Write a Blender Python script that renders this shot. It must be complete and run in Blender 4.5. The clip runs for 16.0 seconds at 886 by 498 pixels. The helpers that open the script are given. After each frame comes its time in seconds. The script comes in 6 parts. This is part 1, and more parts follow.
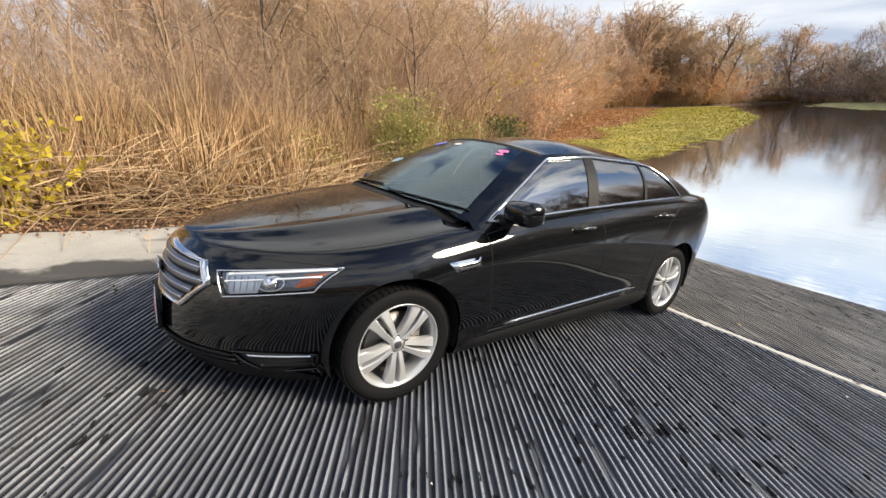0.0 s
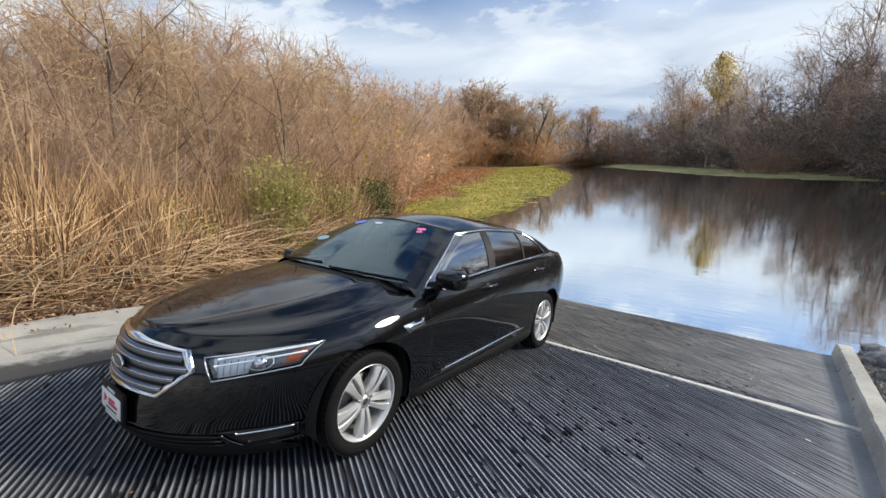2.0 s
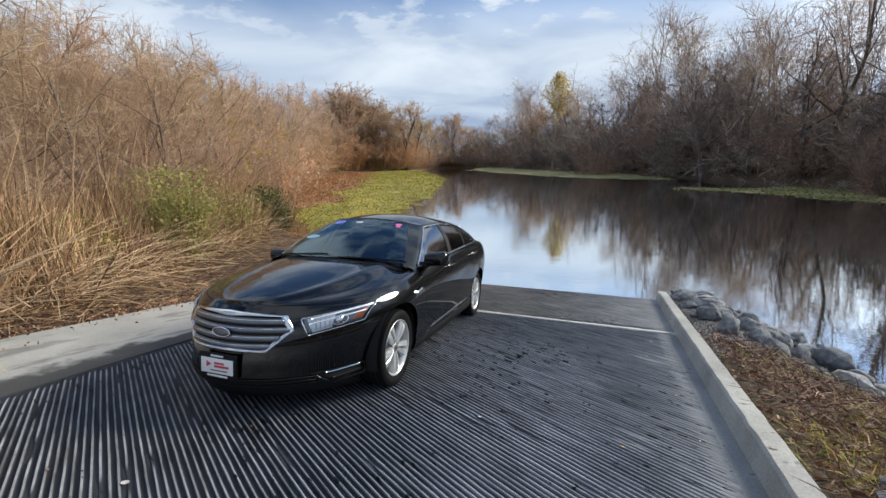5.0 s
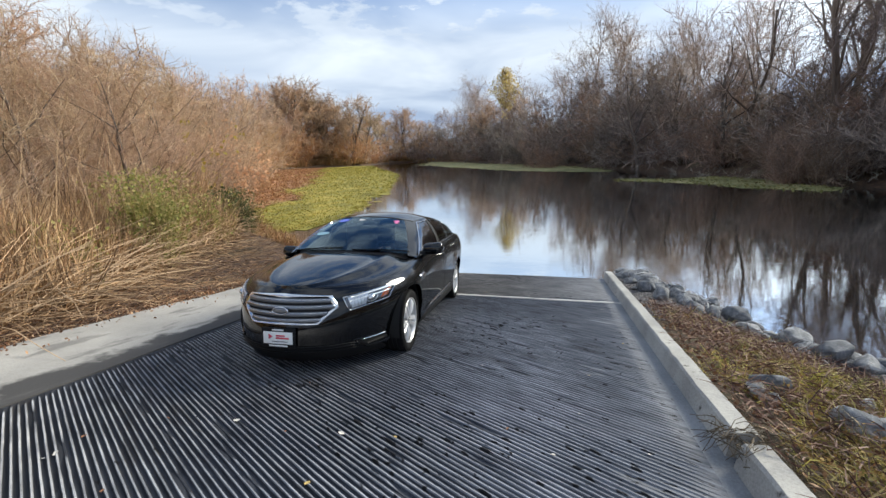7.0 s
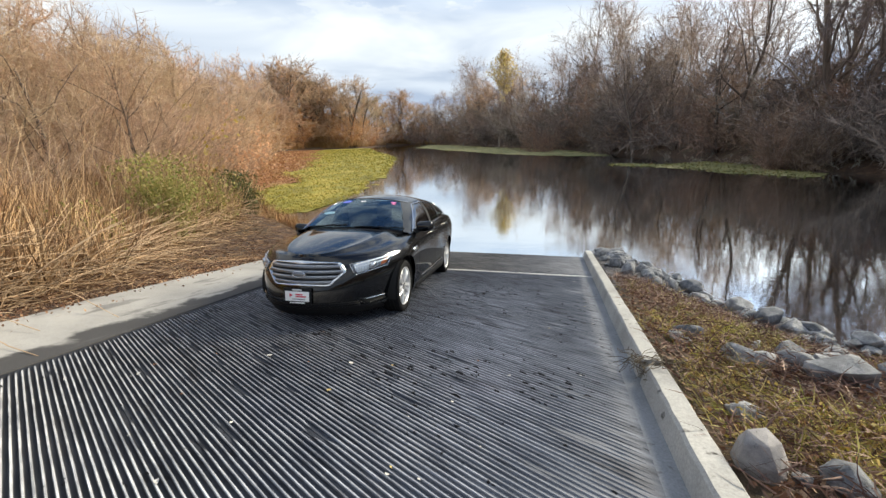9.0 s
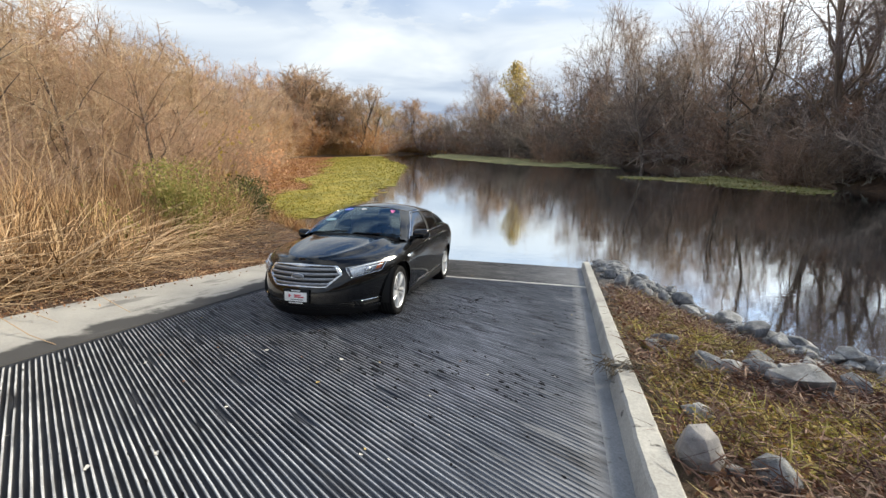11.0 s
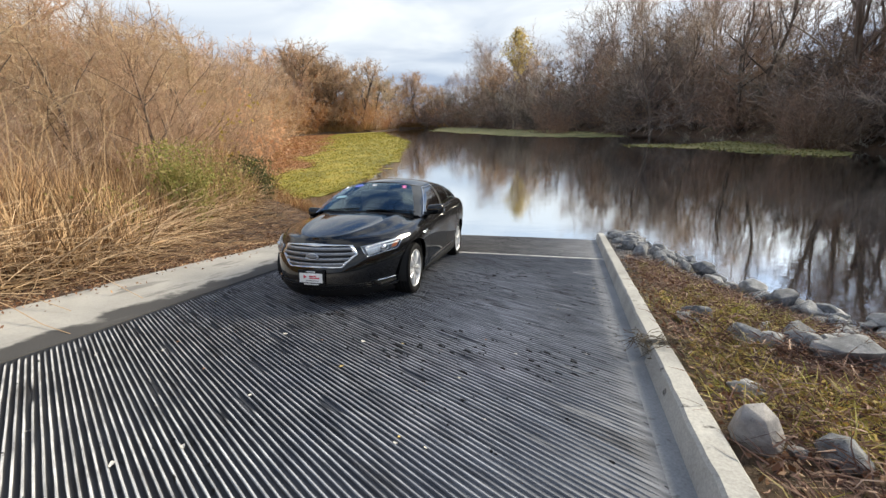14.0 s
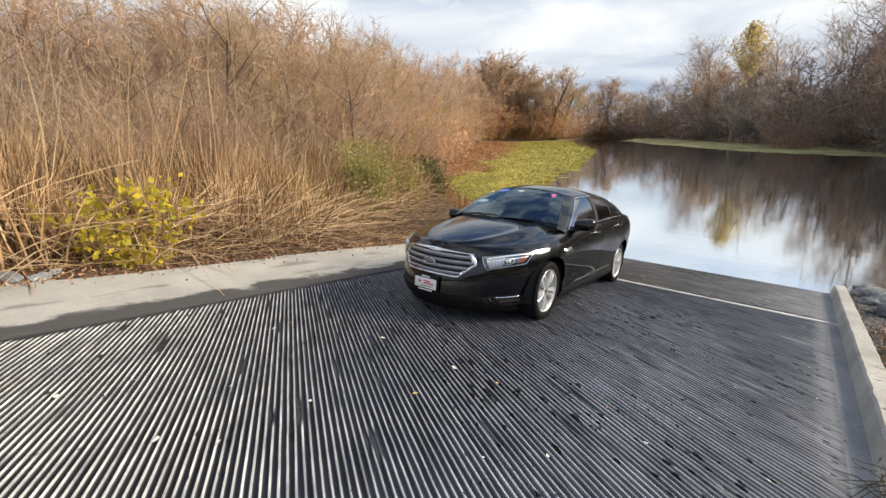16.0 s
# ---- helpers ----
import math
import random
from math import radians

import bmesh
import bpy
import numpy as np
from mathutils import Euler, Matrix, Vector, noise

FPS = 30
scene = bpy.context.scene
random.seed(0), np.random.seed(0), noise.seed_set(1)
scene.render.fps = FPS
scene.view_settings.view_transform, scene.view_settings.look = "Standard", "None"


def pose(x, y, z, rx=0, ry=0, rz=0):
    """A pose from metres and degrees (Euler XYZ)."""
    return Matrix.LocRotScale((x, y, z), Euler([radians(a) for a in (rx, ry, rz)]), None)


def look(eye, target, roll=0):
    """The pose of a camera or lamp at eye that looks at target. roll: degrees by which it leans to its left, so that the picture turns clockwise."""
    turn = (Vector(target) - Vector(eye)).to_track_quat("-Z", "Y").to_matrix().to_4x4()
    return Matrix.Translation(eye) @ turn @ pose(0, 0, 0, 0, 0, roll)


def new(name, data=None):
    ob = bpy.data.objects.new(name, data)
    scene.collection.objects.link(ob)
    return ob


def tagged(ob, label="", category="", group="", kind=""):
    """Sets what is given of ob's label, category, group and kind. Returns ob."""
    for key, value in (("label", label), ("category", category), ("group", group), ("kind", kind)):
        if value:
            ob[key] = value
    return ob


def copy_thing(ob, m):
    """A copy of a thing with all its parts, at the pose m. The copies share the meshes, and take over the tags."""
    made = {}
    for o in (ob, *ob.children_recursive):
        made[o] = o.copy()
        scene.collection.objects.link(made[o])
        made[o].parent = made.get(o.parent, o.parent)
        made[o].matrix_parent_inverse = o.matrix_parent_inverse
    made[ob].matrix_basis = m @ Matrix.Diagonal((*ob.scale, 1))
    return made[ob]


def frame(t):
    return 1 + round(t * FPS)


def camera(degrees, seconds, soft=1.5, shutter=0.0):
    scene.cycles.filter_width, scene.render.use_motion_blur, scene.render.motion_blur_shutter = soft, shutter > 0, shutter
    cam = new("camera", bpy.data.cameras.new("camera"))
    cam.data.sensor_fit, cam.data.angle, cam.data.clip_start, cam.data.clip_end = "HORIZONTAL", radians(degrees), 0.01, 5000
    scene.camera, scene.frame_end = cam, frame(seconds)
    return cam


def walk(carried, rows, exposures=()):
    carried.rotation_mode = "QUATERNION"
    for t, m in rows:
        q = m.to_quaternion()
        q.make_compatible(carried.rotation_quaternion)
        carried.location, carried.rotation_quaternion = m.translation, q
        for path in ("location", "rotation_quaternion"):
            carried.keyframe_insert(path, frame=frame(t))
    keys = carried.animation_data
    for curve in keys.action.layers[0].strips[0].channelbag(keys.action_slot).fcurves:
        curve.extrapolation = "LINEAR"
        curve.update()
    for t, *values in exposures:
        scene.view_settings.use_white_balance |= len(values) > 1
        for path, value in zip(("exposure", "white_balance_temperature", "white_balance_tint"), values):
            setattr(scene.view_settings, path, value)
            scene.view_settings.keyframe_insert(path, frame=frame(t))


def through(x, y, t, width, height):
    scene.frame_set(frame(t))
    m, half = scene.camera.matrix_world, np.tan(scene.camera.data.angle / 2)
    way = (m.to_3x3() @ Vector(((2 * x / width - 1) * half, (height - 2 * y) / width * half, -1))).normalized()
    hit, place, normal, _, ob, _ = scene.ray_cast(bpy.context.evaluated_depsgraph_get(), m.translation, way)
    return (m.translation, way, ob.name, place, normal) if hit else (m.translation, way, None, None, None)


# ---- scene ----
cam = camera(94.6, 16.0)
# The ramp slopes to the water; RAMP turns ramp coordinates (x across, y down the slope, z off it) into the level world.
RAMP = Matrix(((0.99993, -0.00084, 0.012, 0), (-0.00084, 0.99015, 0.14001, 0), (-0.012, -0.14001, 0.99008, 0), (0, 0, 0, 1)))
WATER = -0.635
ROWS = [
    (0, 2.605, -2.472, 1.431, 53.46, -14.94, 5.62),
    (0.5, 2.604, -2.551, 1.428, 50.24, -13.45, 5.35),
    (1, 2.646, -2.734, 1.467, 45.63, -11.28, 4.95),
    (1.5, 2.608, -2.949, 1.498, 40.35, -8.41, 4.59),
    (2, 2.660, -3.212, 1.594, 35.40, -5.79, 4.18),
    (2.5, 2.743, -3.479, 1.619, 31.12, -3.33, 3.82),
    (3, 2.721, -3.748, 1.602, 27.71, -2.11, 3.58),
    (3.5, 2.603, -3.994, 1.582, 24.94, -2.06, 3.25),
    (4, 2.506, -4.206, 1.532, 22.42, -2.98, 2.78),
    (6.5, 2.168, -5.425, 1.482, 13.03, -4.89, 0.23),
    (7, 2.133, -5.661, 1.498, 11.60, -4.99, 0.06),
    (7.5, 2.230, -5.850, 1.492, 10.81, -5.39, 0.31),
    (8, 2.373, -6.091, 1.496, 10.64, -6.02, 0.58),
    (8.5, 2.385, -6.271, 1.472, 10.82, -6.76, 0.67),
    (9, 2.397, -6.459, 1.486, 11.20, -7.28, 0.38),
    (11.5, 2.683, -6.678, 1.525, 12.65, -4.82, 1.86),
    (12, 2.649, -6.655, 1.646, 11.31, -1.99, 1.49),
    (12.5, 2.615, -6.650, 1.661, 9.95, -1.72, 0.42),
    (13, 2.570, -6.655, 1.611, 9.58, -3.85, -0.57),
    (13.5, 2.518, -6.614, 1.550, 10.51, -6.81, -0.61),
    (14, 2.463, -6.522, 1.478, 13.16, -9.53, -0.15),
    (14.5, 2.480, -6.491, 1.457, 17.48, -11.05, 0.78),
    (15, 2.626, -6.340, 1.459, 23.05, -11.47, 1.77),
    (15.5, 2.624, -6.054, 1.437, 30.21, -11.17, 2.97),
    (16, 2.625, -5.731, 1.459, 36.94, -9.39, 4.40),
]


def eye_pose(x, y, z, yaw, pitch, roll):
    return RAMP @ pose(x, y, z) @ pose(0, 0, 0, 0, 0, yaw) @ pose(0, 0, 0, 90 + pitch) @ pose(0, 0, 0, 0, 0, roll)


EXPOSURES = [(0.0, 0.76, 6570, 8), (1.5, 0.6, 6340, 7), (2.0, 0.46, 5970, 6), (2.5, 0.34, 5870, 5), (3.5, 0.18, 5720, 5), (7.0, 0.48, 5800, 5), (8.0, 0.44, 5770, 4), (8.5, 0.48, 5870, 4), (9.0, 0.66, 6220, 5), (11.5, 0.56, 6190, 5), (12.5, 0.22, 5920, 5), (13.5, 0.32, 5840, 4), (14.0, 0.63, 6270, 6), (14.5, 0.71, 6370, 6), (15.5, 0.64, 6350, 6), (16.0, 0.6, 6470, 7)]
walk(cam, [(t, eye_pose(*r)) for t, *r in ROWS], EXPOSURES)

# ---- sky and sun ----
SUN_AZ, SUN_EL = 50.0, 27.0  # degrees from +y towards +x; height over the horizon
GLOW = 2.1  # how much brighter the thin cloud is round the sun
world = bpy.data.worlds.new("sky")
scene.world = world
world.use_nodes = True
nt = world.node_tree
nt.nodes.clear()


def wn(kind, **values):
    n = nt.nodes.new(kind)
    for k, v in values.items():
        n.inputs[k].default_value = v
    return n


def wmath(op, a, b=None):
    n = nt.nodes.new("ShaderNodeMath")
    n.operation = op
    for i, v in enumerate((a, b)):
        if v is None:
            continue
        if isinstance(v, (int, float)):
            n.inputs[i].default_value = v
        else:
            nt.links.new(v, n.inputs[i])
    return n.outputs[0]


sky = nt.nodes.new("ShaderNodeTexSky")
sky.sky_type = "NISHITA"
sky.sun_disc = False
sky.sun_elevation, sky.sun_rotation = radians(SUN_EL), radians(SUN_AZ)
sky.air_density, sky.dust_density, sky.ozone_density = 1.0, 0.6, 1.5
tc = nt.nodes.new("ShaderNodeTexCoord")
sep = nt.nodes.new("ShaderNodeSeparateXYZ")
nt.links.new(tc.outputs["Generated"], sep.inputs[0])
up = wmath("ADD", wmath("MAXIMUM", sep.outputs[2], 0.0), 0.11)
comb = nt.nodes.new("ShaderNodeCombineXYZ")
nt.links.new(wmath("DIVIDE", sep.outputs[0], up), comb.inputs[0])
nt.links.new(wmath("DIVIDE", sep.outputs[1], up), comb.inputs[1])
big = wn("ShaderNodeTexNoise", Scale=1.0, Detail=7.0, Roughness=0.56, Distortion=0.25)
nt.links.new(comb.outputs[0], big.inputs["Vector"])
fine = wn("ShaderNodeTexNoise", Scale=4.0, Detail=6.0, Roughness=0.6, Distortion=0.3)
nt.links.new(comb.outputs[0], fine.inputs["Vector"])
cover = wmath("ADD", big.outputs[0], wmath("MULTIPLY", wmath("SUBTRACT", fine.outputs[0], 0.5), 0.42))
ramp_c = nt.nodes.new("ShaderNodeMapRange")
ramp_c.interpolation_type = "SMOOTHSTEP"
nt.links.new(cover, ramp_c.inputs[0])
ramp_c.inputs[1].default_value, ramp_c.inputs[2].default_value = 0.42, 0.565
# towards the horizon the clouds close up into one soft layer
low = nt.nodes.new("ShaderNodeMapRange")
low.interpolation_type = "SMOOTHSTEP"
nt.links.new(sep.outputs[2], low.inputs[0])
low.inputs[1].default_value, low.inputs[2].default_value = 0.22, 0.40
low.inputs[3].default_value, low.inputs[4].default_value = 1.0, 0.0
mask = wmath("MAXIMUM", ramp_c.outputs[0], low.outputs[0])
# grey bellies and white tops in the cloud layer
shade = wn("ShaderNodeTexNoise", Scale=0.9, Detail=4.0, Roughness=0.5, Distortion=0.4)
nt.links.new(comb.outputs[0], shade.inputs["Vector"])
belly = nt.nodes.new("ShaderNodeValToRGB")
belly.color_ramp.elements[0].position, belly.color_ramp.elements[0].color = 0.34, (4.8, 5.3, 6.3, 1)
belly.color_ramp.elements[1].position, belly.color_ramp.elements[1].color = 0.62, (8.4, 8.4, 8.5, 1)
nt.links.new(shade.outputs[0], belly.inputs[0])
# the layer is grey-blue low down, white above, and shines where the sun stands behind it
tone = nt.nodes.new("ShaderNodeMapRange")
tone.interpolation_type = "SMOOTHSTEP"
nt.links.new(sep.outputs[2], tone.inputs[0])
tone.inputs[1].default_value, tone.inputs[2].default_value = 0.06, 0.22
tint = nt.nodes.new("ShaderNodeMixRGB")
nt.links.new(tone.outputs[0], tint.inputs[0])
tint.inputs[1].default_value, tint.inputs[2].default_value = (0.62, 0.68, 0.78, 1), (1.0, 1.0, 1.0, 1)
lit = nt.nodes.new("ShaderNodeMixRGB")
lit.blend_type = "MULTIPLY"
lit.inputs[0].default_value = 1.0
nt.links.new(belly.outputs[0], lit.inputs[1])
nt.links.new(tint.outputs[0], lit.inputs[2])
dot = nt.nodes.new("ShaderNodeVectorMath")
dot.operation = "DOT_PRODUCT"
nt.links.new(tc.outputs["Generated"], dot.inputs[0])
dot.inputs[1].default_value = (math.sin(radians(SUN_AZ)) * math.cos(radians(SUN_EL)), math.cos(radians(SUN_AZ)) * math.cos(radians(SUN_EL)), math.sin(radians(SUN_EL)))
halo = wmath("POWER", wmath("MAXIMUM", dot.outputs["Value"], 0.0), 14.0)
shine = wmath("ADD", wmath("MULTIPLY", halo, GLOW), 1.0)
bright = nt.nodes.new("ShaderNodeVectorMath")
bright.operation = "SCALE"
nt.links.new(lit.outputs[0], bright.inputs[0])
nt.links.new(shine, bright.inputs["Scale"])
blue = nt.nodes.new("ShaderNodeMixRGB")
blue.blend_type = "MULTIPLY"
blue.inputs[0].default_value = 1.0
nt.links.new(sky.outputs[0], blue.inputs[1])
blue.inputs[2].default_value = (0.88, 1.0, 1.2, 1)
mixc = nt.nodes.new("ShaderNodeMixRGB")
nt.links.new(mask, mixc.inputs[0])
nt.links.new(blue.outputs[0], mixc.inputs[1])
nt.links.new(bright.outputs[0], mixc.inputs[2])
bg = wn("ShaderNodeBackground", Strength=0.085)
nt.links.new(mixc.outputs[0], bg.inputs[0])
wout = nt.nodes.new("ShaderNodeOutputWorld")
nt.links.new(bg.outputs[0], wout.inputs[0])

sun = new("sun", bpy.data.lights.new("sun", "SUN"))
sun.data.energy, sun.data.angle, sun.data.color = 4.7, radians(18.0), (1.0, 0.86, 0.66)
az, el = radians(SUN_AZ), radians(SUN_EL)
sun.matrix_world = look((0, 0, 0), (-math.sin(az) * math.cos(el), -math.cos(az) * math.cos(el), -math.sin(el)))
sun.location = (20, 20, 30)


# ---- materials ----
class Nodes:
    """A small builder for node materials."""

    def __init__(self, name):
        self.m = bpy.data.materials.new(name)
        self.m.use_nodes = True
        self.t = self.m.node_tree
        self.b = self.t.nodes["Principled BSDF"]
        self.out = self.t.nodes["Material Output"]
        self.tc = self.t.nodes.new("ShaderNodeTexCoord")

    def link(self, a, b):
        self.t.links.new(a, b)
        return self

    def set(self, **kw):
        for k, v in kw.items():
            self.b.inputs[k.replace("_", " ")].default_value = v
        return self

    def noise(self, scale, detail=4.0, rough=0.55, stretch=None, coord="Object", distortion=0.0):
        n = self.t.nodes.new("ShaderNodeTexNoise")
        n.inputs["Scale"].default_value, n.inputs["Detail"].default_value = scale, detail
        n.inputs["Roughness"].default_value, n.inputs["Distortion"].default_value = rough, distortion
        src = self.tc.outputs[coord]
        if stretch:
            mp = self.t.nodes.new("ShaderNodeMapping")
            mp.inputs["Scale"].default_value = stretch
            self.link(src, mp.inputs[0])
            src = mp.outputs[0]
        self.link(src, n.inputs["Vector"])
        return n.outputs[0]

    def range(self, v, a, b, c=0.0, d=1.0):
        n = self.t.nodes.new("ShaderNodeMapRange")
        self.link(v, n.inputs[0])
        for i, x in enumerate((a, b, c, d)):
            n.inputs[i + 1].default_value = x
        return n.outputs[0]

    def ramp(self, v, *stops):
        n = self.t.nodes.new("ShaderNodeValToRGB")
        e = n.color_ramp.elements
        while len(e) < len(stops):
            e.new(0.5)
        for k, (p, c) in zip(e, stops):
            k.position, k.color = p, (*c, 1)
        self.link(v, n.inputs[0])
        return n.outputs[0]

    def mix(self, f, a, b, how="MIX"):
        n = self.t.nodes.new("ShaderNodeMixRGB")
        n.blend_type = how
        for i, v in enumerate((f, a, b)):
            if isinstance(v, (int, float)):
                n.inputs[i].default_value = v
            elif isinstance(v, tuple):
                n.inputs[i].default_value = (*v, 1)
            else:
                self.link(v, n.inputs[i])
        return n.outputs[0]

    def color(self, v):
        return self.link(v, self.b.inputs["Base Color"])

    def rough(self, v):
        return self.link(v, self.b.inputs["Roughness"])

    def bump(self, v, strength=0.3, distance=0.01):
        n = self.t.nodes.new("ShaderNodeBump")
        n.inputs["Strength"].default_value, n.inputs["Distance"].default_value = strength, distance
        self.link(v, n.inputs["Height"])
        return self.link(n.outputs[0], self.b.inputs["Normal"])

    def island(self):
        return self.t.nodes.new("ShaderNodeNewGeometry").outputs["Random Per Island"]

    def object_random(self):
        return self.t.nodes.new("ShaderNodeObjectInfo").outputs["Random"]


def plain(name, color, rough=0.5, metal=0.0, **kw):
    n = Nodes(name).set(Base_Color=(*color, 1), Roughness=rough, Metallic=metal, **kw)
    return n.m


def stalks(name, *colors, rough=0.75, through=0.25, clumps=0.0):
    """Dry stems and blades: each one has its own tone, with a little light passing through."""
    n = Nodes(name).set(Roughness=rough)
    c = n.ramp(n.island(), *[(i / max(1, len(colors) - 1), c) for i, c in enumerate(colors)])
    big = n.noise(0.35, 3.0)
    c = n.mix(1.0, c, n.ramp(big, (0.3, (0.72, 0.70, 0.68)), (0.7, (1.15, 1.1, 1.05))), "MULTIPLY")
    if clumps:
        c = n.mix(1.0, c, n.ramp(n.noise(clumps, 4.0, 0.6), (0.33, (0.46, 0.40, 0.40)), (0.5, (1.0, 0.96, 0.93)), (0.66, (1.45, 1.48, 1.32))), "MULTIPLY")
    # no two plants have quite the same tone
    c = n.mix(1.0, c, n.ramp(n.object_random(), (0.0, (0.74, 0.70, 0.69)), (0.35, (1.04, 0.95, 0.90)), (0.7, (0.93, 0.97, 0.90)), (1.0, (1.16, 1.07, 0.98))), "MULTIPLY")
    n.color(c)
    if through:
        tr = n.t.nodes.new("ShaderNodeBsdfTranslucent")
        n.link(c, tr.inputs[0])
        mx = n.t.nodes.new("ShaderNodeMixShader")
        mx.inputs[0].default_value = through
        n.link(n.b.outputs[0], mx.inputs[1]).link(tr.outputs[0], mx.inputs[2]).link(mx.outputs[0], n.out.inputs[0])
    return n.m


def paint_material():
    n = Nodes("black_car_paint").set(Roughness=0.5, Metallic=0.0, Specular_IOR_Level=0.02, Coat_Weight=1.0, Coat_Roughness=0.03, Coat_IOR=1.53)
    n.color(n.ramp(n.noise(900.0, 1.0), (0.45, (0.0012, 0.0014, 0.0020)), (0.75, (0.004, 0.005, 0.007))))
    dust = n.noise(3.0, 6.0)
    n.rough(n.range(dust, 0.35, 0.75, 0.45, 0.6))
    return n.m


def glass_material(name, tint, ior=1.9, sheen=(1, 1, 1)):
    n = Nodes(name)
    clear = n.t.nodes.new("ShaderNodeBsdfTransparent")
    clear.inputs[0].default_value = (*tint, 1)
    gloss = n.t.nodes.new("ShaderNodeBsdfGlossy")
    gloss.inputs["Roughness"].default_value = 0.01
    gloss.inputs["Color"].default_value = (*sheen, 1)
    fr = n.t.nodes.new("ShaderNodeFresnel")
    fr.inputs[0].default_value = ior
    mx = n.t.nodes.new("ShaderNodeMixShader")
    n.link(fr.outputs[0], mx.inputs[0]).link(clear.outputs[0], mx.inputs[1]).link(gloss.outputs[0], mx.inputs[2])
    n.link(mx.outputs[0], n.out.inputs[0])
    return n.m


def concrete_material(name, lo, hi, damp=None, bump=0.25):
    n = Nodes(name).set(Roughness=0.85)
    grain = n.noise(60.0, 6.0, 0.7)
    blotch = n.noise(1.3, 6.0, 0.6)
    c = n.ramp(blotch, (0.3, lo), (0.7, hi))
    c = n.mix(1.0, c, n.ramp(grain, (0.3, (0.72, 0.72, 0.72)), (0.7, (1.18, 1.18, 1.18))), "MULTIPLY")
    specks = n.noise(9.0, 3.0, 0.5)
    c = n.mix(n.range(specks, 0.66, 0.74), c, (0.045, 0.04, 0.035))
    n.color(c)
    return n.bump(grain, bump, 0.004).m


def ramp_material():
    """Wet dark grooved concrete with pale worn ridges, streaks and patches of grit."""
    n = Nodes("ribbed_ramp_concrete")
    patch = n.noise(0.55, 5.0, 0.6)
    streak = n.noise(2.2, 5.0, 0.6, stretch=(2.4, 0.5, 1))
    grain = n.noise(130.0, 4.0, 0.7)
    sep = n.t.nodes.new("ShaderNodeSeparateXYZ")
    n.link(n.tc.outputs["Object"], sep.inputs[0])
    # ridge tops are worn pale, grooves near black, mixed by height
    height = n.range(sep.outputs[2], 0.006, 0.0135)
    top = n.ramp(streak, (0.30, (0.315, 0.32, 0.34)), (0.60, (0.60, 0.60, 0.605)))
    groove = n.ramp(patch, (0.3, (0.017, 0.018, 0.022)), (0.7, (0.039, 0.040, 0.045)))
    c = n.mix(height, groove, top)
    # the lower ramp is wet and silted, darker and smoother
    along = n.range(sep.outputs[1], -6.0, -2.2)
    across = n.range(sep.outputs[0], -1.2, 2.6)
    wet = n.mix(0.45, n.mix(0.45, along, across), patch)
    wetm = n.range(wet, 0.34, 0.66)
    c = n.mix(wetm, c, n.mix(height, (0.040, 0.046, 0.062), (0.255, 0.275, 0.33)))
    # black silt and painted contact shade over the ribs uphill of the car
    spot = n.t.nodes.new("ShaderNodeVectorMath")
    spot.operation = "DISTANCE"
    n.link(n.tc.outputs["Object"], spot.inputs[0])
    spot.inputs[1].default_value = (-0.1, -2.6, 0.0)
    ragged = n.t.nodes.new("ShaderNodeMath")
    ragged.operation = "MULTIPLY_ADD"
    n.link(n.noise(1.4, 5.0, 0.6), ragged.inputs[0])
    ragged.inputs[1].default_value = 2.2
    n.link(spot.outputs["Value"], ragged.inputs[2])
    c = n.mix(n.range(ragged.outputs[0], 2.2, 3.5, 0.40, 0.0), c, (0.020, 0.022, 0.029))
    # a smoother, paler foot below the joint, and dust along the curb
    c = n.mix(n.range(sep.outputs[1], 1.72, 1.80, 0.0, 0.78), c, n.ramp(n.noise(1.6, 6.0, 0.65, stretch=(0.5, 2.0, 1)), (0.3, (0.11, 0.105, 0.10)), (0.7, (0.26, 0.245, 0.225))))
    curbward = n.t.nodes.new("ShaderNodeMath")
    curbward.operation = "MULTIPLY_ADD"
    n.link(sep.outputs[1], curbward.inputs[0])
    curbward.inputs[1].default_value = -0.0726
    n.link(sep.outputs[0], curbward.inputs[2])
    c = n.mix(n.range(curbward.outputs[0], 1.5, 3.4, 0.0, 0.62), c, (0.26, 0.27, 0.295))
    # black moss and missing ridge ends, in short strokes along the ridges
    turn = n.t.nodes.new("ShaderNodeMapping")
    turn.inputs["Rotation"].default_value = (0, 0, -radians(148.0))
    n.link(n.tc.outputs["Object"], turn.inputs[0])
    squeeze = n.t.nodes.new("ShaderNodeMapping")
    squeeze.inputs["Scale"].default_value = (8.0, 26.0, 1.0)
    n.link(turn.outputs[0], squeeze.inputs[0])
    strokes = n.t.nodes.new("ShaderNodeTexNoise")
    strokes.inputs["Scale"].default_value, strokes.inputs["Detail"].default_value = 1.0, 3.0
    n.link(squeeze.outputs[0], strokes.inputs["Vector"])
    patchy = n.noise(0.8, 3.0)
    lift = n.t.nodes.new("ShaderNodeMath")
    lift.operation = "MULTIPLY_ADD"
    n.link(patchy, lift.inputs[0])
    lift.inputs[1].default_value = 0.42
    n.link(strokes.outputs[0], lift.inputs[2])
    zone = n.t.nodes.new("ShaderNodeMath")
    zone.operation = "MULTIPLY"
    thin = n.t.nodes.new("ShaderNodeMath")
    n.link(lift.outputs[0], thin.inputs[0]).link(n.range(sep.outputs[1], -6.5, -2.8, -0.055, 0.0), thin.inputs[1])
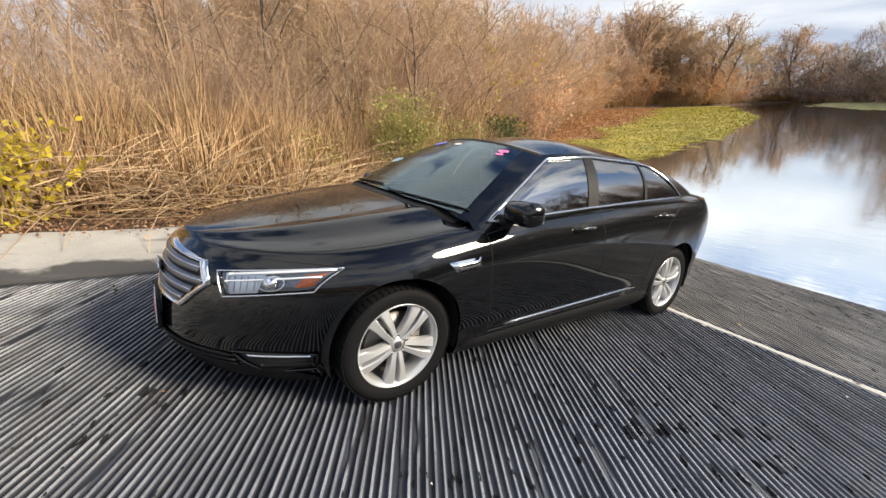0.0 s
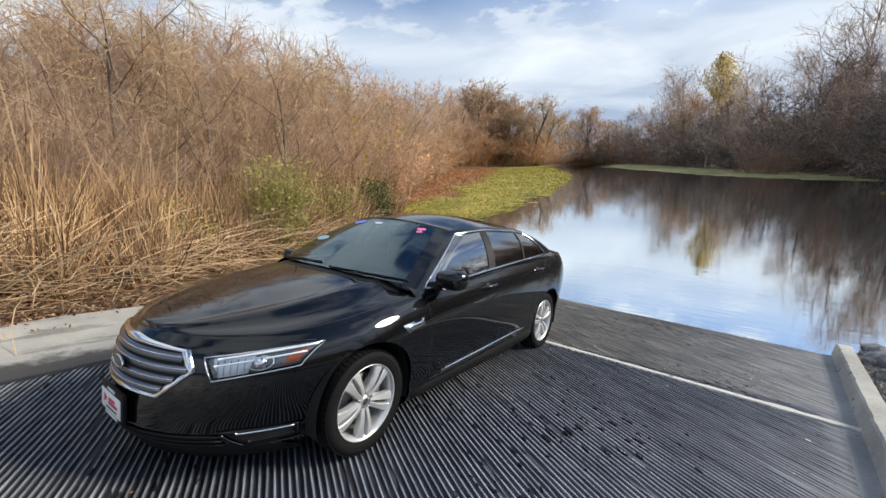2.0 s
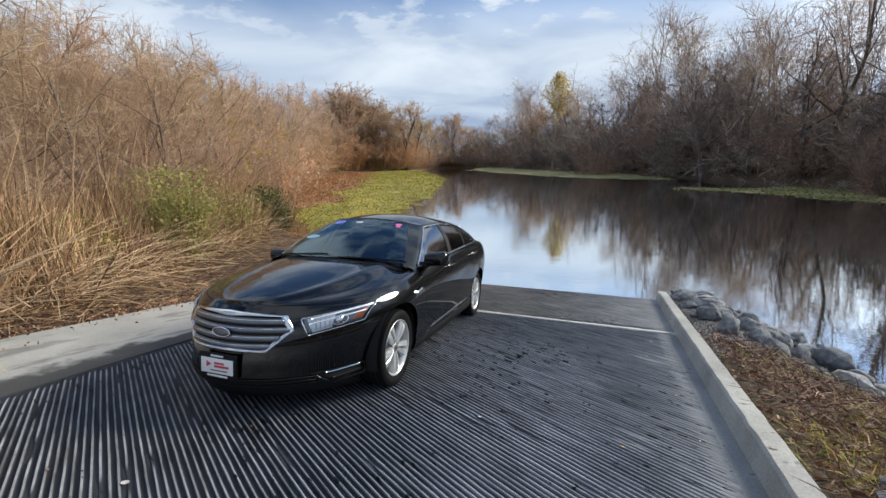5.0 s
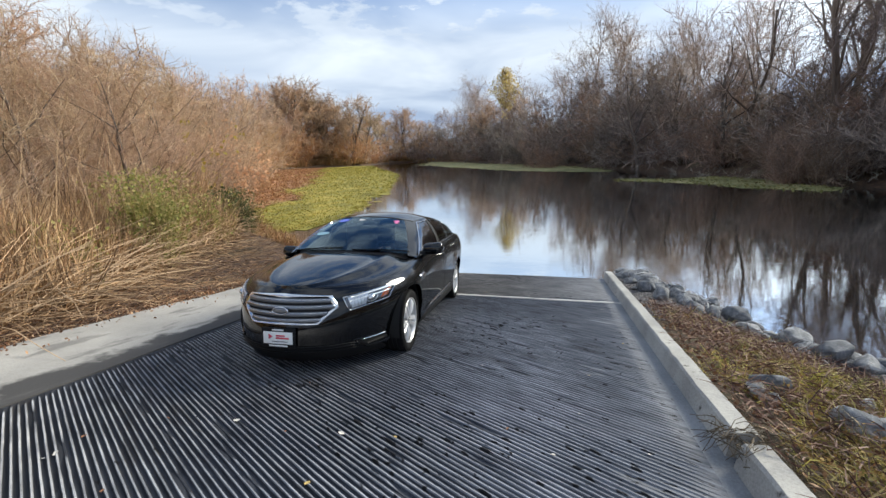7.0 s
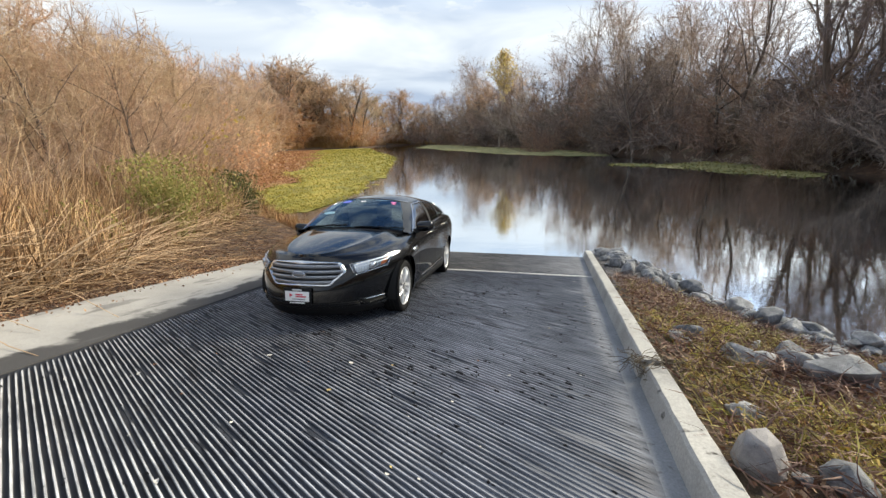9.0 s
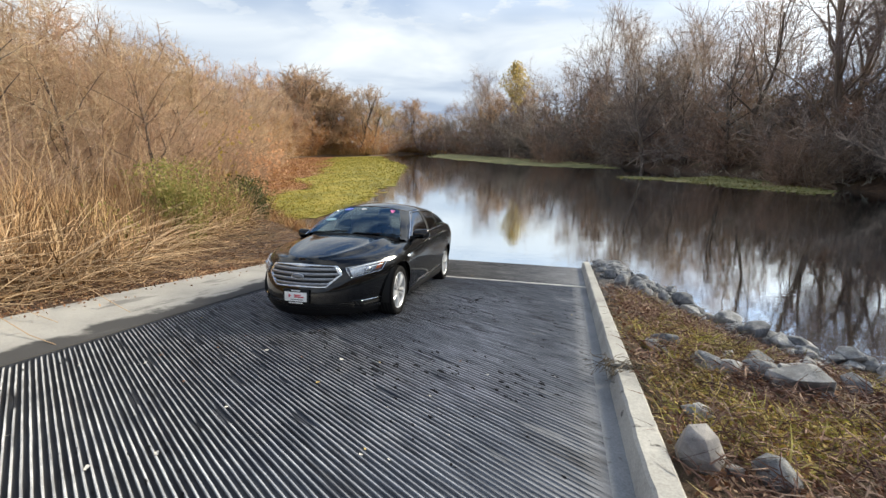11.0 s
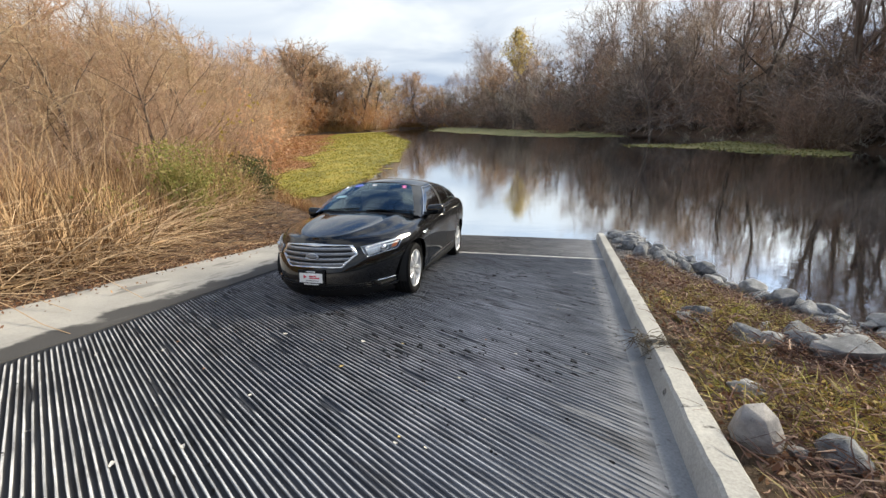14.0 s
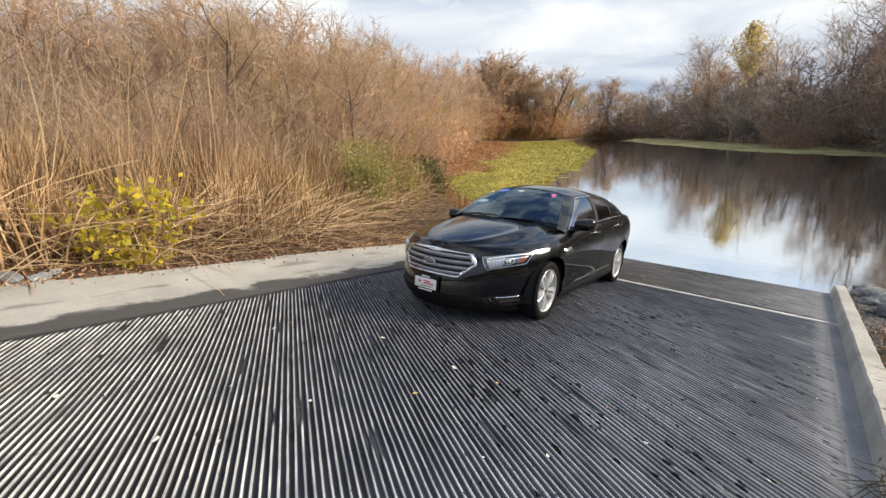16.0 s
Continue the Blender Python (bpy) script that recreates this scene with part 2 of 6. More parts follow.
    n.link(n.range(thin.outputs[0], 0.868, 0.885), zone.inputs[0])
    zone.inputs[1].default_value = 0.95
    c = n.mix(zone.outputs[0], c, (0.008, 0.008, 0.009))
    # long brown-black stains that lie along the grooves
    wide = n.t.nodes.new("ShaderNodeMapping")
    wide.inputs["Scale"].default_value = (0.9, 4.2, 1.0)
    n.link(turn.outputs[0], wide.inputs[0])
    stain = n.t.nodes.new("ShaderNodeTexNoise")
    stain.inputs["Scale"].default_value, stain.inputs["Detail"].default_value, stain.inputs["Roughness"].default_value = 1.0, 6.0, 0.65
    n.link(wide.outputs[0], stain.inputs["Vector"])
    c = n.mix(n.range(stain.outputs[0], 0.56, 0.70, 0.0, 0.62), c, (0.030, 0.025, 0.022))
    # each stretch of ridge is worn to its own paleness
    wear = n.t.nodes.new("ShaderNodeMapping")
    wear.inputs["Scale"].default_value = (2.2, 24.0, 1.0)
    n.link(turn.outputs[0], wear.inputs[0])
    worn = n.t.nodes.new("ShaderNodeTexNoise")
    worn.inputs["Scale"].default_value, worn.inputs["Detail"].default_value = 1.0, 5.0
    n.link(wear.outputs[0], worn.inputs["Vector"])
    c = n.mix(1.0, c, n.ramp(worn.outputs[0], (0.34, (0.55, 0.55, 0.56)), (0.66, (1.38, 1.36, 1.32))), "MULTIPLY")
    c = n.mix(1.0, c, n.ramp(grain, (0.3, (0.7, 0.7, 0.7)), (0.7, (1.25, 1.25, 1.25))), "MULTIPLY")
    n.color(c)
    n.set(Specular_IOR_Level=0.22)
    n.rough(n.range(wetm, 0.0, 1.0, 0.75, 0.6))
    return n.bump(grain, 0.3, 0.002).m


def apron_material():
    n = Nodes("pale_apron_concrete").set(Roughness=0.8)
    sep = n.t.nodes.new("ShaderNodeSeparateXYZ")
    n.link(n.tc.outputs["Object"], sep.inputs[0])
    wob = n.noise(1.1, 5.0, 0.6)
    grain = n.noise(70.0, 5.0, 0.7)
    edge = n.t.nodes.new("ShaderNodeMath")
    edge.operation = "MULTIPLY_ADD"
    n.link(wob, edge.inputs[0])
    edge.inputs[1].default_value = 1.1
    n.link(sep.outputs[0], edge.inputs[2])
    pale = n.ramp(n.noise(0.9, 6.0, 0.65), (0.3, (0.27, 0.26, 0.24)), (0.7, (0.42, 0.40, 0.365)))
    c = n.mix(n.range(edge.outputs[0], -1.62, -1.52), pale, (0.055, 0.052, 0.05))
    half = n.noise(2.0, 6.0, 0.6, stretch=(2.0, 0.6, 1))
    c = n.mix(n.range(half, 0.57, 0.66, 0.0, 0.6), c, (0.10, 0.095, 0.09))
    c = n.mix(1.0, c, n.ramp(grain, (0.3, (0.8, 0.8, 0.8)), (0.7, (1.15, 1.15, 1.15))), "MULTIPLY")
    n.color(c)
    return n.bump(grain, 0.2, 0.003).m


def ground_material():
    """Litter, mud and dry grass, by place: rusty weeds and bright pond scum on the flat left shore."""
    n = Nodes("shore_ground").set(Roughness=0.9)
    fine = n.noise(34.0, 6.0, 0.75)
    mid = n.noise(3.0, 6.0, 0.65)
    c = n.ramp(mid, (0.3, (0.040, 0.024, 0.016)), (0.5, (0.085, 0.050, 0.030)), (0.7, (0.16, 0.10, 0.058)))
    c = n.mix(n.range(n.noise(0.35, 4.0), 0.5, 0.68), c, (0.11, 0.085, 0.045))
    c = n.mix(1.0, c, n.ramp(fine, (0.3, (0.5, 0.5, 0.5)), (0.7, (1.5, 1.45, 1.4))), "MULTIPLY")
    n.color(c)
    return n.bump(fine, 0.8, 0.04).m


def water_material():
    n = Nodes("pond_water").set(Base_Color=(0.010, 0.011, 0.008, 1), Roughness=0.015, IOR=5.4, Specular_IOR_Level=1.0, Specular_Tint=(0.94, 0.98, 1.0, 1))
    a = n.noise(1.6, 3.0, 0.5, stretch=(0.45, 1.5, 1.0))
    b = n.noise(6.0, 3.0, 0.5, stretch=(0.5, 1.6, 1.0))
    m = n.mix(0.35, a, b)
    return n.bump(m, 0.15, 0.02).m


M_PAINT = paint_material()
M_CHROME = plain("chrome", (0.75, 0.76, 0.78), 0.09, 1.0)
M_ALLOY = plain("silver_alloy", (0.56, 0.57, 0.59), 0.33, 0.6)
M_GRILLE = plain("grey_grille_metal", (0.20, 0.21, 0.23), 0.32, 0.9)
M_BLACK = plain("black_plastic", (0.007, 0.007, 0.008), 0.5, Specular_IOR_Level=0.18)
M_GAP = plain("panel_gap_black", (0.002, 0.002, 0.002), 0.8)
M_RUBBER = Nodes("tyre_rubber").set(Base_Color=(0.007, 0.007, 0.008, 1), Roughness=0.75, Specular_IOR_Level=0.12).m
M_GLASS = glass_material("windshield_glass", (0.62, 0.76, 0.77), 2.2, (0.78, 0.94, 1.0))
M_TINT = glass_material("tinted_side_glass", (0.16, 0.175, 0.17), 3.3)
M_LENS = glass_material("clear_lens", (0.92, 0.94, 0.96), 1.4)
M_AMBER = plain("amber_reflector", (0.75, 0.16, 0.03), 0.25)
M_RED = plain("red_lamp_plastic", (0.45, 0.02, 0.02), 0.2)
M_LAMP = plain("lamp_reflector", (0.80, 0.83, 0.88), 0.28, 0.35)
M_DISC = plain("brake_disc_steel", (0.16, 0.15, 0.14), 0.45, 0.9)
M_SEAT = plain("dark_seat_fabric", (0.035, 0.036, 0.04), 0.85)
M_DASH = plain("dash_plastic", (0.03, 0.031, 0.034), 0.6)
M_WHITE = plain("white_card", (0.78, 0.78, 0.77), 0.5)
M_INK = plain("dark_print", (0.05, 0.05, 0.06), 0.6)
M_REDINK = plain("red_print", (0.60, 0.07, 0.10), 0.6)
M_BLUE = plain("blue_sticker", (0.16, 0.20, 0.72), 0.4)
M_PINK = plain("pink_sticker", (0.62, 0.16, 0.36), 0.4)
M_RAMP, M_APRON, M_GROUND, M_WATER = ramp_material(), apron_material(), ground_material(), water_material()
M_GUTTER = concrete_material("gutter_concrete", (0.17, 0.175, 0.185), (0.31, 0.315, 0.325))
M_CURB = concrete_material("curb_concrete", (0.30, 0.29, 0.27), (0.50, 0.485, 0.445))
M_JOINT = concrete_material("joint_concrete", (0.42, 0.41, 0.385), (0.62, 0.60, 0.565))


# ---- mesh helpers ----
def mesh_of(name, bm, material, smooth=True):
    me = bpy.data.meshes.new(name)
    bm.normal_update()
    bm.to_mesh(me)
    bm.free()
    for p in me.polygons:
        p.use_smooth = smooth
    if material:
        me.materials.append(material)
    return me


def part(name, bm, material, parent, label="", smooth=True):
    """One bmesh as one mesh object under a thing or a part."""
    ob = new(name, mesh_of(name, bm, material, smooth))
    ob.parent = parent
    if label:
        ob["label"] = label
    return ob


def raw(name, verts, faces, material, smooth=False):
    me = bpy.data.meshes.new(name)
    me.from_pydata([tuple(v) for v in verts], [], faces)
    me.materials.append(material)
    me.update()
    if smooth:
        me.polygons.foreach_set("use_smooth", [True] * len(me.polygons))
    return me


def grid(rows, closed=False, bm=None):
    """A bmesh skin over rows of points of one length."""
    bm = bm or bmesh.new()
    vs = [[bm.verts.new(p) for p in r] for r in rows]
    for a, b in zip(vs, vs[1:]):
        n = len(a)
        for i in range(n if closed else n - 1):
            j = (i + 1) % n
            try:
                bm.faces.new((a[i], a[j], b[j], b[i]))
            except ValueError:
                pass
    return bm


def thick(bm, t):
    """Gives an open skin a thickness t against its normals."""
    bm.normal_update()
    faces = bm.faces[:]
    bmesh.ops.solidify(bm, geom=faces, thickness=t)
    return bm


def box(cx, cy, cz, sx, sy, sz, bevel=0.0, bm=None):
    bm = bm or bmesh.new()
    r = bmesh.ops.create_cube(bm, size=1.0, matrix=Matrix.Translation((cx, cy, cz)) @ Matrix.Diagonal((sx, sy, sz, 1)))
    if bevel:
        es = {e for v in r["verts"] for e in v.link_edges}
        bmesh.ops.bevel(bm, geom=list(es), offset=bevel, segments=2, affect="EDGES", profile=0.5)
    return bm


def tube(points, radius, sides=8, bm=None, taper=1.0):
    """A round bar through points; radius may be a number or one for each point."""
    bm = bm or bmesh.new()
    pts = [Vector(p) for p in points]
    rs = radius if isinstance(radius, (list, tuple)) else [radius] * len(pts)
    rows = []
    side = None
    for i, p in enumerate(pts):
        d = (pts[min(i + 1, len(pts) - 1)] - pts[max(i - 1, 0)]).normalized()
        if side is None:
            side = d.orthogonal().normalized()
        side = (side - d * side.dot(d)).normalized()
        o = d.cross(side)
        rows.append([p + rs[i] * (math.cos(a) * side + math.sin(a) * o) for a in (2 * math.pi * k / sides for k in range(sides))])
    first = len(bm.verts)
    grid(rows, True, bm)
    bm.verts.ensure_lookup_table()
    for k in (first, len(bm.verts) - sides):
        try:
            bm.faces.new([bm.verts[k + i] for i in range(sides)])
        except ValueError:
            pass
    return bm


def lathe(profile, segments, axis="x", bm=None):
    """Turns a profile of (radius, height) round the x axis."""
    bm = bm or bmesh.new()
    rows = [[(h, r * math.cos(a), r * math.sin(a)) for a in (2 * math.pi * k / segments for k in range(segments))] for r, h in profile]
    return grid(rows, True, bm)


def lerp(a, b, f):
    return a + (b - a) * f


def curve(x, *pts):
    """A smooth value through (x, y) points."""
    if x <= pts[0][0]:
        return pts[0][1]
    for k in range(len(pts) - 1):
        (x0, y0), (x1, y1) = pts[k], pts[k + 1]
        if x <= x1:
            f = (x - x0) / (x1 - x0)
            m0 = (y1 - pts[k - 1][1]) / (x1 - pts[k - 1][0]) if k else (y1 - y0) / (x1 - x0)
            m1 = (pts[k + 2][1] - y0) / (pts[k + 2][0] - x0) if k + 2 < len(pts) else (y1 - y0) / (x1 - x0)
            h = x1 - x0
            return (2 * f**3 - 3 * f**2 + 1) * y0 + (f**3 - 2 * f**2 + f) * h * m0 + (3 * f**2 - 2 * f**3) * y1 + (f**3 - f**2) * h * m1
    return pts[-1][1]


def thing(name, label, category, group="", kind="", m=None):
    ob = new(name)
    ob.empty_display_size = 0.2
    if m is not None:
        ob.matrix_world = m
    return tagged(ob, label, category, group, kind)


# ---- ground, water ----
POND = np.array([(-3.0, 4.45), (4.0, 4.4), (4.5, 4.2), (5.0, 3.5), (5.5, 2.2), (5.9, 0.8), (6.6, 0.0), (7.4, -0.4), (10, -1.6), (16, -4), (24, -4), (28, 6), (27, 16), (23.9, 23.6),
                 (22.4, 27), (20.5, 41), (17, 58), (14.6, 65), (10.8, 83), (-1.5, 114), (-17, 155), (-34, 201), (-55, 240), (-74, 264), (-86, 262), (-80, 212), (-74, 184), (-94, 172), (-96, 138), (-76, 100), (-54, 71), (-34.5, 44), (-24.5, 29.5), (-14.5, 16.2), (-8.4, 9.4), (-5.5, 7), (-4, 5.2)])


def inside_and_far(px, py, poly):
    """For arrays of points: inside the polygon or not, and how far from its edge."""
    ins = np.zeros(px.shape, bool)
    far = np.full(px.shape, 1e9)
    for (x0, y0), (x1, y1) in zip(poly, np.roll(poly, -1, 0)):
        cross = (y0 > py) != (y1 > py)
        ins ^= cross & (px < (x1 - x0) * (py - y0) / (y1 - y0 + 1e-12) + x0)
        f = np.clip(((px - x0) * (x1 - x0) + (py - y0) * (y1 - y0)) / ((x1 - x0) ** 2 + (y1 - y0) ** 2), 0, 1)
        far = np.minimum(far, np.hypot(px - x0 - f * (x1 - x0), py - y0 - f * (y1 - y0)))
    return ins, far


def wave(x, y):
    return (np.sin(0.9 * x + 0.4 * y + 1) + np.sin(0.55 * y - 0.7 * x + 2.2) + 0.6 * np.sin(1.9 * x + 2.3 * y) + 0.5 * np.sin(3.1 * y - 2.4 * x + 0.7)) / 3.1


CURB_X, CURB_RATE = 3.58, 0.0726  # the curb's inner foot: x = CURB_X + CURB_RATE * y


def ground_height(x, y):
    x, y = np.asarray(x, float), np.asarray(y, float)
    ins, far = inside_and_far(x, y, POND)
    land = np.clip(-0.1414 * y, -0.32, 1.5) * np.exp(-(np.maximum(np.abs(x) - 5, 0) / 9) ** 2) + 0.05
    land = np.where(x > 12, np.maximum(land, 1.9), land)
    land = land + np.clip((-x - 8) / 14, 0, 1.1) + 0.10 * wave(x, y) * np.clip(far / 3, 0.15, 1)
    rise = np.where(x > 8, 0.55, 0.33)
    h = np.where(ins, WATER - 0.35 * np.minimum(far, 4), np.minimum(land, WATER + rise * far + 0.05 * wave(2 * x, 2 * y)))
    plane = -0.1414 * y - 0.0121 * x
    near = (x > -4.6) & (x < -3.2) & (y < 4.2)
    h = np.where(near, lerp(plane + 0.03, h, np.clip((-3.3 - x) / 1.3, 0, 1)), h)
    edge = CURB_X + CURB_RATE * y + 0.2
    right = (x >= edge - 0.1) & (x < edge + 1.5) & (y < 4.2)
    h = np.where(right, lerp(np.minimum(plane + 0.07, WATER + 0.1 + 0.5 * far), h, np.clip((x - edge) / 1.5, 0, 1)), h)
    under = (x > -3.15) & (x < edge - 0.12) & (y < 7)
    return np.where(under, np.minimum(h, plane - 0.32), h)


def build_ground():
    k = np.linspace(-1, 1, 221)
    ax = np.sinh(k * 6.2) / np.sinh(6.2) * 2400
    fine = np.arange(-12, 10.01, 0.2)
    ax = np.unique(np.r_[ax[np.abs(ax) > 13.1], fine])
    ay = np.unique(np.r_[ax[np.abs(ax) > 13.1], np.arange(-11, 13.01, 0.22)])
    xs, ys = np.meshgrid(ax, ay, indexing="ij")
    zs = ground_height(xs, ys)
    n, m = len(ax), len(ay)
    verts = np.stack([xs, ys, zs], -1).reshape(-1, 3).tolist()
    idx = np.arange(n * m).reshape(n, m)
    faces = np.stack([idx[:-1, :-1], idx[1:, :-1], idx[1:, 1:], idx[:-1, 1:]], -1).reshape(-1, 4).tolist()
    ob = new("ground", raw("ground", verts, faces, M_GROUND, True))
    tagged(ob, "brown leaf litter, mud and dry grass on the pond shore", "ground", kind="structure")


build_ground()


def build_water():
    xs = np.array([-170, -80, -40, -20, -8, 0, 8, 20, 34.0])
    ys = np.array([-8, 0, 8, 20, 50, 110, 190, 300.0])
    bm = grid([[(x, y, WATER) for x in xs] for y in ys])
    bmesh.ops.recalc_face_normals(bm, faces=bm.faces)
    ob = new("water", mesh_of("water", bm, M_WATER))
    if ob.data.polygons[0].normal.z < 0:
        ob.data.flip_normals()
    tagged(ob, "calm dark pond water mirroring clouds and bare trees", "pond", kind="structure")


build_water()


# ---- the boat ramp ----
LEFT_X, APRON_X, TOP_Y, END_Y = -1.80, -3.35, -16.0, 6.5
RIB_DIR, RIB_GAP = radians(58.0), 0.039
rib_d = Vector((-math.sin(RIB_DIR), math.cos(RIB_DIR), 0))
rib_n = Vector((math.cos(RIB_DIR), math.sin(RIB_DIR), 0))


def slab(name, rows, material, depth, label, category):
    """A slab with rows of points on its top."""
    bm = grid(rows)
    bmesh.ops.recalc_face_normals(bm, faces=bm.faces)
    bm.normal_update()
    if sum(f.normal.z for f in bm.faces) < 0:
        bmesh.ops.reverse_faces(bm, faces=bm.faces)
    ex = bmesh.ops.extrude_face_region(bm, geom=bm.faces[:])
    for v in (g for g in ex["geom"] if isinstance(g, bmesh.types.BMVert)):
        v.co.z -= depth
    bmesh.ops.recalc_face_normals(bm, faces=bm.faces)
    ob = new(name, mesh_of(name, bm, material, False))
    ob.matrix_world = RAMP
    return tagged(ob, label, category, kind="structure")


def curb_foot(y):
    return CURB_X + CURB_RATE * y


ys = np.linspace(TOP_Y, END_Y, 46)
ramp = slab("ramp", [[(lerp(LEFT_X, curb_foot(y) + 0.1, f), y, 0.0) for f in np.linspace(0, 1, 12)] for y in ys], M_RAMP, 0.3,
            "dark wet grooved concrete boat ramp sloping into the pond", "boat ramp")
apron = slab("apron", [[(lerp(APRON_X + 0.05 * math.sin(y * 1.3) + 0.03 * math.sin(y * 4.1), LEFT_X, f), y, 0.012 + 0.05 * (1 - f) ** 2) for f in np.linspace(0, 1, 10)] for y in ys], M_APRON, 0.3,
             "pale smooth concrete apron with damp edge beside the ramp", "concrete apron")


def build_ridges():
    """The raised ridges that cross the ramp aslant, chipped and silted here and there."""
    rng = np.random.default_rng(7)
    rest_v, rest_f = [], []
    a0, a1 = rib_n.x * LEFT_X + rib_n.y * -11.0, rib_n.x * 3.9 + rib_n.y * 4.6
    count = int((a1 - a0) / RIB_GAP)
    for k in range(count):
        a = a0 + k * RIB_GAP
        # along the ridge: p = a * n + s * d; from the smooth strip at the curb to the left edge
        s_hi = (LEFT_X - a * rib_n.x) / rib_d.x
        s_lo = (3.42 - a * rib_n.x + CURB_RATE * (a * rib_n.y)) / (rib_d.x - CURB_RATE * rib_d.y)
        s_lo = max(s_lo, (-11.0 - a * rib_n.y) / rib_d.y)
        s_hi = min(s_hi - rng.uniform(0, 0.06), (4.4 - a * rib_n.y) / rib_d.y)
        if s_hi - s_lo < 0.1:
            continue
        n = max(3, int((s_hi - s_lo) / 0.13))
        verts, faces = [], []
        chip = 0
        for i in range(n + 1):
            s = lerp(s_lo, s_hi, i / n)
            x, y = a * rib_n.x + s * rib_d.x, a * rib_n.y + s * rib_d.y
            silt = 0.5 + 0.5 * math.sin(1.3 * x + 0.9 * y + 2 * math.sin(0.7 * y)) * math.sin(0.8 * x - 1.1 * y)
            low = min(1, max(0, (y + 2.5) / 4.5))
            edge = min(1, max(0, (curb_foot(y) - 0.12 - x) / 1.1))
            h = 0.0165 * (1 - 0.35 * low) * (0.35 + 0.65 * edge) * (0.8 + 0.3 * silt) + rng.normal(0, 0.0006)
            chip = chip - 1 if chip else (int(rng.integers(1, 3)) if rng.random() < 0.012 else 0)
            if y > 1.75:
                h *= 0.45
            if chip:
                h *= 0.2
            if i in (0, n):
                h = 0.001
            w = 0.0115 + rng.normal(0, 0.0006)
            j = rng.normal(0, 0.0006)
            for off, z in ((-w, -0.003), (-w * 0.34, h), (w * 0.34, h * 0.97), (w, -0.003)):
                verts.append((x + rib_n.x * (off + j), y + rib_n.y * (off + j), z))
        for i in range(n):
            for q in range(3):
                p = 4 * i + q
                faces.append((p, p + 4, p + 5, p + 1))
        if k >= count - 300:
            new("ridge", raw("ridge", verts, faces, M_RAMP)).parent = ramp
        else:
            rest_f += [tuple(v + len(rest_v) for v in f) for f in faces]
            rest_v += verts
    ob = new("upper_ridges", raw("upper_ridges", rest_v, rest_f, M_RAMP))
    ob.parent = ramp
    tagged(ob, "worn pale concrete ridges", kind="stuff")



# pale joint across the ramp
bm = bmesh.new()
jr = []
rng = np.random.default_rng(3)
for i in range(61):
    x = lerp(LEFT_X + 0.02, 3.70, i / 60)
    y = 1.735 - 0.062 * x + rng.normal(0, 0.003)
    w = 0.043 + rng.normal(0, 0.006)
    jr.append([(x, y - w, 0.004), (x, y - w * 0.8, 0.017), (x, y + w * 0.8, 0.017), (x, y + w, 0.004)])
joint = part("joint_strip", grid(jr), M_JOINT, ramp, "pale raised concrete joint", False)


def curb_piece(y0, y1, shift, label, h=0.16, w=0.19):
    rng = np.random.default_rng(int(abs(y0) * 10))
    rows = []
    n = int((y1 - y0) / 0.12)
    for i in range(n + 1):
        y = lerp(y0, y1, i / n)
        x = curb_foot(y) + shift
        hh = h + rng.normal(0, 0.0022)
        e = rng.normal(0, 0.003)
        c = 0.018
        rows.append([(x - 0.02, y, -0.25), (x - 0.005, y, 0.0), (x + 0.03 + e, y, hh - c), (x + 0.03 + c + e, y, hh), (x + w - c, y, hh + 0.002), (x + w, y, hh - c), (x + w + 0.01, y, -0.3)])
    bm = grid(rows)
    for r in (0, -7):
        bm.verts.ensure_lookup_table()
        k = len(bm.verts) + r if r else 0
        bm.faces.new([bm.verts[k + i] for i in range(7)])
    bmesh.ops.recalc_face_normals(bm, faces=bm.faces)
    ob = new("curb", mesh_of("curb", bm, M_CURB, False))
    ob.matrix_world = RAMP
    return tagged(ob, label, "curb", "ramp curb", "structure")


curb_piece(-2.95, 4.3, 0.0, "weathered pale concrete curb running into the water")
curb_piece(-15.5, -3.07, 0.0, "weathered pale concrete curb with worn rounded edge")

gutter = slab("gutter", [[(curb_foot(y) - lerp(0.17, -0.02, f), y, 0.003 - 0.004 * (1 - f)) for f in (0, 0.3, 0.6, 1.0)] for y in np.linspace(-15.5, 4.6, 40)], M_GUTTER, 0.05,
              "smooth grey concrete strip along the curb", "gutter")
build_ridges()


# ---- the car ----
ZSH = ((-2.5, 0.80), (-2.2, 0.815), (-1.76, 0.845), (-1.2, 0.915), (-0.6, 0.985), (0.2, 1.04), (1.0, 1.085), (1.7, 1.11), (2.3, 1.105), (2.7, 1.08))
ZTOP = ((-2.5, 0.80), (-2.3, 0.845), (-2.0, 0.905), (-1.5, 0.995), (-1.1, 1.045), (-0.6, 1.06), (0.2, 1.08), (1.4, 1.12), (1.9, 1.15), (2.4, 1.145), (2.7, 1.08))
ZBOT = ((-2.5, 0.20), (-2.0, 0.175), (-1.0, 0.175), (1.0, 0.175), (2.0, 0.22), (2.7, 0.30))
FRONT_Y = ((0.0, -2.36), (0.12, -2.45), (0.3, -2.462), (0.5, -2.45), (0.75, -2.42), (0.9, -2.385), (1.0, -2.33))
REAR_Y = ((0.0, 2.46), (0.15, 2.57), (0.5, 2.61), (0.8, 2.61), (1.0, 2.57))
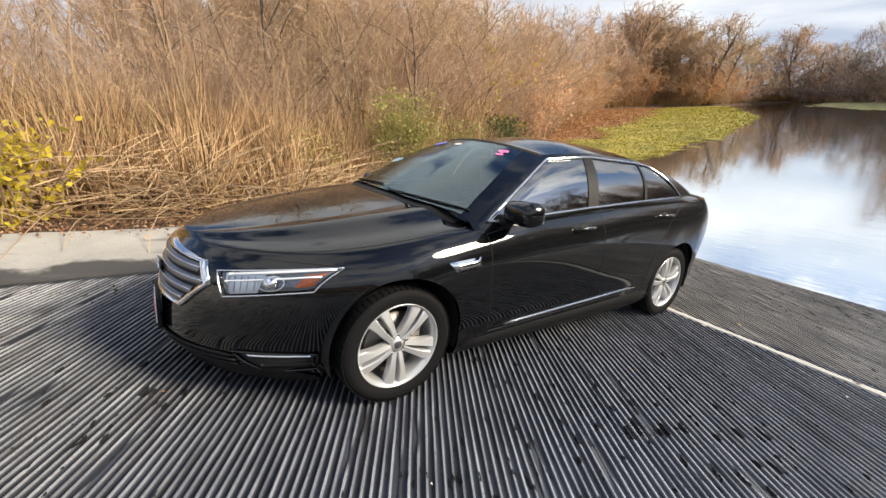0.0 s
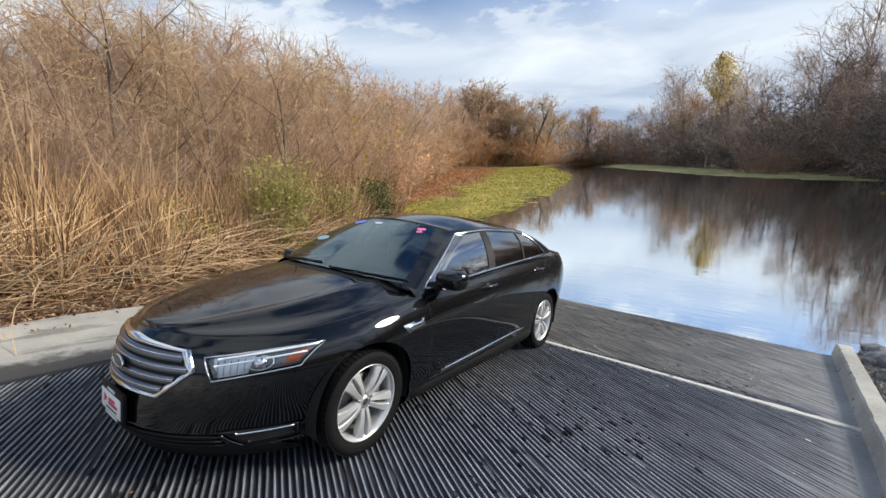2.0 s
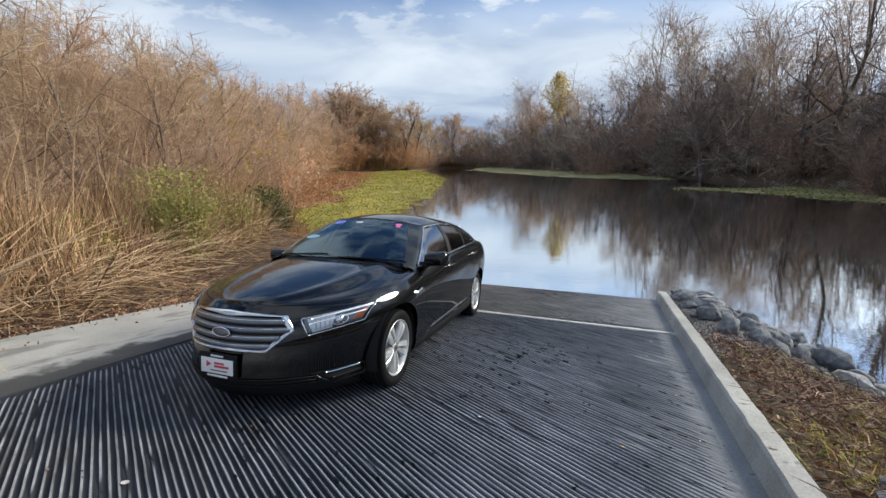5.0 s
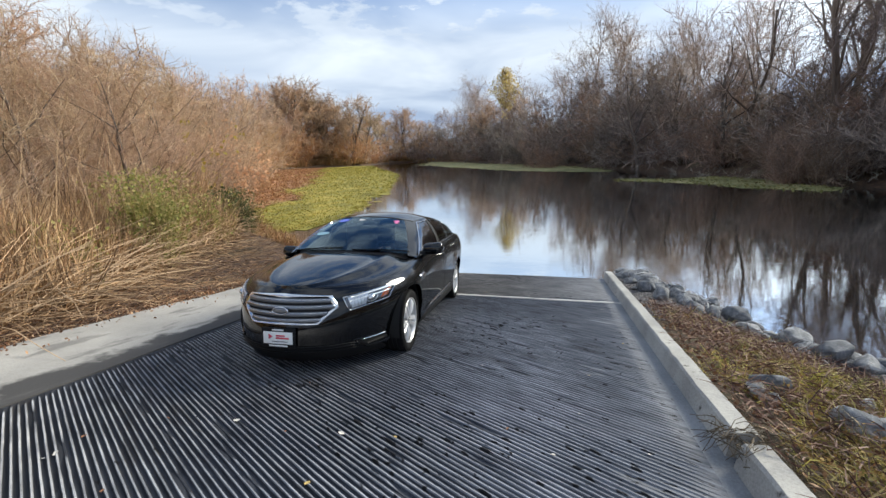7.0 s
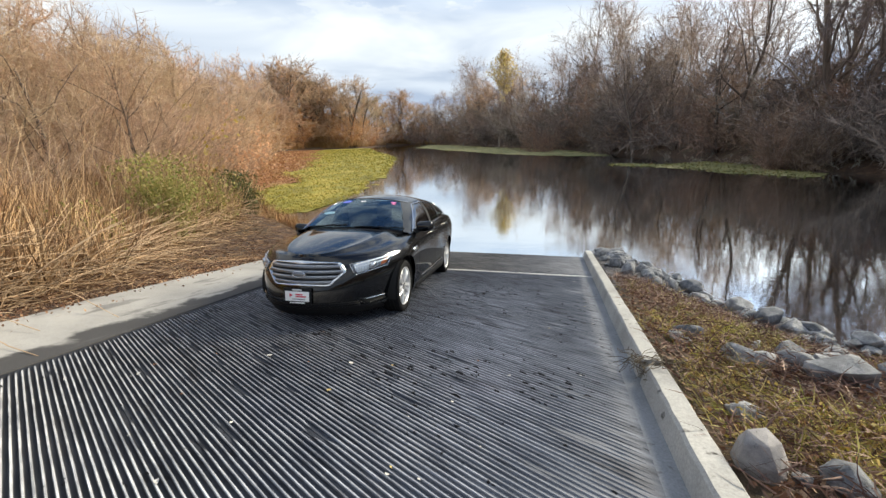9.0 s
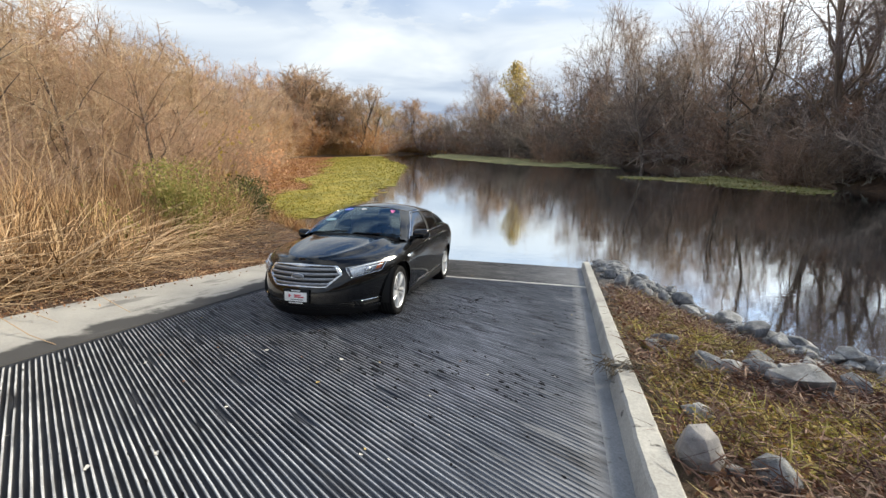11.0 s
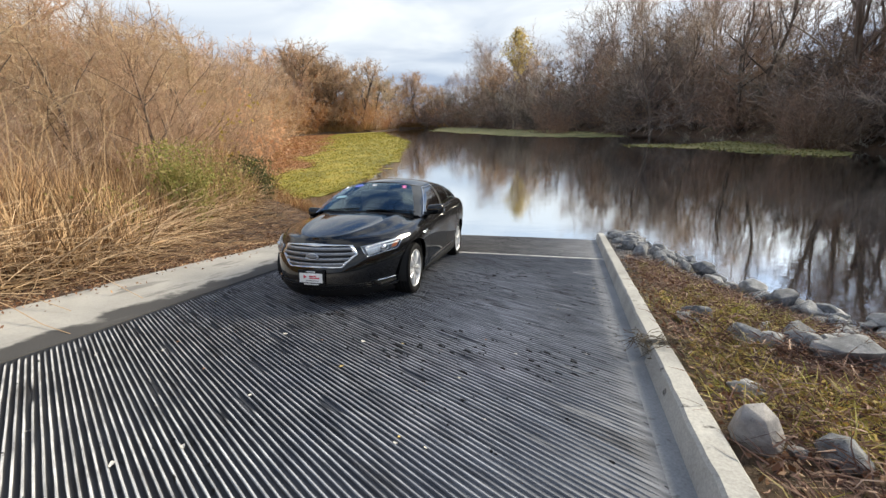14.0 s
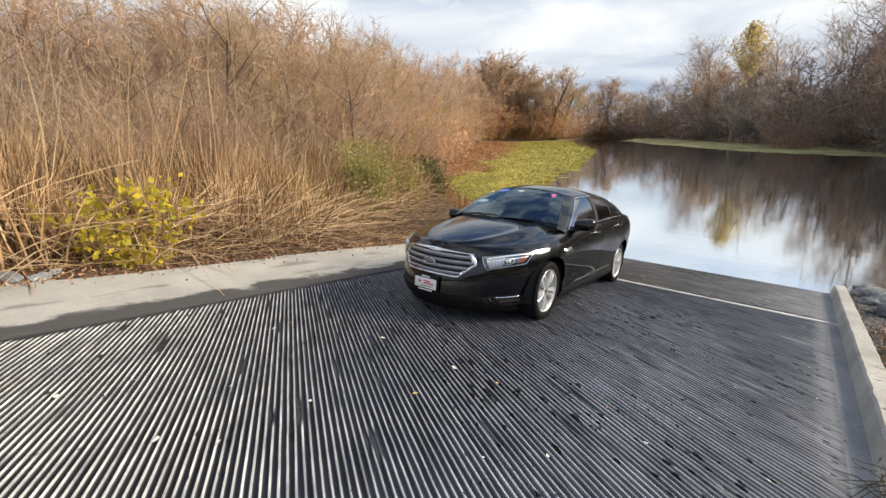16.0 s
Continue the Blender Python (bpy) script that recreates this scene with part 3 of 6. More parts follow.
IN_V = ((0.0, -0.09), (0.05, -0.055), (0.14, -0.03), (0.22, -0.032), (0.4, -0.012), (0.6, 0.0), (0.74, 0.002), (0.82, -0.004), (0.92, -0.03), (1.0, -0.075))
FY, RY = -1.2, 1.55


def half_width(v, y):
    base = 0.945 + 0.012 * math.cos((y - 0.1) * 0.9)
    # haunches over the wheels
    for hub in (-1.434, 1.434):
        base += 0.016 * math.exp(-(((y - hub) / 0.42) ** 2)) * math.exp(-(((v - 0.62) / 0.3) ** 2))
    return base + curve(v, *IN_V)


def side_z(v, y):
    return lerp(curve(y, *ZBOT), curve(y, *ZSH), v)


def outline(u, v):
    """The body's skin: u from 0 (nose) through the side to 1 (tail), v from 0 (sill) to 1 (shoulder)."""
    if u < 0.34:
        a = u / 0.34 * math.pi / 2
        yf = curve(v, *FRONT_Y)
        n = 2.0
        s, c = max(0.0, math.sin(a)) ** (2 / n), max(0.0, math.cos(a)) ** (2 / n)
        y = FY - (FY - yf) * c
        x = half_width(v, FY) * s
        if y > -1.85:
            x += (half_width(v, y) - half_width(v, FY)) * min(1, (y + 1.85) / 0.3)
    elif u < 0.70:
        y = lerp(FY, RY, (u - 0.34) / 0.36)
        x = half_width(v, y)
    else:
        a = (1 - u) / 0.30 * math.pi / 2
        yr = curve(v, *REAR_Y)
        n = 2.25
        s, c = max(0.0, math.sin(a)) ** (2 / n), max(0.0, math.cos(a)) ** (2 / n)
        y = RY + (yr - RY) * c
        x = half_width(v, RY) * s
    return Vector((x, y, side_z(v, y)))


def hood_z(s, y, zs):
    """The height of hood, cowl and boot lid at the share s of the half width."""
    zc = curve(y, *ZTOP)
    z = zs + (zc - zs) * (1 - abs(s) ** 2.3)
    if y < -0.4:  # two creases that run back over the hood
        f = min(1, (y + 2.4) / 0.5) if y < -1.9 else 1
        z += 0.016 * f * math.exp(-(((abs(s) - 0.62) / 0.07) ** 2)) - 0.010 * f * math.exp(-(((abs(s) - 0.80) / 0.09) ** 2))
    return z


US = [0.34 * k / 48 for k in range(48)] + [0.34 + 0.36 * k / 84 for k in range(84)] + [0.70 + 0.30 * k / 44 for k in range(45)]
VS = [0, 0.03] + [0.06 + 0.04 * k for k in range(20)] + [0.855, 0.88, 0.905, 0.93, 0.955, 0.98, 1.0]
SS = [1, 0.97, 0.93, 0.88, 0.84, 0.80, 0.76, 0.70, 0.66, 0.62, 0.58, 0.53, 0.45, 0.35, 0.25, 0.12, 0.0]

car = thing("car", "glossy black four-door sedan parked on the wet ramp", "car", m=RAMP)


def build_body():
    rows = []
    for u in US:
        flank = [outline(u, v) for v in VS]
        b, t = flank[0], flank[-1]
        half = [Vector((0, b.y, b.z + 0.01)), Vector((b.x * 0.6, b.y, b.z))] + flank
        half += [Vector((t.x * s, t.y, hood_z(s, t.y, t.z))) for s in SS[1:]]
        mirrored = [Vector((-p.x, p.y, p.z)) for p in half[1:-1]]
        rows.append(half + mirrored[::-1])
    bm = grid(rows, True)
    bmesh.ops.remove_doubles(bm, verts=bm.verts, dist=0.0004)
    bmesh.ops.holes_fill(bm, edges=[e for e in bm.edges if e.is_boundary])
    bmesh.ops.recalc_face_normals(bm, faces=bm.faces)
    # wheel arches: open the skin inside each circle and draw its rim onto the circle
    for hub, r in ARCHES:
        gone = []
        for f in bm.faces:
            c = f.calc_center_median()
            if abs(c.x) > 0.5 and (math.hypot(c.y - hub, c.z - 0.355) < r or (abs(c.y - hub) < r and c.z < 0.355)):
                gone.append(f)
        bmesh.ops.delete(bm, geom=gone, context="FACES")
        for v in bm.verts:
            if v.is_boundary and abs(v.co.x) > 0.62 and abs(v.co.y - hub) < r + 0.08:
                a = math.atan2(v.co.z - 0.355, v.co.y - hub)
                y, z = (hub + r * math.cos(a), 0.355 + r * math.sin(a)) if v.co.z > 0.355 else (hub + math.copysign(r, v.co.y - hub), v.co.z)
                v.co = side(y, z, 0, 1 if v.co.x > 0 else -1)
    ob = part("body", bm, M_PAINT, car, "glossy black painted body")
    ob.data.set_sharp_from_angle(angle=radians(42))
    return ob


ARCHES = ((-1.434, 0.380), (1.434, 0.382))
def front(x, z, out=0.0):
    """A point on the nose at x and z, pushed out along the skin's normal."""
    y = -2.3
    for _ in range(4):
        v = min(1, max(0, (z - curve(y, *ZBOT)) / (curve(y, *ZSH) - curve(y, *ZBOT))))
        w = half_width(v, FY)
        yf = curve(v, *FRONT_Y)
        y = FY - (FY - yf) * math.sqrt(max(0.0, 1 - (x / w) ** 2))
    a = FY - yf
    n = Vector((x / w**2, (y - FY) / a**2, 0)).normalized()
    return Vector((x, y, z)) + n * out


def side(y, z, out=0.0, s=1):
    v = min(1, max(0, (z - curve(y, *ZBOT)) / (curve(y, *ZSH) - curve(y, *ZBOT))))
    if y < FY:
        yf = curve(v, *FRONT_Y)
        x = half_width(v, FY) * math.sqrt(max(0, 1 - ((FY - y) / (FY - yf)) ** 2))
        if y > -1.85:
            x += (half_width(v, y) - half_width(v, FY)) * min(1, (y + 1.85) / 0.3)
    elif y > RY:
        yr = curve(v, *REAR_Y)
        x = half_width(v, RY) * max(0, 1 - ((y - RY) / (yr - RY)) ** 2.25) ** (1 / 2.25)
    else:
        x = half_width(v, y)
    return Vector((s * (x + out), y, z))


def quad_patch(place, corners, n, m, out, depth):
    """A patch laid on the skin between four corners (in the skin's two coordinates), with rounded thickness."""
    a, b, c, d = corners
    rows = []
    for i in range(n + 1):
        f = i / n
        row = []
        for j in range(m + 1):
            g = j / m
            p = lerp(lerp(a[0], b[0], f), lerp(d[0], c[0], f), g)
            q = lerp(lerp(a[1], b[1], f), lerp(d[1], c[1], f), g)
            edge = min(f, 1 - f, g, 1 - g)
            row.append(place(p, q, out if edge > 0 else -depth))
        rows.append(row)
    bm = grid(rows)
    bmesh.ops.recalc_face_normals(bm, faces=bm.faces)
    return bm


def strip_on(place, pts, width, out, sides=6):
    return tube([place(p, q, out) for p, q in pts], width, sides)


body = build_body()

# grille: chrome hexagon frame, slats, mesh backing
HEX = [(-0.405, 0.752), (0.0, 0.774), (0.405, 0.752), (0.470, 0.655), (0.325, 0.507), (-0.325, 0.507), (-0.470, 0.655)]


def along(points, step):
    out = []
    for (a, b), (c, d) in zip(points, points[1:] + points[:1]):
        n = max(2, int(math.hypot(c - a, d - b) / step))
        out += [(lerp(a, c, i / n), lerp(b, d, i / n)) for i in range(n)]
    return out


def hex_half(z):
    return lerp(0.325, 0.470, (z - 0.507) / 0.148) if z < 0.655 else lerp(0.470, 0.405, (z - 0.655) / 0.097)


grille = thing("grille", "", "")
grille.parent = car
bm = grid([[front(lerp(-1, 1, i / 30) * hex_half(z), z, 0.006) for i in range(31)] for z in np.linspace(0.509, 0.760, 14)])
part("backing", bm, M_GAP, grille, "black grille opening")
ring = along(HEX, 0.03)
rows = []
for p, q in ring + ring[:1]:
    c = Vector((p, 0, q - 0.65))
    f = 1 - 0.017 / max(0.05, c.length)
    g = 1 - 0.034 / max(0.05, c.length)
    rows.append([front(p * 1.01, 0.65 + (q - 0.65) * 1.02, 0.0), front(p, q, 0.020), front(p * f, 0.65 + (q - 0.65) * f, 0.022), front(p * g, 0.65 + (q - 0.65) * g, 0.006)])
part("grille_frame", grid(rows), M_CHROME, grille, "polished chrome surround")
for z in (0.545, 0.600, 0.657, 0.714):
    w = hex_half(z) - 0.028
    rows = []
    for i in range(27):
        x = lerp(-w, w, i / 26)
        rows.append([front(x, z - 0.020, 0.008), front(x, z - 0.016, 0.018), front(x, z + 0.006, 0.020), front(x, z + 0.019, 0.012), front(x, z + 0.021, 0.006)])
    part("slat", grid(rows), M_GRILLE, grille)
    part("slat_trim", tube([front(lerp(-w, w, i / 26), z + 0.010, 0.0205) for i in range(27)], 0.0032, 6), M_CHROME, grille)
# oval badge, left plain
bm = bmesh.new()
c = front(0, 0.635, 0.03)
bmesh.ops.create_uvsphere(bm, u_segments=28, v_segments=10, radius=1, matrix=Matrix.Translation(c) @ Matrix.Diagonal((0.075, 0.014, 0.031, 1)))
part("badge", bm, M_GRILLE, car, "oval dark badge with bright rim")
part("badge_rim", tube([c + Vector((0.076 * math.cos(a), -0.006, 0.032 * math.sin(a))) for a in np.linspace(0, 2 * math.pi, 33)], 0.005, 6), M_CHROME, car)

# dealer card in the plate frame
plate = part("plate_holder", box(-0.01, -2.475, 0.398, 0.33, 0.022, 0.175, 0.006), M_BLACK, car, "black plate frame with white dealer card")
part("card", box(-0.01, -2.489, 0.397, 0.285, 0.006, 0.108, 0.002), M_WHITE, plate, "white dealer card")
for bx, bz, bw, bh, mm in ((0.015, 0.418, 0.085, 0.014, M_REDINK), (0.035, 0.396, 0.125, 0.015, M_REDINK), (0.01, 0.366, 0.15, 0.006, M_INK), (-0.01, 0.468, 0.11, 0.013, M_WHITE), (-0.01, 0.325, 0.18, 0.014, M_WHITE)):
    part("print_bar", box(bx, -2.4935 if mm is not M_WHITE else -2.488, bz, bw, 0.004, bh), mm, plate)
bm = bmesh.new()
bmesh.ops.create_cone(bm, cap_ends=True, segments=3, radius1=0.026, radius2=0.026, depth=0.004, matrix=Matrix.Translation((-0.085, -2.4935, 0.408)) @ Matrix.Rotation(radians(90), 4, "X") @ Matrix.Rotation(radians(30), 4, "Z"))
part("print_shape", bm, M_REDINK, plate)

# lower bumper: mouth, lip, fog recesses
part("lower_mouth", quad_patch(front, [(-0.62, 0.235), (0.62, 0.235), (0.56, 0.325), (-0.56, 0.325)], 30, 4, 0.004, 0.01), M_BLACK, car, "black lower air intake")
for z in (0.255, 0.28, 0.305):
    part("intake_bar", tube([front(lerp(-0.58, 0.58, i / 24), z, 0.008) for i in range(25)], 0.006, 6), M_BLACK, car)
rows = []
for i in range(49):
    a = lerp(-0.735, 0.735, i / 48)
    rows.append([front(a, 0.255, 0.0), front(a, 0.235, 0.016), front(a, 0.175, 0.022), front(a, 0.150, 0.012), front(a, 0.150, -0.03)])
part("chin_lip", grid(rows), M_BLACK, car, "matt black lower lip")
for s in (-1, 1):
    fog = part("fog_recess", quad_patch(lambda p, q, o: front(s * p, q, o), [(0.655, 0.225), (0.790, 0.255), (0.795, 0.338), (0.565, 0.328)], 10, 5, 0.005, 0.01), M_GAP, car, "black fog lamp recess")
    rim = along([(0.655, 0.225), (0.790, 0.255), (0.795, 0.338), (0.565, 0.328)], 0.03)
    part("recess_edge", tube([front(s * p, q, 0.008) for p, q in rim + rim[:1]], 0.007, 6), M_PAINT, fog, "glossy black recess edge")
    part("chrome_strip", tube([front(s * lerp(0.625, 0.785, i / 8), lerp(0.318, 0.332, i / 8), 0.012) for i in range(9)], 0.007, 6), M_CHROME, fog)
    part("recess_bar", tube([front(s * lerp(0.66, 0.78, i / 8), lerp(0.268, 0.290, i / 8), 0.010) for i in range(9)], 0.009, 6), M_BLACK, fog)

# headlamps
M_LAMPBASE = plain("grey_lamp_housing", (0.20, 0.21, 0.235), 0.25, 0.4)
HL = [(0.545, 0.612), (0.803, 0.680), (0.826, 0.794), (0.490, 0.728)]
for s in (-1, 1):
    put = lambda p, q, o: front(s * p, q, o)
    lamp = part("headlamp", quad_patch(put, HL, 18, 6, 0.003, 0.004), M_LAMPBASE, car, "clear headlamp with chrome reflector and amber corner")
    a, b, c, d = HL
    part("reflector", quad_patch(put, [(0.565, 0.628), (0.66, 0.652), (0.665, 0.748), (0.525, 0.722)], 8, 4, 0.008, -0.004), M_LAMP, lamp, "bright silver reflector")
    part("reflector_bar", tube([put(lerp(0.54, 0.80, i / 12), lerp(0.688, 0.752, i / 12), 0.012) for i in range(13)], 0.006, 6), M_LAMP, lamp)
    bm = bmesh.new()
    p = put(0.690, 0.704, 0.004)
    bmesh.ops.create_uvsphere(bm, u_segments=20, v_segments=10, radius=0.036, matrix=Matrix.Translation(p))
    part("projector", bm, M_CHROME, lamp, "round projector lens")
    part("projector_ring", tube([put(0.690 + 0.037 * math.cos(t), 0.704 + 0.034 * math.sin(t), 0.013) for t in np.linspace(0, 2 * math.pi, 25)], 0.003, 6), M_LAMP, lamp, "bright ring round the projector")
    part("light_guide", tube([put(lerp(0.545, 0.815, i / 14), lerp(0.722, 0.786, i / 14), 0.012) for i in range(15)], 0.007, 6), M_LAMP, lamp, "white upper light strip")
    for q in range(5):
        x = 0.560 + 0.022 * q
        part("reflector_fin", tube([put(x, 0.636 + 0.006 * q, 0.011), put(x - 0.012, 0.712 + 0.004 * q, 0.011)], 0.003, 5), M_CHROME, lamp)
    part("amber_reflector", quad_patch(put, [(0.755, 0.690), (0.795, 0.704), (0.806, 0.768), (0.765, 0.752)], 6, 4, 0.009, -0.003), M_AMBER, lamp, "amber side marker")
    part("lens", quad_patch(put, HL, 18, 6, 0.016, -0.004), M_LENS, lamp, "clear plastic lens")
    edge = along([a, b, c, d], 0.03)
    part("lamp_edge", tube([put(p, q, 0.014) for p, q in edge + edge[:1]], 0.0045, 6), M_CHROME, lamp)

# greenhouse: belt outline to roof outline, in shares along u (0 nose side, 1 tail) and v (0 belt, 1 roof edge)
# control rows along u: belt (x, y, z), roof (x, y, z)
BELT = [(0.00, -1.14, 1.06), (0.30, -1.12, 1.055), (0.55, -1.06, 1.04), (0.74, -0.98, 1.02), (0.825, -0.92, 0.99),
        (0.862, -0.78, 0.995), (0.885, 0.03, 1.065), (0.885, 0.15, 1.072), (0.872, 0.74, 1.105), (0.870, 0.79, 1.108), (0.848, 1.40, 1.135),
        (0.80, 1.72, 1.14), (0.68, 1.98, 1.15), (0.40, 2.08, 1.155), (0.0, 2.12, 1.16)]
ROOF = [(0.00, -0.33, 1.455), (0.22, -0.325, 1.450), (0.37, -0.305, 1.438), (0.475, -0.262, 1.418), (0.575, -0.175, 1.393),
        (0.615, -0.02, 1.410), (0.640, 0.17, 1.430), (0.642, 0.27, 1.434), (0.640, 0.86, 1.415), (0.640, 0.90, 1.412), (0.640, 1.05, 1.390),
        (0.60, 1.22, 1.385), (0.50, 1.28, 1.400), (0.28, 1.32, 1.412), (0.0, 1.34, 1.418)]


def cabin(k, v, s=1, out=0.0):
    """A point of the cabin's skin at the control row k (fractions between rows) and height v."""
    i = min(int(k), len(BELT) - 2)
    f = k - i
    lo = Vector(BELT[i]).lerp(Vector(BELT[i + 1]), f)
    hi = Vector(ROOF[i]).lerp(Vector(ROOF[i + 1]), f)
    p = lo.lerp(hi, v)
    bow = 0.035 * math.sin(math.pi * min(1, max(0, v)))
    n = Vector((max(0.0, p.x - 0.0) * 1.2, (p.y - 0.55) * 0.55, 0.35)).normalized()
    p = p + n * (bow + out)
    return Vector((s * p.x, p.y, p.z))


def cabin_panel(k0, k1, v0, v1, s, nk, nv, out=0.0):
    bm = grid([[cabin(lerp(k0, k1, i / nk), lerp(v0, v1, j / nv), s, out) for j in range(nv + 1)] for i in range(nk + 1)])
    bmesh.ops.recalc_face_normals(bm, faces=bm.faces)
    return bm


def cabin_wide(k0, k1, v0, v1, nk, nv, out=0.0):
    ks = [lerp(k1, k0, i / nk) for i in range(nk + 1)]
    rows = [[cabin(k, lerp(v0, v1, j / nv), -1, out) for j in range(nv + 1)] for k in ks]
    rows += [[cabin(k, lerp(v0, v1, j / nv), 1, out) for j in range(nv + 1)] for k in ks[::-1][1:]]
    bm = grid(rows)
    bmesh.ops.recalc_face_normals(bm, faces=bm.faces)
    return bm


windshield = part("windshield", cabin_wide(0, 3.0, 0.0, 0.97, 16, 10), M_GLASS, car, "large raked windshield mirroring the sky")
part("windshield_band", cabin_wide(0, 4.0, 0.965, 1.0, 16, 1, 0.001), M_GAP, car)
part("rear_window", cabin_wide(11.2, 14, 0.03, 0.97, 10, 8), M_TINT, car, "raked dark rear window")
roof_rows = []
for i in range(41):
    k = lerp(0, 14, i / 40)
    e = cabin(k, 1.0)
    roof_rows.append([Vector((e.x * s, e.y + (0.0 if 0 < i < 40 else 0), e.z + 0.088 * (1 - abs(s) ** 2.4) * math.sin(math.pi * min(1, max(0, (e.y + 0.34) / 1.70))) ** 0.7)) for s in np.linspace(1, -1, 25)])
part("roof", grid(roof_rows), M_PAINT, car, "glossy black roof")
for s in (-1, 1):
    part("a_pillar", cabin_panel(3.0, 4.45, -0.05, 1.0, s, 8, 10), M_PAINT, car, "black front roof pillar")
    part("roof_rail", cabin_panel(4.45, 10.6, 0.90, 1.0, s, 30, 2), M_PAINT, car)
    part("c_pillar", cabin_panel(10.0, 11.25, -0.05, 1.0, s, 6, 10), M_PAINT, car, "sweeping black rear roof pillar")
    part("b_pillar", cabin_panel(6.0, 7.0, 0.0, 0.92, s, 3, 8, 0.002), M_BLACK, car, "gloss black door pillar")
    part("window_bar", cabin_panel(8.75, 9.05, 0.0, 0.92, s, 2, 8, 0.003), M_BLACK, car)
    part("front_window", cabin_panel(4.45, 6.02, 0.0, 0.91, s, 12, 8, -0.003), M_TINT, car, "tinted front door window")
    part("rear_door_window", cabin_panel(6.98, 8.78, 0.0, 0.91, s, 12, 8, -0.003), M_TINT, car, "dark tinted rear door window")
    part("quarter_window", cabin_panel(9.03, 10.05, 0.0, 0.91, s, 8, 8, -0.003), M_TINT, car, "small dark quarter window")
    arch = [cabin(4.45, v, s, 0.006) for v in np.linspace(-0.02, 0.90, 14)] + [cabin(k, 0.905, s, 0.006) for k in np.linspace(4.6, 9.9, 26)] + [cabin(10.05, v, s, 0.006) for v in np.linspace(0.88, 0.0, 12)]
    part("window_trim", tube(arch, 0.0085, 6), M_CHROME, car, "bright chrome window surround")
    part("belt_trim", tube([cabin(k, -0.005, s, 0.010) for k in np.linspace(4.4, 10.1, 30)], 0.008, 6), M_CHROME, car, "chrome belt strip")

# shoulder fairing between belt line and body side
for s in (-1, 1):
    rows = []
    for i in range(50):
        k = lerp(3.2, 11.6, i / 49)
        p = cabin(k, -0.01, s, 0.004)
        y = p.y
        q = side(y, curve(y, *ZSH) - 0.012, 0.001, s)
        mid = p.lerp(q, 0.5) + Vector((s * 0.006, 0, 0.006))
        rows.append([p, mid, q])
    bm = grid(rows)
    bmesh.ops.recalc_face_normals(bm, faces=bm.faces)
    part("shoulder", bm, M_PAINT, car)

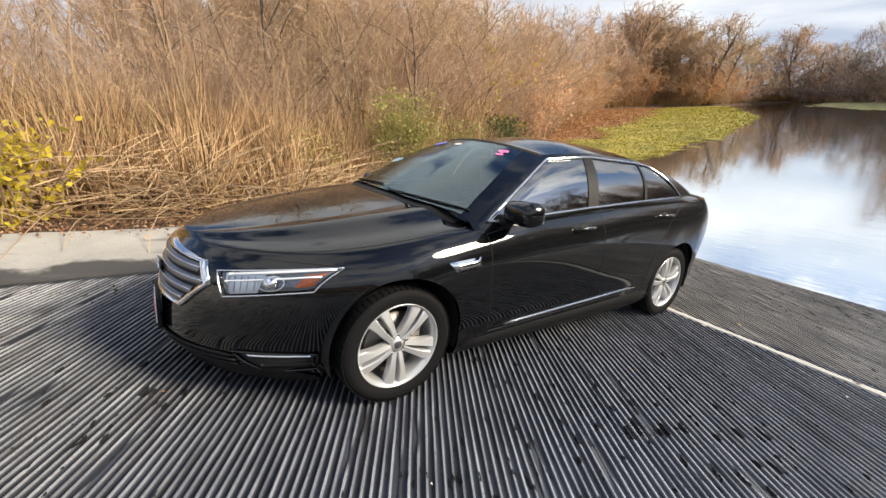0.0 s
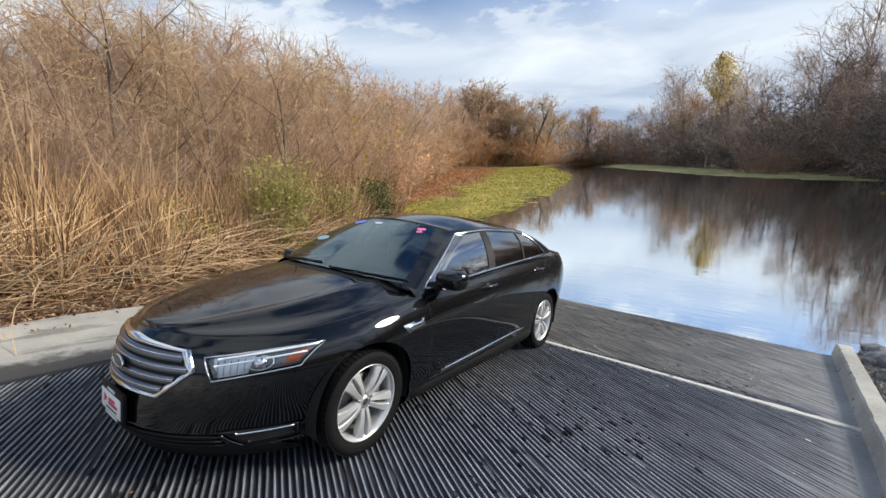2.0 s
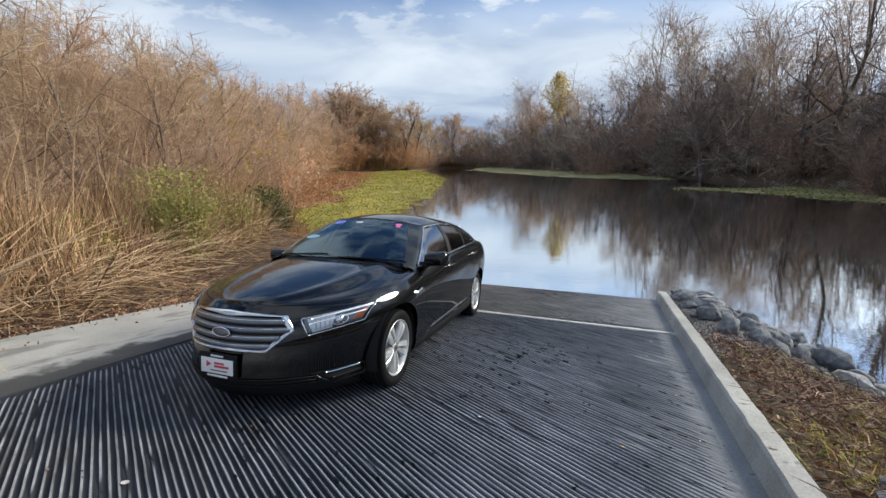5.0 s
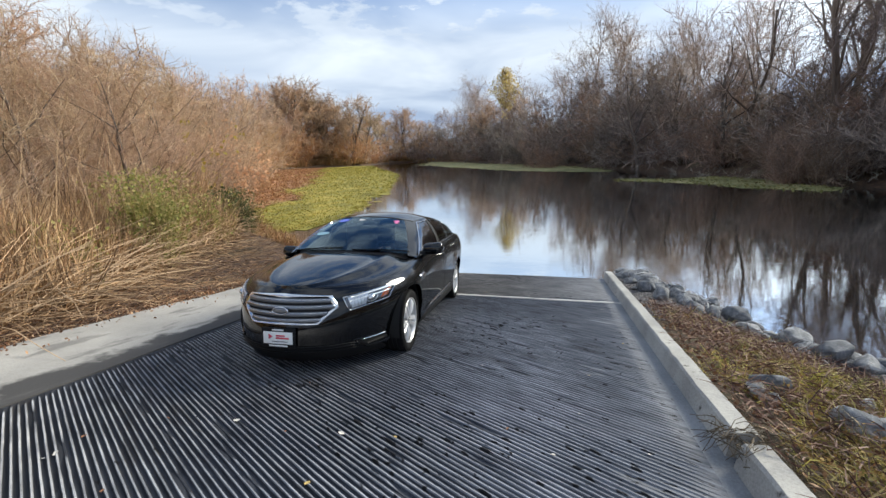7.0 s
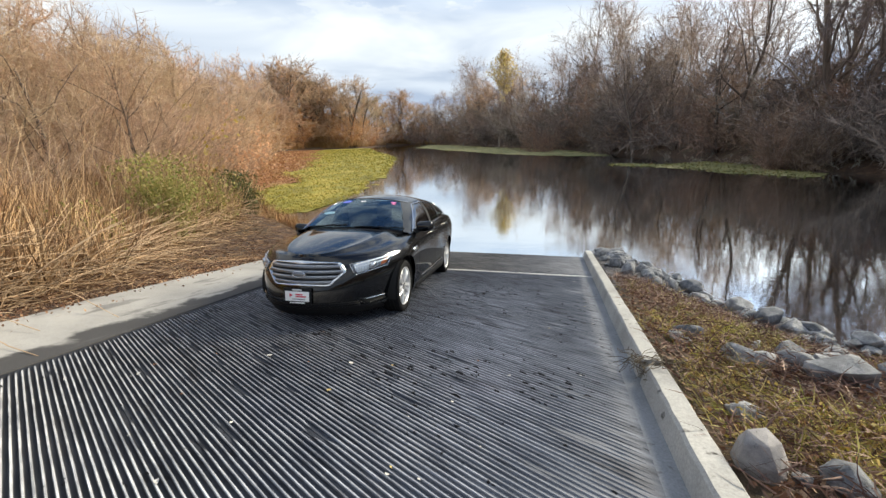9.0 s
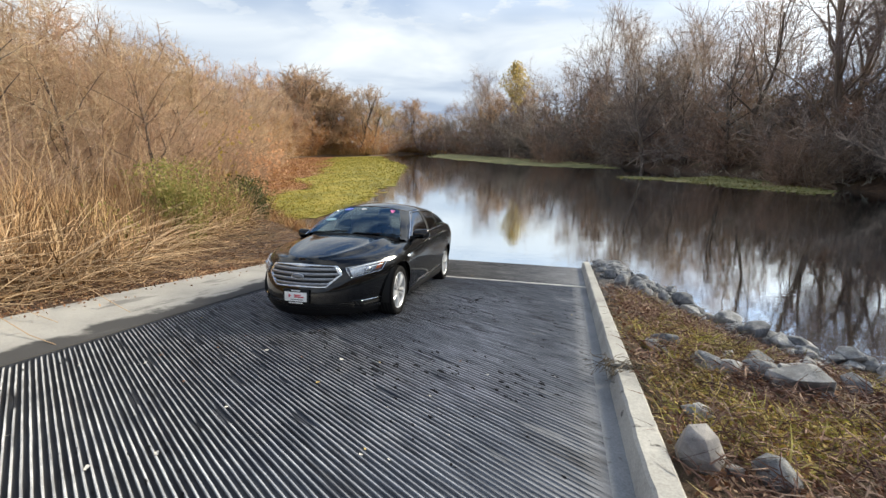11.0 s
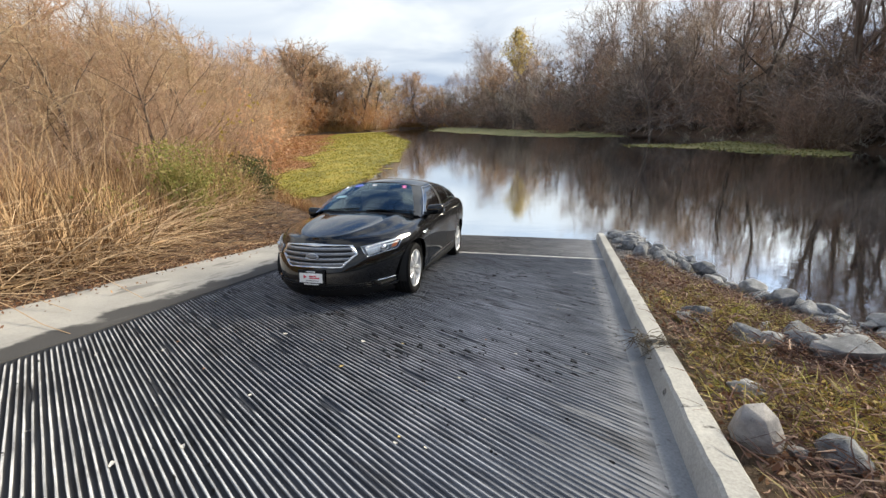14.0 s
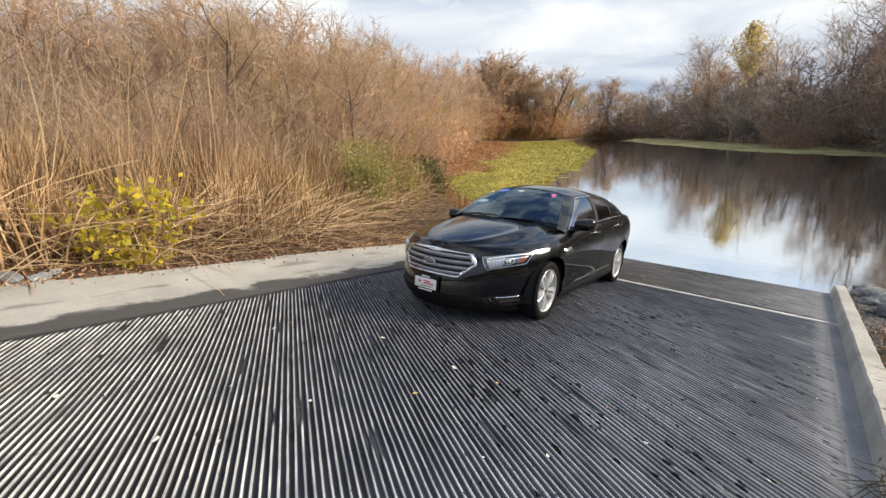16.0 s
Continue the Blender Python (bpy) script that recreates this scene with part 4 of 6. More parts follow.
# panel joints on the flanks
for s in (-1, 1):
    def seam(pts, r=0.0028):
        n = 14
        line = []
        for (y0, z0), (y1, z1) in zip(pts, pts[1:]):
            line += [side(lerp(y0, y1, i / n), lerp(z0, z1, i / n), -0.0008, s) for i in range(n)]
        part("panel_joint", tube(line, r, 5), M_GAP, car)
    seam([(-0.62, 0.975), (-0.90, 0.93), (-0.87, 0.60), (-0.82, 0.31)])
    seam([(0.17, 1.03), (0.22, 0.75), (0.22, 0.33)])
    seam([(1.36, 1.09), (1.13, 0.93), (0.98, 0.68), (0.94, 0.36)])
    seam([(-0.82, 0.31), (0.94, 0.36)])
    sill = part("sill", quad_patch(lambda p, q, o: side(p, q, o, s), [(-1.03, 0.172), (1.04, 0.190), (1.02, 0.340), (-1.02, 0.285)], 30, 4, 0.012, 0.002), M_BLACK, car, "matt black side sill")
    part("sill_strip", tube([side(lerp(-0.69, 0.80, i / 20), lerp(0.338, 0.385, i / 20), 0.004, s) for i in range(21)], 0.011, 6), M_CHROME, car, "bright strip along the lower doors")
    for hy, hz in ((-0.045, 0.935), (1.045, 0.995)):
        pts = [side(hy - 0.10, hz - 0.004, 0.004, s), side(hy - 0.085, hz, 0.030, s), side(hy, hz + 0.004, 0.038, s), side(hy + 0.075, hz + 0.004, 0.032, s), side(hy + 0.095, hz, 0.004, s)]
        h = part("door_handle", tube(pts, [0.010, 0.013, 0.014, 0.013, 0.010], 8), M_PAINT, car, "black door handle with chrome face")
        part("handle_trim", tube([p + Vector((s * 0.009, 0, 0.010)) for p in pts[1:-1]], 0.004, 6), M_CHROME, h)
        bm = bmesh.new()
        bmesh.ops.create_uvsphere(bm, u_segments=16, v_segments=8, radius=1, matrix=Matrix.Translation(side(hy - 0.01, hz - 0.006, -0.008, s)) @ Matrix.Diagonal((0.012, 0.05, 0.032, 1)))
        part("handle_cup", bm, M_GAP, h)
    vent = part("fender_vent", quad_patch(lambda p, q, o: side(p, q, o, s), [(-1.140, 0.742), (-0.972, 0.758), (-0.972, 0.814), (-1.190, 0.797)], 8, 4, 0.019, 0.0), M_CHROME, car, "chrome fender vent")
    for z in (0.764, 0.784):
        part("vent_slot", tube([side(y, z + 0.012 * (y + 1.1) / 0.16, 0.0205, s) for y in np.linspace(-1.14, -0.985, 6)], 0.0048, 5), M_GAP, vent)
    # wing mirrors
    mx, mz, mw = (1.0, 1.065, 0.262) if s > 0 else (0.93, 0.992, 0.225)
    bm = bmesh.new()
    bmesh.ops.create_cube(bm, size=1.0, matrix=Matrix.Translation((s * mx, -0.735, mz)) @ Matrix.Rotation(s * radians(-10), 4, "Z") @ Matrix.Diagonal((mw, 0.15, 0.165, 1)))
    bmesh.ops.bevel(bm, geom=bm.edges[:], offset=0.056, segments=4, affect="EDGES", profile=0.5)
    for v in bm.verts:
        f = (abs(v.co.x) - mx + 0.12) / 0.245
        v.co.z += -0.022 * (1 - f) if v.co.z > mz else 0.022 * f
    mirror = part("wing_mirror", bm, M_PAINT, car, "black wing mirror housing")
    part("mirror_foot", tube([(s * 0.840, -0.76, 0.985), (s * 0.89, -0.755, 1.0), (s * 0.94, -0.74, 1.02)], [0.048, 0.036, 0.03], 10), M_BLACK, mirror)
    part("mirror_glass", box(s * mx, -0.658, mz, 0.18, 0.006, 0.10, 0.002), M_CHROME, mirror)
    part("mirror_line", tube([(s * (mx + lerp(-0.105, 0.10, i / 8)), -0.814 + 0.030 * (i / 8), mz - 0.035) for i in range(9)], 0.004, 5), M_GAP, mirror)
    # tail lamps
    part("tail_lamp", quad_patch(lambda p, q, o: side(p, q, o, s), [(2.30, 0.86), (2.50, 0.86), (2.53, 1.04), (2.28, 1.04)], 8, 6, 0.006, 0.004), M_RED, car, "red tail lamp")
    # hood shut line and wiper
    line = []
    for i in range(30):
        y = lerp(-2.28, -1.0, i / 29)
        t = side(y, curve(y, *ZSH) - 0.001, 0, 1)
        f = lerp(0.985, 0.93, i / 29)
        line.append(Vector((s * t.x * f, y, hood_z(f, y, t.z) + 0.0005)))
    part("hood_joint", tube(line, 0.0028, 5), M_GAP, car)
wl = [front(x, 0.795, 0.002) for x in np.linspace(-0.80, 0.80, 40)]
part("hood_front_joint", tube([Vector((p.x, p.y + 0.012, p.z + 0.004)) for p in wl], 0.003, 5), M_GAP, car)


def on_hood(x, y, up):
    t = side(y, curve(y, *ZSH) - 0.001, 0, 1)
    return Vector((x, y, hood_z(x / t.x, y, t.z) + up))


part("cowl", grid([[on_hood(x, -1.20 + d + 0.17 * abs(x / 0.75) ** 2.2, u) for d, u in ((0.0, 0.001), (0.03, 0.006), (0.10, 0.004))] for x in np.linspace(-0.74, 0.74, 24)]), M_BLACK, car, "black plastic cowl")
for s, k0, k1 in ((-1, 2.9, 0.1), (1, 0.3, 3.2)):
    w = [cabin(lerp(k0, k1, f), 0.02 + 0.04 * f, s, 0.010) for f in np.linspace(0, 1, 11)]
    part("wiper", tube(w, 0.0055, 6), M_BLACK, car, "black wiper arm")

# interior
bm = box(0, -0.72, 0.97, 1.40, 0.52, 0.14, 0.05)
part("dashboard", bm, M_DASH, car, "dark dashboard")
for x in (-0.40, 0.40):
    seat = part("seat", box(x, 0.10, 0.72, 0.52, 0.52, 0.20, 0.06), M_SEAT, car, "dark front seat")
    part("seat_back", box(x, 0.37, 1.02, 0.50, 0.16, 0.62, 0.06), M_SEAT, seat)
    part("head_rest", box(x, 0.39, 1.35, 0.26, 0.10, 0.17, 0.04), M_SEAT, seat)
part("rear_bench", box(0, 1.45, 1.0, 1.30, 0.22, 0.50, 0.06), M_SEAT, car, "dark rear bench")
part("steering_wheel", tube([(0.40 + 0.185 * math.cos(a), -0.38 + 0.06 * math.sin(a), 1.03 + 0.165 * math.sin(a)) for a in np.linspace(0, 2 * math.pi, 29)], 0.016, 8), M_BLACK, car, "black steering wheel")
part("rear_view_mirror", box(0.0, -0.25, 1.36, 0.24, 0.03, 0.07, 0.012), M_BLACK, car)
part("floor_pan", box(0, 0.2, 0.30, 1.5, 3.2, 0.10, 0.02), M_BLACK, car)

# stickers on the windshield
def sticker(name, k, v, s, r, mat, label):
    c = cabin(k, v, s, 0.004)
    a = (cabin(k + 0.05, v, s, 0.004) - c).normalized()
    b = (cabin(k, v + 0.03, s, 0.004) - c).normalized()
    bm = bmesh.new()
    ring = [bm.verts.new(c + a * r[0] * math.cos(t) + b * r[1] * math.sin(t)) for t in np.linspace(0, 2 * math.pi, 21)[:-1]]
    bm.faces.new(ring)
    return part(name, bm, mat, windshield, label, False)


sticker("sticker", 1.45, 0.86, -1, (0.078, 0.048), M_BLUE, "round blue price sticker")
pink = sticker("sticker", 2.15, 0.85, 1, (0.012, 0.034), M_PINK, "pink butterfly sticker")
for dk, dv, rx, rz in ((-0.11, 0.015, 0.024, 0.022), (0.11, 0.03, 0.024, 0.022), (-0.08, -0.045, 0.017, 0.015), (0.08, -0.035, 0.017, 0.015)):
    wing = sticker("wing", 2.15 + dk, 0.85 + dv, 1, (rx, rz), M_PINK, "")
    wing.parent = pink
sticker("sticker", 0.2, 0.86, -1, (0.05, 0.02), M_WHITE, "small white label")
sticker("paper", 1.9, 0.45, -1, (0.10, 0.04), plain("pale_blue_paper", (0.35, 0.55, 0.62), 0.6), "pale paper inside the windshield")

# wheels
def build_wheel():
    w = thing("wheel", "", "")
    w.parent = car
    tyre = [(0.238, -0.10), (0.262, -0.112), (0.295, -0.118), (0.319, -0.108), (0.331, -0.088), (0.336, -0.04), (0.336, 0.04), (0.331, 0.088), (0.319, 0.108), (0.295, 0.118), (0.262, 0.112), (0.238, 0.10)]
    t = part("tyre", lathe(tyre, 64), M_RUBBER, w, "worn black tyre")
    for r, h in ((0.3365, -0.045), (0.3365, 0.0), (0.3365, 0.045)):
        part("tread_groove", lathe([(r, h - 0.005), (r + 0.0006, h), (r, h + 0.005)], 48), M_GAP, t)
    # tread blocks at both shoulders
    bm = bmesh.new()
    for k in range(60):
        a = 2 * math.pi * k / 60
        for h in (-0.085, 0.085):
            m = Matrix.Rotation(a, 4, "X") @ Matrix.Translation((h, 0, 0.331)) @ Matrix.Rotation(radians(12 if h > 0 else -12), 4, "Y")
            bmesh.ops.create_cube(bm, size=1, matrix=m @ Matrix.Diagonal((0.05, 0.024, 0.005, 1)))
    part("tread", bm, M_RUBBER, t, "", False)["kind"] = "stuff"
    part("tyre_mark", lathe([(0.290, 0.1185), (0.293, 0.1195), (0.296, 0.1185)], 64), M_RUBBER, t)
    rim = part("rim", lathe([(0.236, -0.10), (0.222, -0.09), (0.215, 0.0), (0.218, 0.07), (0.226, 0.092), (0.238, 0.104), (0.243, 0.110), (0.243, 0.100)], 64), M_ALLOY, w, "silver alloy rim with five twin spokes")
    for k in range(5):
        a = 2 * math.pi * (k + 0.5) / 5
        rot = Matrix.Rotation(a, 4, "X")
        for sg in (-1, 1):
            rows = []
            for f in np.linspace(0, 1, 8):
                r = lerp(0.040, 0.230, f)
                mid = sg * lerp(0.0165, 0.043, f**0.9)
                wid = lerp(0.0165, 0.0325, f**1.3) * (1 - 0.14 * math.sin(math.pi * f))
                h = 0.086 + 0.016 * math.sin(math.pi * min(1, f * 0.8))
                tilt = 0.006 * sg
                rows.append([rot @ Vector((h + z, mid + wid * q, r)) for q, z in ((-1.0, -0.045), (-1.0, -0.009 + tilt), (-0.74, tilt * 0.5), (0.74, -tilt * 0.5), (1.0, -0.009 - tilt), (1.0, -0.045))])
            bm = grid(rows)
            bmesh.ops.recalc_face_normals(bm, faces=bm.faces)
            part("spoke", bm, M_ALLOY, rim).data.set_sharp_from_angle(angle=radians(24))
    part("hub_cap", lathe([(0.0, 0.088), (0.030, 0.087), (0.034, 0.082), (0.052, 0.078), (0.060, 0.06), (0.060, 0.03)], 32), M_ALLOY, rim, "centre cap")
    part("cap_badge", lathe([(0.0, 0.0895), (0.020, 0.0892), (0.024, 0.087)], 24), M_GRILLE, rim)
    for k in range(5):
        a = 2 * math.pi * k / 5
        part("wheel_nut", lathe([(0.0, 0.088), (0.008, 0.087), (0.011, 0.082), (0.011, 0.06)], 10), M_GRILLE, rim).location = (0, 0.057 * math.sin(a), 0.057 * math.cos(a))
    part("brake_disc", lathe([(0.03, 0.02), (0.165, 0.022), (0.168, 0.0), (0.03, 0.0)], 48), M_DISC, w, "steel brake disc")
    part("brake_caliper", box(0.015, 0.13, 0.05, 0.07, 0.07, 0.15, 0.012), M_DISC, w)
    part("inner_cover", lathe([(0.0, -0.06), (0.20, -0.06), (0.23, -0.09)], 32), M_GAP, w)
    return w


wheel = build_wheel()
wheel.matrix_basis = pose(0.795, -1.434, 0.337)
for x, y, turn in ((0.795, 1.434, 40), (-0.795, -1.434, 20), (-0.795, 1.434, 65)):
    m = pose(x, y, 0.337, 0, 0, 0 if x > 0 else 180) @ pose(0, 0, 0, turn)
    copy_thing(wheel, m)
for y in (-1.434, 1.434):
    for s in (-1, 1):
        rows = [[Vector((s * lerp(0.58, 0.90, j / 3), y + 0.392 * math.cos(a), 0.357 + 0.392 * math.sin(a))) for j in range(4)] for a in np.linspace(-0.3, math.pi + 0.3, 30)]
        part("wheel_well", grid(rows), M_GAP, car)


# ---- plants ----
M_BARK = stalks("grey_brown_bark", (0.14, 0.11, 0.09), (0.25, 0.205, 0.165), through=0)
M_TWIG = stalks("brown_twigs", (0.36, 0.25, 0.17), (0.56, 0.42, 0.29), (0.68, 0.55, 0.41), through=0.45)
# the bank's shade is put into the brush colour, darker than the other twigs
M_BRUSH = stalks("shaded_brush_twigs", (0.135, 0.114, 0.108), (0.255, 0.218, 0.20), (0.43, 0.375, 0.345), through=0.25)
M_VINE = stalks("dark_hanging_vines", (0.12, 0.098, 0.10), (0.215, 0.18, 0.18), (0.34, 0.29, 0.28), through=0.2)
M_DARKBARK = stalks("dark_bark", (0.07, 0.056, 0.046), (0.13, 0.105, 0.085), through=0)
M_OAKTWIG = stalks("grey_oak_twigs", (0.28, 0.215, 0.155), (0.46, 0.355, 0.255), (0.62, 0.50, 0.37), through=0.5)
M_STEM = stalks("thicket_stems", (0.13, 0.09, 0.065), (0.27, 0.195, 0.135), through=0)
M_PALELEAF = stalks("pale_yellow_leaves", (0.64, 0.57, 0.20), (0.78, 0.70, 0.34), (0.58, 0.50, 0.24), through=0.6)
M_RUSTBRUSH = stalks("red_brown_twigs", (0.165, 0.11, 0.088), (0.28, 0.195, 0.155), (0.41, 0.31, 0.245), through=0.25)
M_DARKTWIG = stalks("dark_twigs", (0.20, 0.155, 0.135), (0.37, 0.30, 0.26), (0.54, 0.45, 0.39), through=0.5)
M_PALEBARK = stalks("pale_bark", (0.30, 0.27, 0.23), (0.42, 0.38, 0.33), through=0)
M_TAN = stalks("tan_willow_twigs", (0.44, 0.30, 0.215), (0.64, 0.48, 0.365), (0.75, 0.63, 0.50), through=0.45)
M_RUST = stalks("rusty_willow_twigs", (0.35, 0.17, 0.08), (0.49, 0.28, 0.135), (0.57, 0.40, 0.22), through=0.25)
# the near-black stalk tones stand in for shadow gaps between the golden reeds
M_REED = stalks("dry_reed_stalks", (0.05, 0.028, 0.014), (0.30, 0.185, 0.095), (0.70, 0.55, 0.335), (0.10, 0.056, 0.03), (0.56, 0.39, 0.21), (0.07, 0.04, 0.02), through=0.06)
M_CANE = stalks("pale_broken_canes", (0.44, 0.32, 0.185), (0.58, 0.47, 0.31), through=0)
M_GREENBLADE = stalks("green_blades", (0.20, 0.27, 0.06), (0.42, 0.46, 0.12), (0.62, 0.55, 0.25), (0.33, 0.35, 0.10), through=0.4)
M_DEEPGREEN = stalks("deep_green_leaves", (0.035, 0.065, 0.018), (0.09, 0.13, 0.035), (0.20, 0.19, 0.06), through=0.25)
M_YELLOWLEAF = stalks("yellow_leaves", (0.50, 0.44, 0.03), (0.74, 0.62, 0.06), (0.44, 0.46, 0.06), through=0.45)
M_ORANGELEAF = stalks("orange_leaves", (0.66, 0.42, 0.26), (0.80, 0.60, 0.42), through=0.45)
M_LITTER = stalks("fallen_leaves", (0.08, 0.04, 0.022), (0.19, 0.09, 0.042), (0.30, 0.18, 0.095), (0.44, 0.34, 0.23), through=0)
M_SCUM = stalks("bright_pond_weed", (0.15, 0.15, 0.02), (0.38, 0.335, 0.045), (0.56, 0.43, 0.095), through=0.2)
M_RUSTWEED = stalks("rusty_low_weed", (0.22, 0.09, 0.045), (0.36, 0.18, 0.075), (0.44, 0.30, 0.13), through=0.2)
M_STRIPGRASS = stalks("dull_strip_grass", (0.11, 0.135, 0.035), (0.20, 0.21, 0.06), (0.34, 0.30, 0.13), through=0.2)
M_FARGRASS = stalks("straw_bank_grass", (0.36, 0.24, 0.10), (0.48, 0.35, 0.17), through=0.2)


class Sprigs:
    """Gathers thin bars and blades into one mesh."""

    def __init__(self, seed):
        self.v, self.f, self.r = [], [], np.random.default_rng(seed)

    def bar(self, pts, r0, r1, sides=3):
        n = len(pts)
        base = len(self.v)
        d = (pts[-1] - pts[0])
        a = np.cross(d, (0.31, 0.52, 0.79))
        a /= np.linalg.norm(a) + 1e-9
        b = np.cross(d, a)
        b /= np.linalg.norm(b) + 1e-9
        for i, p in enumerate(pts):
            r = lerp(r0, r1, i / (n - 1))
            for k in range(sides):
                t = 2 * math.pi * k / sides
                self.v.append(p + r * (math.cos(t) * a + math.sin(t) * b))
        for i in range(n - 1):
            for k in range(sides):
                q = base + i * sides
                self.f.append((q + k, q + (k + 1) % sides, q + sides + (k + 1) % sides, q + sides + k))

    def blade(self, pts, w0, w1):
        base = len(self.v)
        d = pts[-1] - pts[0]
        s = np.cross(d, self.r.normal(size=3))
        s /= np.linalg.norm(s) + 1e-9
        n = len(pts)
        for i, p in enumerate(pts[:-1]):
            w = lerp(w0, w1, i / (n - 1)) * 0.58
            self.v += [p - s * w, p + s * w]
        self.v.append(pts[-1])
        for i in range(n - 2):
            q = base + 2 * i
            self.f.append((q, q + 1, q + 3, q + 2))
        q = base + 2 * (n - 2)
        self.f.append((q, q + 1, q + 2))

    def leaf(self, p, size, up=None):
        a = self.r.normal(size=3)
        a /= np.linalg.norm(a)
        if up is not None:
            a = a * up + np.array((0, 0, 0))
        b = np.cross(a, self.r.normal(size=3))
        b /= np.linalg.norm(b) + 1e-9
        k = len(self.v)
        self.v += [p - a * size * 0.5, p + b * size * 0.32, p + a * size * 0.5, p - b * size * 0.32]
        self.f.append((k, k + 1, k + 2, k + 3))

    def mesh(self, name, material):
        me = bpy.data.meshes.new(name)
        v = np.array(self.v, np.float32)
        me.from_pydata(v.tolist(), [], self.f)
        me.materials.append(material)
        me.update()
        return me


def unit(v):
    return v / (np.linalg.norm(v) + 1e-9)


def path_from(r, p, d, length, n, wander, lift):
    """Points of a bending shoot."""
    pts = [p]
    for _ in range(n):
        d = unit(d + r.normal(0, wander, 3) + np.array((0, 0, lift)))
        p = p + d * length / n
        pts.append(p)
    return pts


def bare_tree(seed, height, spread, limbs, twigs, lean=0.0, bark=None, twig=None, label="", name="bare_tree", group="", fork=0.22, hang=0.0, trunk_r=0.014, wide=0.02):
    """A leafless tree: tapered trunk, limbs and a crown of fine twigs."""
    r = np.random.default_rng(seed)
    wood, crown = Sprigs(seed + 1), Sprigs(seed + 2)
    ob = thing(name, label, "tree", group)
    trunk = path_from(r, np.zeros(3) - np.array((0, 0, 0.3)), unit(np.array((lean, lean * 0.4, 1.0))), height * 0.72, 9, 0.07, 0.02)
    wood.bar(trunk, height * trunk_r, height * trunk_r * 0.25, 7)
    for k in range(limbs):
        f = fork + (0.98 - fork) * (k + r.random()) / limbs
        i = min(int(f * 9), 8)
        p = trunk[i] + (trunk[i + 1] - trunk[i]) * (f * 9 - i)
        a = r.uniform(0, 2 * math.pi)
        d = unit(np.array((math.cos(a) * spread, math.sin(a) * spread, 0.75 + 0.5 * f)))
        ln = height * lerp(0.46, 0.24, f) * r.uniform(0.75, 1.2)
        limb = path_from(r, p, d, ln, 6, 0.17, 0.05)
        wood.bar(limb, height * trunk_r * 0.40 * (1.15 - 0.7 * f), 0.010, 4)
        for _ in range(6):
            g = r.uniform(0.3, 1.0) * 6
            j = min(int(g), 5)
            q = limb[j] + (limb[j + 1] - limb[j]) * (g - j)
            d2 = unit(unit(limb[j + 1] - limb[j]) * 0.7 + r.normal(0, 0.65, 3) + np.array((0, 0, 0.15 - hang)))
            br = path_from(r, q, d2, ln * r.uniform(0.3, 0.55), 4, 0.2, 0.04 - hang * 0.3)
            crown.bar(br, 0.012 + wide * 0.5, 0.008, 3)
            for _ in range(twigs):
                g2 = r.uniform(0.1, 1.0) * 4
                m = min(int(g2), 3)
                w = br[m] + (br[m + 1] - br[m]) * (g2 - m)
                d3 = unit(unit(br[m + 1] - br[m]) * 0.6 + r.normal(0, 0.6, 3) + np.array((0, 0, 0.1 - hang)))
                tw = path_from(r, w, d3, height * r.uniform(0.06, 0.13), 2, 0.25, 0.02 - hang * 0.4)
                crown.blade(tw, wide, wide * 0.4)
                for _ in range(2):
                    t2 = path_from(r, tw[1], unit(d3 + r.normal(0, 0.7, 3)), height * r.uniform(0.03, 0.07), 1, 0, 0)
                    crown.blade(t2, wide * 0.7, wide * 0.3)
    for nm, s, mt in (("trunk", wood, bark), ("crown", crown, twig)):
        o = new(nm, s.mesh(nm, mt))
        o.parent = ob
    return ob


